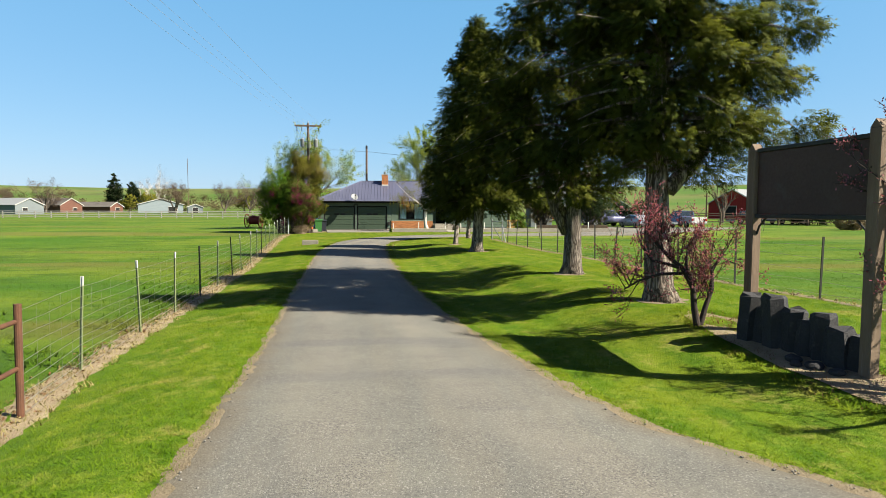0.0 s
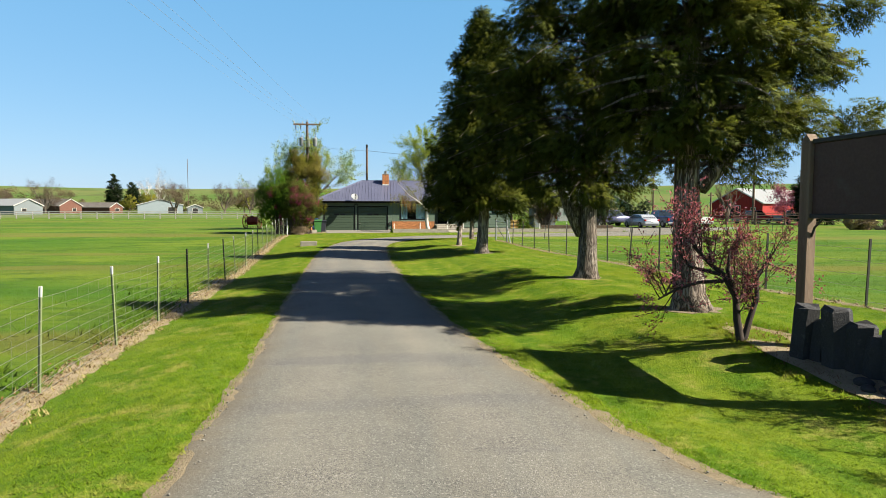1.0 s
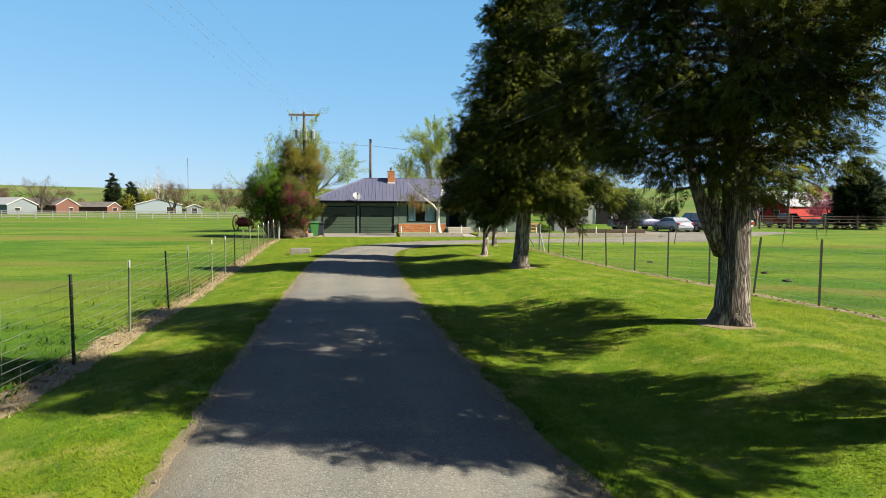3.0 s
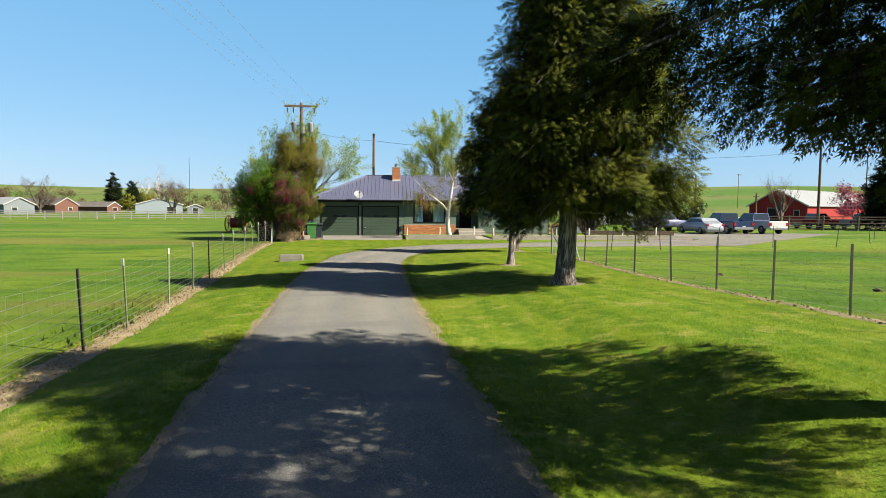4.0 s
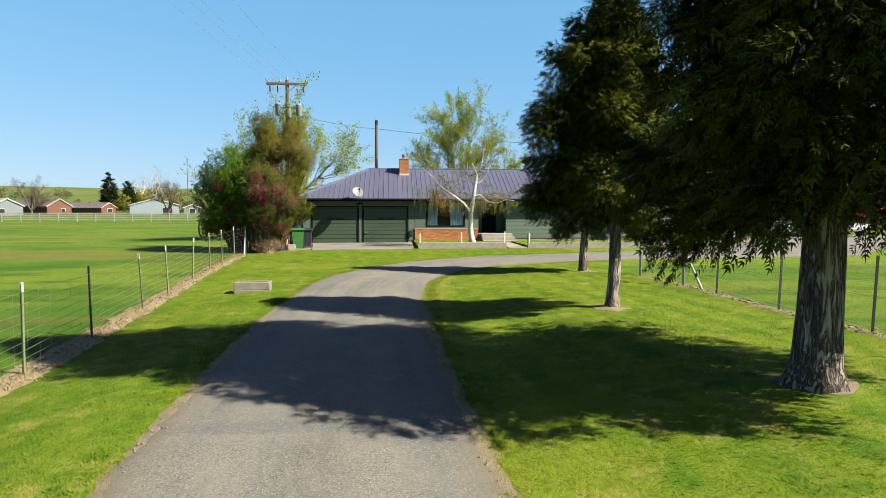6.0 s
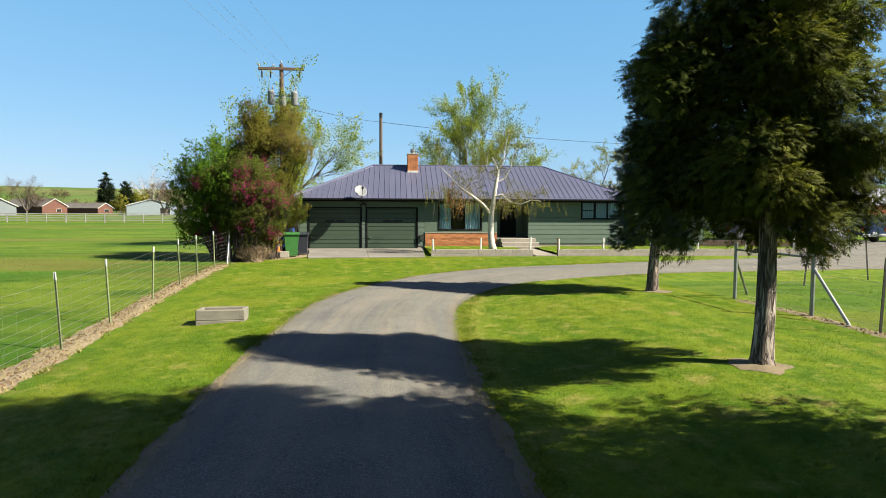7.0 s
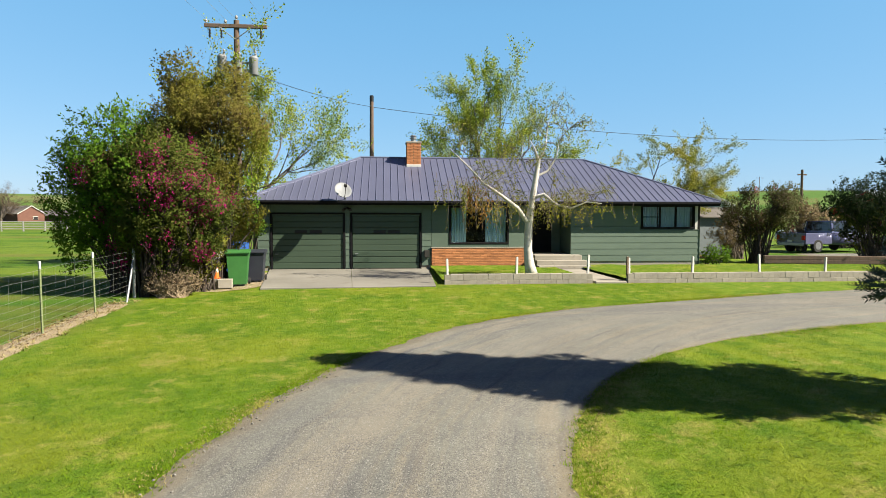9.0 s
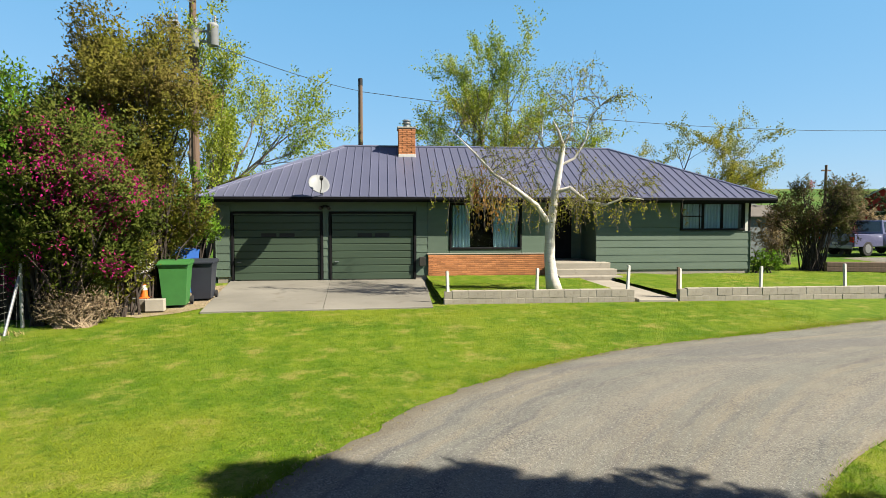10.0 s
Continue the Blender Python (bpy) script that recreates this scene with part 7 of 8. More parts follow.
# ---- barns and far houses ----
def barn(x, y, w, d, h, rise, walls, roof_m, label, turn=0.0, openings=(), gable_wall=None, over=0.4, ridge="y"):
    """A gabled building; the gable faces the driveway. openings: x, z0, width, height, material."""
    z = lift(x, y)
    b = thing("barn" if "barn" in label or "shed" in label else "farmhouse", (0, 0, 0), label, "building", "far buildings")
    me = Mesh().box((-w / 2, 0.05, -0.5), (w / 2, d, h))
    part("wall", me, M[walls], b)
    part("gable_wall", Mesh().add([(-w / 2, -0.02, -0.5), (w / 2, -0.02, -0.5), (w / 2, -0.02, h), (0, -0.02, h + rise), (-w / 2, -0.02, h), (-w / 2, 0.049, -0.5), (w / 2, 0.049, -0.5), (w / 2, 0.049, h), (0, 0.049, h + rise), (-w / 2, 0.049, h)],
                                   [(0, 1, 2, 3, 4), (9, 8, 7, 6, 5), (0, 5, 6, 1), (1, 6, 7, 2), (2, 7, 8, 3), (3, 8, 9, 4), (4, 9, 5, 0)]), M[gable_wall or walls], b)
    k = rise / (w / 2)
    for s in (-1, 1):
        xo = w / 2 + over
        part("roof", Mesh().add([(0, -over, h + rise + 0.12), (s * xo, -over, h - k * over + 0.12), (s * xo, d + over, h - k * over + 0.12), (0, d + over, h + rise + 0.12),
                                 (0, -over, h + rise + 0.02), (s * xo, -over, h - k * over), (s * xo, d + over, h - k * over), (0, d + over, h + rise + 0.02)],
                                [(0, 1, 2, 3), (7, 6, 5, 4), (0, 4, 5, 1), (1, 5, 6, 2), (2, 6, 7, 3)]), M[roof_m], b)
        part("barge_board", Mesh().add([(0, -over - 0.04, h + rise + 0.14), (s * xo, -over - 0.04, h - k * over + 0.14), (s * xo, -over - 0.04, h - k * over - 0.12), (0, -over - 0.04, h + rise - 0.12)], [(0, 1, 2, 3)]), M["white"], b, "white barge board")
    for ox, oz, ow, oh, om in openings:
        op = part("door" if oh > 1.7 else "window", Mesh().box((ox - ow / 2, -0.06, oz), (ox + ow / 2, -0.021, oz + oh), 0.01), M[om], b)
        part("frame", Mesh().box((ox - ow / 2 - 0.1, -0.08, oz + oh), (ox + ow / 2 + 0.1, -0.022, oz + oh + 0.12), 0.01).box((ox - ow / 2 - 0.1, -0.08, oz), (ox - ow / 2, -0.022, oz + oh), 0.01).box((ox + ow / 2, -0.08, oz), (ox + ow / 2 + 0.1, -0.022, oz + oh), 0.01), M["white"], op)
    b.matrix_basis = pose(x, y, z, 0, 0, turn)
    return b


barn(75, 124, 11, 34, 3.4, 3.0, "red_barn", "white_roof", "red timber barn with a pale metal roof", -60, ((-0.5, 0, 2.6, 2.8, "dark"), (3.6, 1.4, 0.9, 1.0, "dark")))
barn(46, 128, 15, 9, 3.2, 3.2, "red_barn", "white_roof", "long red barn with a white metal roof", 72, ((-3, 1.2, 1.2, 1.0, "dark"), (2, 0, 2.2, 2.3, "dark")))
barn(34, 100, 9, 12, 3.2, 2.4, "white", "white_roof", "white outbuilding shed behind the parked cars", -15, ((0, 0, 2.4, 2.5, "dark"), (-2.8, 1.2, 1.0, 1.0, "dark")))
barn(58, 150, 9, 9, 3.0, 2.6, "pale_green", "grey_roof", "pale green shed beyond the paddock", -20, ((0, 0, 1.6, 2.1, "dark"),))
barn(-117, 216, 9.5, 40, 3.0, 2.2, "pale_wall", "white_roof", "long white barn with a pale roof across the pasture", 62, ((-1.5, 0.8, 1.6, 1.2, "dark"),))
barn(-129, 268, 9.5, 26, 3.2, 2.8, "red_brick_far", "grey_roof", "orange brick farmhouse across the pasture", 60, ((1.5, 0.9, 1.6, 1.2, "dark"),))
barn(-116, 280, 7, 30, 2.6, 2.0, "red_brick_far", "grey_roof", "low brick house with a grey roof across the pasture", 66, ((0.5, 0.9, 2.2, 1.2, "dark"),))
barn(-91, 262, 17, 14, 3.6, 2.4, "pale_blue", "white_roof", "pale blue metal shed across the pasture", 20, ((4.5, 0, 3.4, 2.6, "dark"),))
barn(-79, 268, 6, 8, 2.6, 1.2, "pale_wall", "white_roof", "small white shed across the pasture", 20, ((0, 0, 2, 2.2, "dark"),))

# pale rail fence across the pasture
rails = thing("paddock_fence", (-80, 128, 0), "grey weathered rail fence across the pasture", "fence")
for h in (0.25, 0.60, 0.95, 1.28):
    part("rail", Mesh().box((-176, 127.95, h), (-11, 128.05, h + 0.13)), M["rail_grey"], rails)
for k in range(56):
    part("fence_post", Mesh().box((-176 + 3 * k - 0.07, 127.9, -0.5), (-176 + 3 * k + 0.07, 128.1, 1.4)), M["rail_grey"], rails)
gate2 = thing("paddock_gate", (49, 76.5, 0), "dark timber rail fence with a gate by the paddock", "fence")
for x in (42.0, 45.5, 49.0, 52.5, 56.0, 60.0, 64.0):
    part("gate_post", Mesh().tube([(x, 77 - (x - 49) * 0.25, -0.3), (x, 77 - (x - 49) * 0.25, 1.7)], 0.13, 8), M["pole"], gate2)
for h in (0.4, 0.8, 1.2, 1.5):
    part("rail", Mesh().box((42.0, 76.9, h), (64.0, 77.0, h + 0.1), 0, Matrix.Translation((49, 77, 0)) @ pose(0, 0, 0, 0, 0, -14.0) @ Matrix.Translation((-49, -77, 0))), M["pole"], gate2)

# old red hay rake
rake = thing("hay_rake", (-13.2, 67.1, lift(-13.2, 67.1)), "old red iron hay rake with spoked wheels", "machine")
rz_ = lift(-13.2, 67.1)
for wx in (-13.9, -12.5):
    rim = Mesh()
    pts = [(wx + 0.12 * math.sin(a), 67.1 + 0.72 * math.sin(a), rz_ + 0.74 + 0.72 * math.cos(a)) for a in [k / 28 * 2 * math.pi for k in range(29)]]
    rim.tube(pts, 0.05, 6, False)
    wheel_ = part("wheel", rim, M["red_iron"], rake)
    for k in range(12):
        a = k / 12 * 2 * math.pi
        part("spoke", Mesh().tube([(wx, 67.1, rz_ + 0.74), (wx + 0.12 * math.sin(a), 67.1 + 0.72 * math.sin(a), rz_ + 0.74 + 0.72 * math.cos(a))], 0.02, 5), M["red_iron"], wheel_)
part("axle", Mesh().tube([(-14.0, 67.1, rz_ + 0.74), (-12.4, 67.1, rz_ + 0.74)], 0.05, 8), M["red_iron"], rake)
part("housing", Mesh().tube([(-13.75, 67.15, rz_ + 0.82), (-13.70, 67.15, rz_ + 0.82), (-12.70, 67.15, rz_ + 0.82), (-12.65, 67.15, rz_ + 0.82)], [0.30, 0.44, 0.44, 0.30], 14), M["red_iron"], rake, "faded red sheet metal housing")
part("seat", Mesh().lathe((-13.2, 66.9, rz_ + 1.25), [(0.05, 0), (0.2, 0.03), (0.22, 0.08), (0.18, 0.06), (0.02, 0.02)], 12), M["red_iron"], rake)
part("seat_spring", Mesh().tube([(-13.2, 67.1, rz_ + 0.78), (-13.2, 66.75, rz_ + 1.0), (-13.2, 66.9, rz_ + 1.26)], 0.03, 6), M["red_iron"], rake)
for k in range(9):
    x = -13.85 + 0.16 * k
    part("tine", Mesh().tube([(x, 67.2, rz_ + 0.8), (x, 67.7, rz_ + 0.95), (x, 67.95, rz_ + 0.5), (x, 67.75, rz_ + 0.03)], 0.015, 5), M["rust"], rake)

# garden clutter past the house end
lum = thing("lumber_stack", (14.8, 65.2, 0), "yellow timber stack at the back of the house", "lumber")
for k in range(5):
    part("beam", Mesh().box((13.2, 64.7 + 0.12 * (k % 2), 0.0 + 0.17 * k), (16.0 - 0.2 * k, 65.0 + 0.12 * (k % 2), 0.16 + 0.17 * k), 0.008), M["yellow_wood"], lum)

# small white shed behind the house
shed = thing("white_shed", (18.2, 68.0, 0), "small white painted shed behind the house", "shed")
part("wall", Mesh().box((16.9, 67.0, -0.1), (19.3, 69.4, 2.1), 0.02), M["pale_wall"], shed)
part("roof", Mesh().prism([(66.75, 2.09), (66.75, 2.15), (68.2, 2.70), (69.65, 2.15), (69.65, 2.09), (68.2, 2.63)], 16.7, 19.5, "x"), M["grey_roof"], shed, "low grey roof")
part("window", Mesh().box((18.55, 66.97, 1.35), (18.95, 66.999, 1.65), 0.004), M["black"], shed, "narrow dark window")

# ---- far trees ----
FAR = [(-137, 264, 11, "bark_far", "bare reddish tree across the pasture"), (-176, 300, 8, "bark_far", "bare grey tree across the pasture"), (-107, 300, 16, "birch", "pale bare poplar across the pasture"),
       (-78, 240, 9, "bark_far", "bare grey tree across the pasture"), (-70, 280, 10, "bark_far", "bare grey tree across the pasture"), (-60, 285, 11, "bark_far", "bare grey tree across the pasture"), (-196, 310, 9, "bark_far", "bare grey tree across the pasture"), (-50, 270, 9, "bark_far", "bare grey tree across the pasture")]
for i, (x, y, h, bark, label) in enumerate(FAR):
    h *= 1.3
    leafy_tree("bare_tree", (x, y), [((0, 0, -0.2), (0.05, 0, 1), h * 0.44, 0.45), ((0.3, 0, h * 0.12), (0.5, 0, 1), h * 0.44, 0.32), ((-0.3, 0, h * 0.12), (-0.55, 0, 1), h * 0.44, 0.32)], 4, "bare_twigs", 10500 if i not in (2,) else 4200, 0.20, 200 + i, label, bark="bark_grey" if bark == "bark_far" else "birch", spread=0.7, ratio=0.72, jitter=0.3, group="far trees")
for i, (x, y) in enumerate(((-113, 286), (-106, 290), (-64, 292))):
    shrub("willow_tree", (x, y), lumpy(x, y, 1.0, 9.5, 4.0, 3.0, 12, 1.4, 2.4, 300 + i), 3800, 0.5, "yellow_leaf", 310 + i, "golden budding willow across the pasture", bark="bark_grey", category="tree", stems=14, group="far trees")
for i, (x, y, h) in enumerate(((-133, 318, 17), (-126, 322, 13))):
    conifer("fir_tree", (x, y), h, 3.6, 1.0, 0.3, 400 + i, "tall dark fir across the pasture", 800, 1.6, NEEDLE, "dark_shrub", cone=True)
leafy_tree("bare_tree", (54, 92), [((0, 0, -0.2), (0.0, 0, 1), 3.2, 0.25), ((0.2, 0, 1.2), (0.35, 0, 1), 3.0, 0.16), ((-0.2, 0, 1.2), (-0.35, 0, 1), 3.0, 0.16)], 4, "catkin", 600, 0.12, 500, "bare grey tree before the red barn", spread=0.55, ratio=0.7, up=0.12, group="far trees")
leafy_tree("redbud_tree", (60, 84), [((0, 0, -0.2), (0.1, 0, 1), 2.6, 0.2), ((0.2, 0, 0.6), (0.6, 0, 1), 2.8, 0.15), ((-0.2, 0, 0.6), (-0.6, 0, 1), 2.8, 0.15)], 4, "redbud", 9000, 0.22, 503, "pink flowering tree by the far paddock", bark="bark_dark", spread=0.7, ratio=0.7, jitter=0.2)
conifer("fir_tree", (58, 78), 8, 3.0, 0.8, 0.25, 410, "dark fir by the far paddock", 800, 1.2, NEEDLE, "dark_shrub", cone=True)
shrub("willow_shrub", (25.5, 70.5), lumpy(25.5, 70.5, 0.6, 3.2, 2.4, 1.2, 12, 0.5, 0.9, 510), 5000, 0.13, "dry_brush", 511, "brown budding shrub row behind the parked cars", stems=30, bark="bark_grey")
shrub("evergreen_shrub", (31, 74), lumpy(31, 74, 0.2, 3.4, 2.6, 1.4, 12, 0.7, 1.0, 512), 6000, 0.15, "dark_shrub", 513, "dark evergreen shrub behind the parked cars", stems=8)
shrub("brush_heap", (50, 58), lumpy(50, 58, -0.2, 1.3, 4.5, 1.2, 14, 0.4, 0.8, 514), 5000, 0.25, "dry_brush", 515, "long heap of dry brush beyond the pasture", stems=40, bark="bark_grey")
rng = np.random.default_rng(600)
wood_, P_ = Mesh(), []
for k in range(300):
    a = rnd(rng, -0.85, 0.12)
    r = rnd(rng, 300, 480)
    x, y = r * math.sin(a), r * math.cos(a)
    h = rnd(rng, 2, 6)
    c = np.array([x, y, lift(x, y) + h * 0.5])
    P_.append(c + rng.normal(0, 1, (130, 3)) * (h * 0.34, h * 0.34, h * 0.22))
P_ = np.vstack(P_)
v, f = scatter(LEAF_V, LEAF_F, P_, rng.normal(0, 1, P_.shape), rng.uniform(0.5, 1.0, len(P_)), rng)
tagged(new("far_scrub", big_mesh("far_scrub", v, f, M["far_leaf"])), "olive and brown scrub along the far hills", "scrub", kind="stuff")

# ---- grass, weeds and litter ----
rng = np.random.default_rng(700)


def sow(n, x0, x1, y0, y1, keep, size, mat, name, label, tilt=0.85, category="grass"):
    x, y = rng.uniform(x0, x1, n), rng.uniform(y0, y1, n)
    ok = keep(x, y)
    x, y = x[ok], y[ok]
    p = np.repeat(np.stack([x, y, land(x, y) - 0.004], -1), 3, 0)
    k = len(p)
    a, lean, ln = rng.uniform(0, 2 * np.pi, k), rng.uniform(0.6, 0.96, k), rng.uniform(0.6, 1.4, k) * size
    go = np.stack([np.cos(a) * lean, np.sin(a) * lean, np.sqrt(1 - lean ** 2)], -1) * ln[:, None]
    side = np.stack([-np.sin(a), np.cos(a), 0 * a], -1) * (0.13 * size)
    p += rng.normal(0, size * 0.35, (k, 3)) * (1, 1, 0)
    v = np.stack([p - side, p + go, p + side], 1).reshape(-1, 3)
    f = np.arange(3 * k).reshape(-1, 3)
    tagged(new(name, big_mesh(name, v, f, M[mat])), label, category, kind="stuff")


def on_lawn(x, y):
    road = inside(x, y, ROAD_POLY)
    bare = np.zeros(np.shape(x), bool)
    for tx, ty, tr in ((6.08, 12.3, 0.55), (5.7, 17.2, 0.55), (4.82, 27.85, 0.55), (4.44, 33.3, 0.42), (6.3, 40.65, 0.38), (-3.45, 38.5, 0.3)):
        bare |= (x - tx) ** 2 + (y - ty) ** 2 < tr ** 2
    return ~bare & (x > along(FENCE_LINE, y) + 0.22) & (x < along(RIGHT_FENCE, np.minimum(y, 39)) - 0.1 + 30 * (y > 44.8)) & ~road & ~inside(x, y, DRIVE_POLY) & ~((x > 1.2) & (y > 53.3))


def near_edge(x, y):
    e = along(LEFT_EDGE, np.minimum(y, 40))
    g = along(RIGHT_EDGE, np.minimum(y, 38))
    return (((x > e - 0.34) & (x < e + 0.03)) | ((x > g - 0.03) & (x < g + 0.36))) & (np.sin(y * 3.1) + np.sin(y * 7.7 + x * 4) > -0.7)


sow(150000, -5.2, 10.5, 2.0, 20.0, on_lawn, 0.040, "grass", "lawn_grass", "short mown bright green grass blades")
sow(130000, -6.8, 9.0, 20.0, 54.0, on_lawn, 0.042, "grass", "lawn_grass", "short mown bright green grass blades")
sow(60000, -4, 5, 1.0, 38.0, near_edge, 0.06, "grass", "edge_grass", "longer ragged grass along the driveway edge", 0.7)
sow(60000, -26, -3.9, 4.0, 56.0, lambda x, y: (x < along(FENCE_LINE, y) - 0.1) & (rng.uniform(0, 1, len(x)) < np.exp((x - along(FENCE_LINE, y)) / 7.0)), 0.060, "weeds", "pasture_grass", "rough grazed pasture grass and weeds")
sow(9000, -8, -3.4, 3.0, 30.0, lambda x, y: (x < along(FENCE_LINE, y) - 0.08) & (rng.uniform(0, 1, len(x)) < np.exp((x - along(FENCE_LINE, y)) / 0.9)) & (np.sin(y * 1.9) + np.sin(y * 0.7 + x * 2.0) > -0.6), 0.15, "weeds", "tall_weeds", "tall rank weeds along the pasture side of the fence")
sow(30000, 8, 30, 6.0, 46.0, lambda x, y: (x > along(RIGHT_FENCE, np.minimum(y, 39)) + 0.2) & (y < 41 + (x - 8) * 0.25), 0.06, "weeds", "pasture_grass", "rough grazed pasture grass and weeds")
sow(26000, -8, -3, 2.0, 51.0, lambda x, y: np.abs(x - along(FENCE_LINE, y) - 0.02) < 0.30 + 0.1 * np.sin(y * 5), 0.085, "straw", "dead_grass", "dead straw tufts under the wire fence", 0.9)
sow(40000, 0, 5, 3.0, 43.0, lambda x, y: (np.abs(x - along(RIGHT_EDGE, y) - 0.14) < 0.16 + 0.14 * np.sin(y * 1.7)) & (rng.uniform(0, 1, len(x)) < 0.75), 0.03, "straw", "dead_grass", "dry straw fringe along the driveway edge", 0.8)
sow(9000, 7, 12, 4.5, 39.2, lambda x, y: np.abs(x - along(RIGHT_FENCE, y)) < 0.20, 0.08, "straw", "dead_grass", "dead straw tufts under the pasture fence", 0.9)
sow(7000, 1.3, 22, 53.6, 58.8, lambda x, y: ~((x > 6.0) & (x < 7.55)), 0.038, "grass", "terrace_grass", "short bright grass of the small raised lawn")
tz_ = bpy.data.objects["terrace_grass"]
tz_.data.transform(Matrix.Translation((0, 0, 0.15)))
sow(900, 5.5, 7.2, 6.5, 11.3, lambda x, y: ((x - 6.1) / 0.75) ** 2 + ((y - 8.7) / 2.4) ** 2 < 1, 0.06, "dead_leaf", "bark_chips", "brown bark chips and straw over the stone bed", 0.9, "chips")
sow(5200, 5.2, 7.4, 6.2, 11.6, lambda x, y: np.abs(((x - 6.1) / 0.62) ** 2 + ((y - 8.7) / 2.35) ** 2 - 1.1) < 0.35, 0.075, "grass", "edge_grass", "longer grass creeping over the bed's edge", 0.7)


def fringe(line, y0, y1, n, width, size, mat, name, label, shift=0.0):
    """Ragged tufts along a curved edge."""
    q = resample(line, 0.1)
    q = q[(q[:, 1] > y0) & (q[:, 1] < y1)]
    d = np.gradient(q, axis=0)
    d /= np.linalg.norm(d, axis=1, keepdims=True)
    i = rng.integers(0, len(q), n)
    i = i[np.sin(i * 0.11) + np.sin(i * 0.031 + 1) + rng.normal(0, 0.5, n) > -0.4]
    off = rng.normal(shift, width, len(i))
    at = q[i] + np.stack([-d[i, 1], d[i, 0]], -1) * off[:, None] + rng.normal(0, 0.05, (len(i), 2))
    p = np.repeat(np.column_stack([at, land(at[:, 0], at[:, 1]) + 0.012]), 3, 0)
    k = len(p)
    a, lean, ln = rng.uniform(0, 2 * np.pi, k), rng.uniform(0.55, 0.95, k), rng.uniform(0.6, 1.4, k) * size
    go = np.stack([np.cos(a) * lean, np.sin(a) * lean, np.sqrt(1 - lean ** 2)], -1) * ln[:, None]
    side = np.stack([-np.sin(a), np.cos(a), 0 * a], -1) * (0.14 * size)
    p += rng.normal(0, size * 0.4, (k, 3)) * (1, 1, 0)
    v = np.stack([p - side, p + go, p + side], 1).reshape(-1, 3)
    tagged(new(name, big_mesh(name, v, np.arange(3 * k).reshape(-1, 3), M[mat])), label, "grass", kind="stuff")


fringe(LEFT_EDGE, 36, 50.5, 7000, 0.07, 0.032, "grass", "edge_grass", "ragged grass along the bend of the driveway", 0.04)
fringe(LEFT_EDGE, 38, 50.5, 1500, 0.10, 0.026, "straw", "dead_grass", "dry yellow straw along the bend of the driveway", 0.05)
fringe(RIGHT_EDGE, 36, 46.4, 7000, 0.10, 0.032, "grass", "edge_grass", "ragged grass along the inside of the bend", -0.10)
fringe(RIGHT_EDGE, 35, 46.4, 3000, 0.16, 0.026, "straw", "dead_grass", "dry yellow straw along the inside of the bend", -0.16)
n = 3000
y = rng.uniform(2, 50.5, n)
x = along(FENCE_LINE, y) + rng.normal(-0.12, 0.16, n)
p = np.stack([x, y, land(x, y) + 0.022], -1)
d = rng.normal(0, 1, (n, 3)) * (1, 1, 0.25)
v, f = scatter(LEAF_V, LEAF_F, p, d, rng.uniform(0.035, 0.075, n), rng, 0.5)
tagged(new("fallen_leaves", big_mesh("fallen_leaves", v, f, M["dead_leaf"])), "brown fallen leaves caught under the wire fence", "leaves", kind="stuff")
# loose stones along the pasture fence
bm = bmesh.new()
bmesh.ops.create_icosphere(bm, subdivisions=1, radius=0.5)
sv, sf = np.array([tuple(q.co) for q in bm.verts]) * (1, 0.8, 0.55), np.array([[q.index for q in f_.verts] for f_ in bm.faces])
bm.free()
n = 260
y = rng.uniform(12, 39, n)
x = along(RIGHT_FENCE, y) + rng.normal(0, 0.09, n)
v, f = scatter(sv, sf, np.stack([x, y, land(x, y) + 0.015], -1), rng.normal(0, 1, (n, 3)) * (1, 1, 0.1), rng.uniform(0.04, 0.10, n), rng, 0.3)
tagged(new("edging_stones", big_mesh("edging_stones", v, f, M["soil"])), "small pale stones along the pasture fence", "stones", kind="stuff")
n = 1500
y = rng.uniform(3, 44, n)
side = rng.integers(0, 2, n)
x = np.where(side == 0, along(LEFT_EDGE, y) + np.abs(rng.normal(0, 0.35, n)), along(RIGHT_EDGE, y) - np.abs(rng.normal(0, 0.35, n)))
v, f = scatter(sv, sf, np.stack([x, y, land(x, y) + 0.026], -1), rng.normal(0, 1, (n, 3)) * (1, 1, 0.1), rng.uniform(0.012, 0.035, n), rng, 0.3)
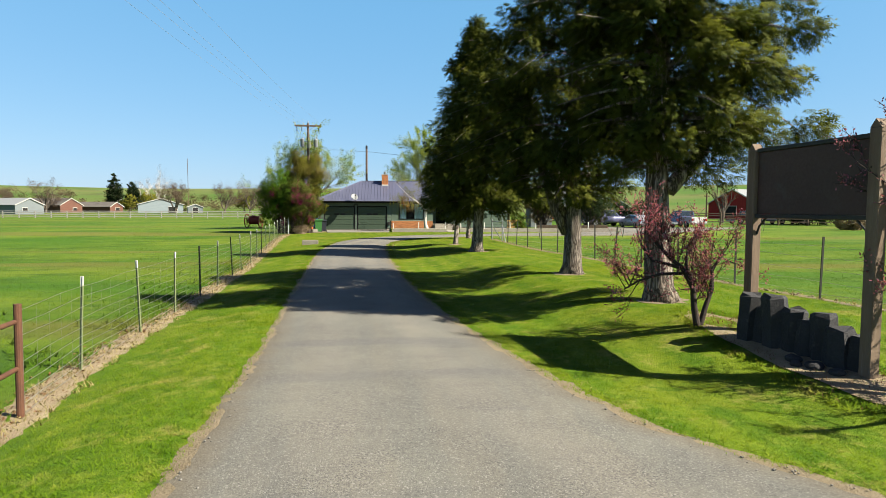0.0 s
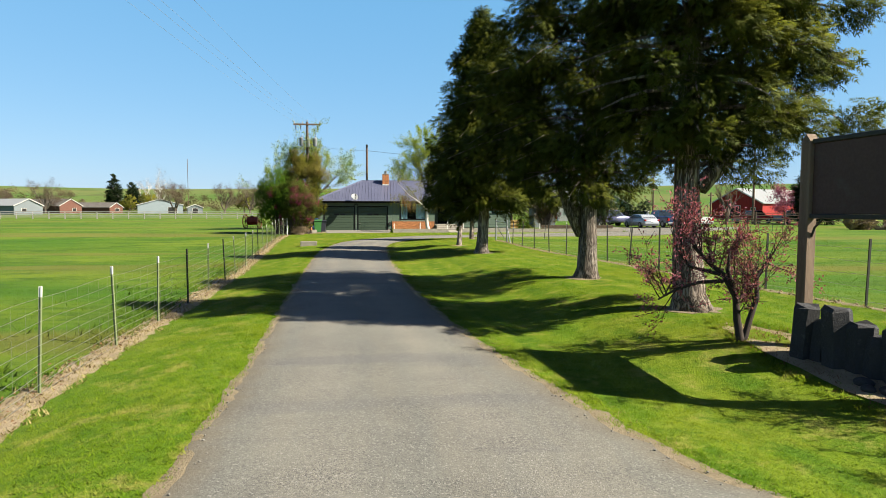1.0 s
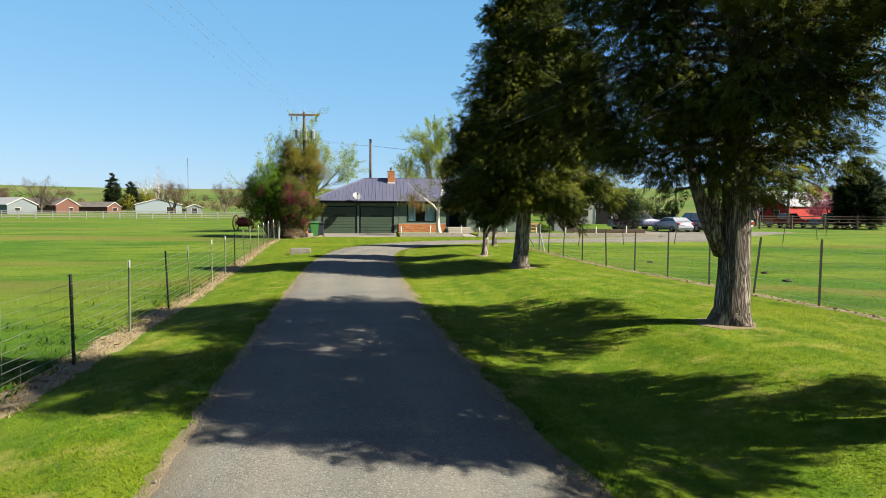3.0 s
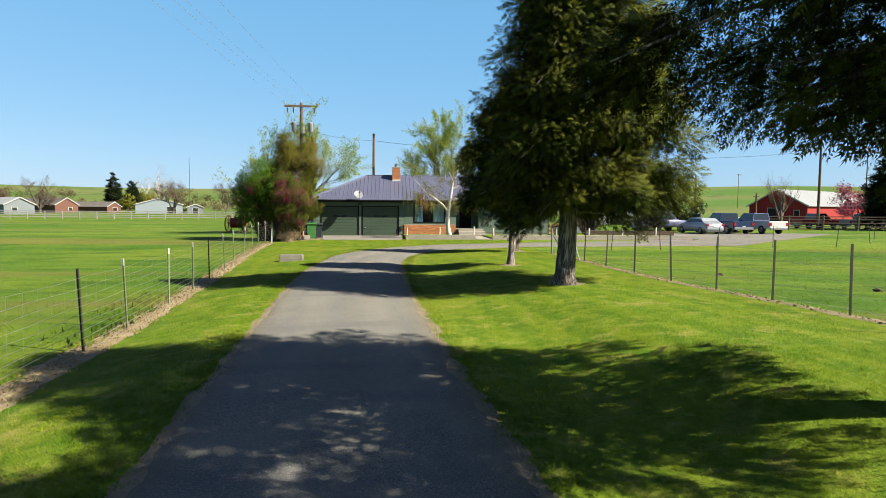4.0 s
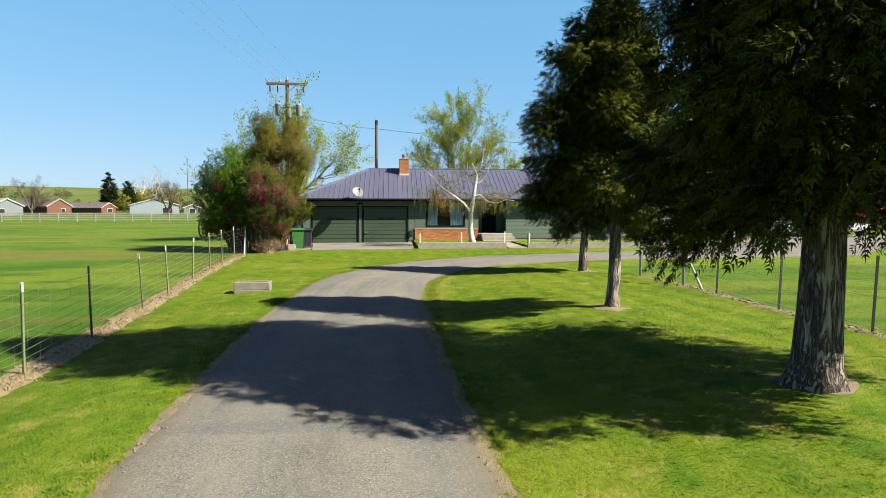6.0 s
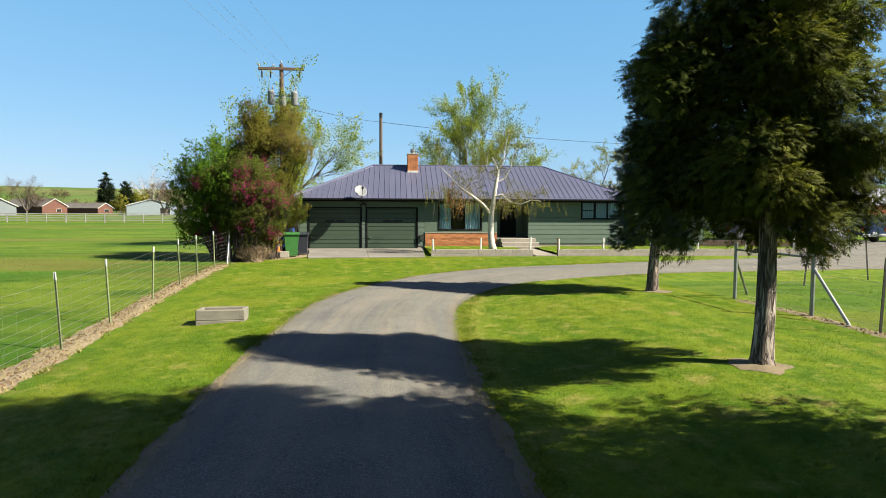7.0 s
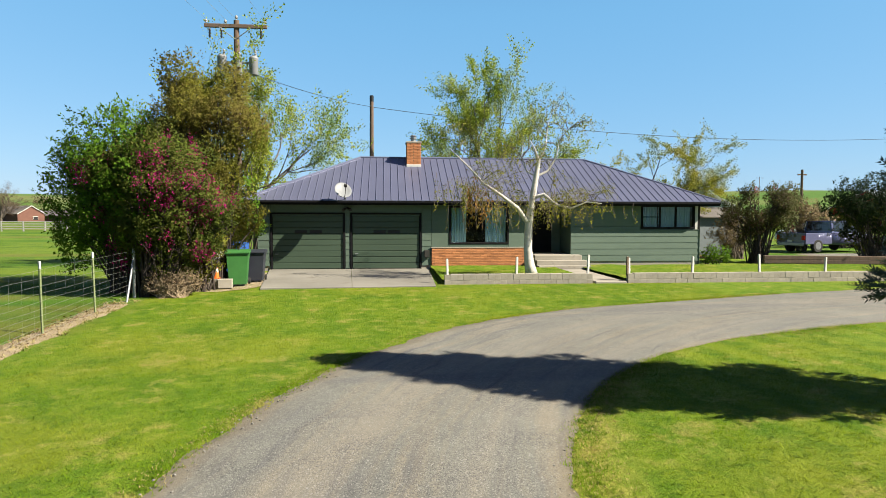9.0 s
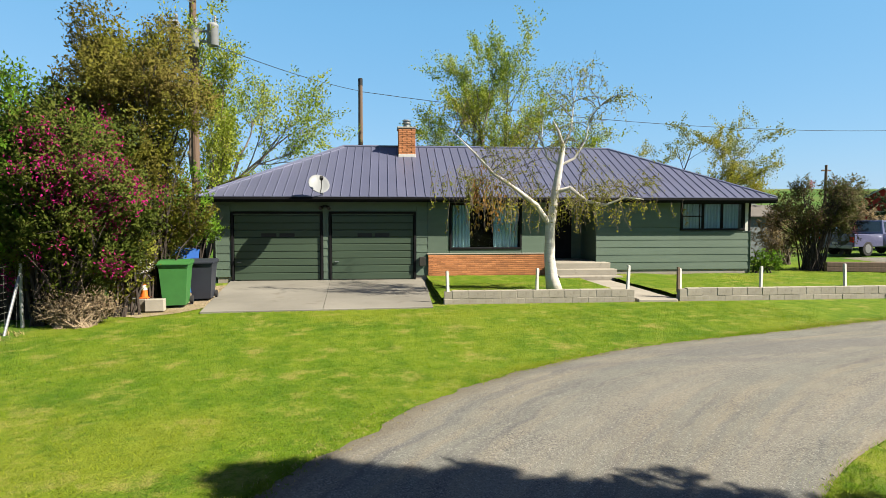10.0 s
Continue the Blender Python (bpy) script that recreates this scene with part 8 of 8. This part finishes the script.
tagged(new("loose_gravel", big_mesh("loose_gravel", v, f, M["gravel"])), "loose grey gravel along the driveway edge", "gravel", kind="stuff")
for i, (x, y) in enumerate(((11.5, 24.0), (12.8, 27.0), (10.2, 30.0))):
    bm = bmesh.new()
    bmesh.ops.create_icosphere(bm, subdivisions=2, radius=0.11)
    for q in bm.verts:
        q.co *= 1 + 0.5 * noise.noise(q.co * 14 + Vector((i * 3, 0, 0)))
        q.co.z *= 0.5
    me = Mesh().add([(q.co.x + x, q.co.y + y, q.co.z + lift(x, y, 0.03)) for q in bm.verts], [tuple(w.index for w in f_.verts) for f_ in bm.faces])
    bm.free()
    solid("soil_clod", me, M["bark_dark"], "small dark clod of soil on the grass", "clod", group="soil clods")

# ---- bricks of the front wall and chimney ----
BRICK = [shared(chunk(l, 0.09, 0.058, 0.006), "brick") for l in (0.285, 0.14)]
skirt = part("brick_skirt", Mesh().box((1.31, HY0 - 0.03, -0.05), (5.29, HY0 + 0.044, 0.85)), M["mortar"], house, "thin orange brick skirt below the window")
part("brick_sill", Mesh().box((1.28, HY0 - 0.075, 0.851), (5.30, HY0 + 0.044, 0.89), 0.008), M["concrete"], skirt)
def course(x0, x1, row, fixed, parent, along_y=False, length=0.284):
    """One course with half bricks at the ends of every second row."""
    n = round((x1 - x0) / length)
    step_ = (x1 - x0) / n
    cells = [(x0 + step_ * (k + 0.5), 0) for k in range(n)] if row % 2 == 0 else [(x0 + step_ * 0.25, 1)] + [(x0 + step_ * (k + 1), 0) for k in range(n - 1)] + [(x1 - step_ * 0.25, 1)]
    for c_, half in cells:
        lay("brick", BRICK[half], (fixed[0], c_, fixed[1]) if along_y else (c_, fixed[0], fixed[1]), parent, 90 if along_y else 0)


for row in range(13):
    course(1.32, 5.28, row, (HY0 - 0.028, -0.01 + row * 0.067), skirt)
for row in range(20):
    z = 4.03 + row * 0.067
    for yy in (61.625, 62.275):
        course(0.40, 1.04, row, (yy, z), chimney, False, 0.30)
    for xx in (0.445, 0.995):
        course(61.67, 62.23, row, (xx, z), chimney, True)
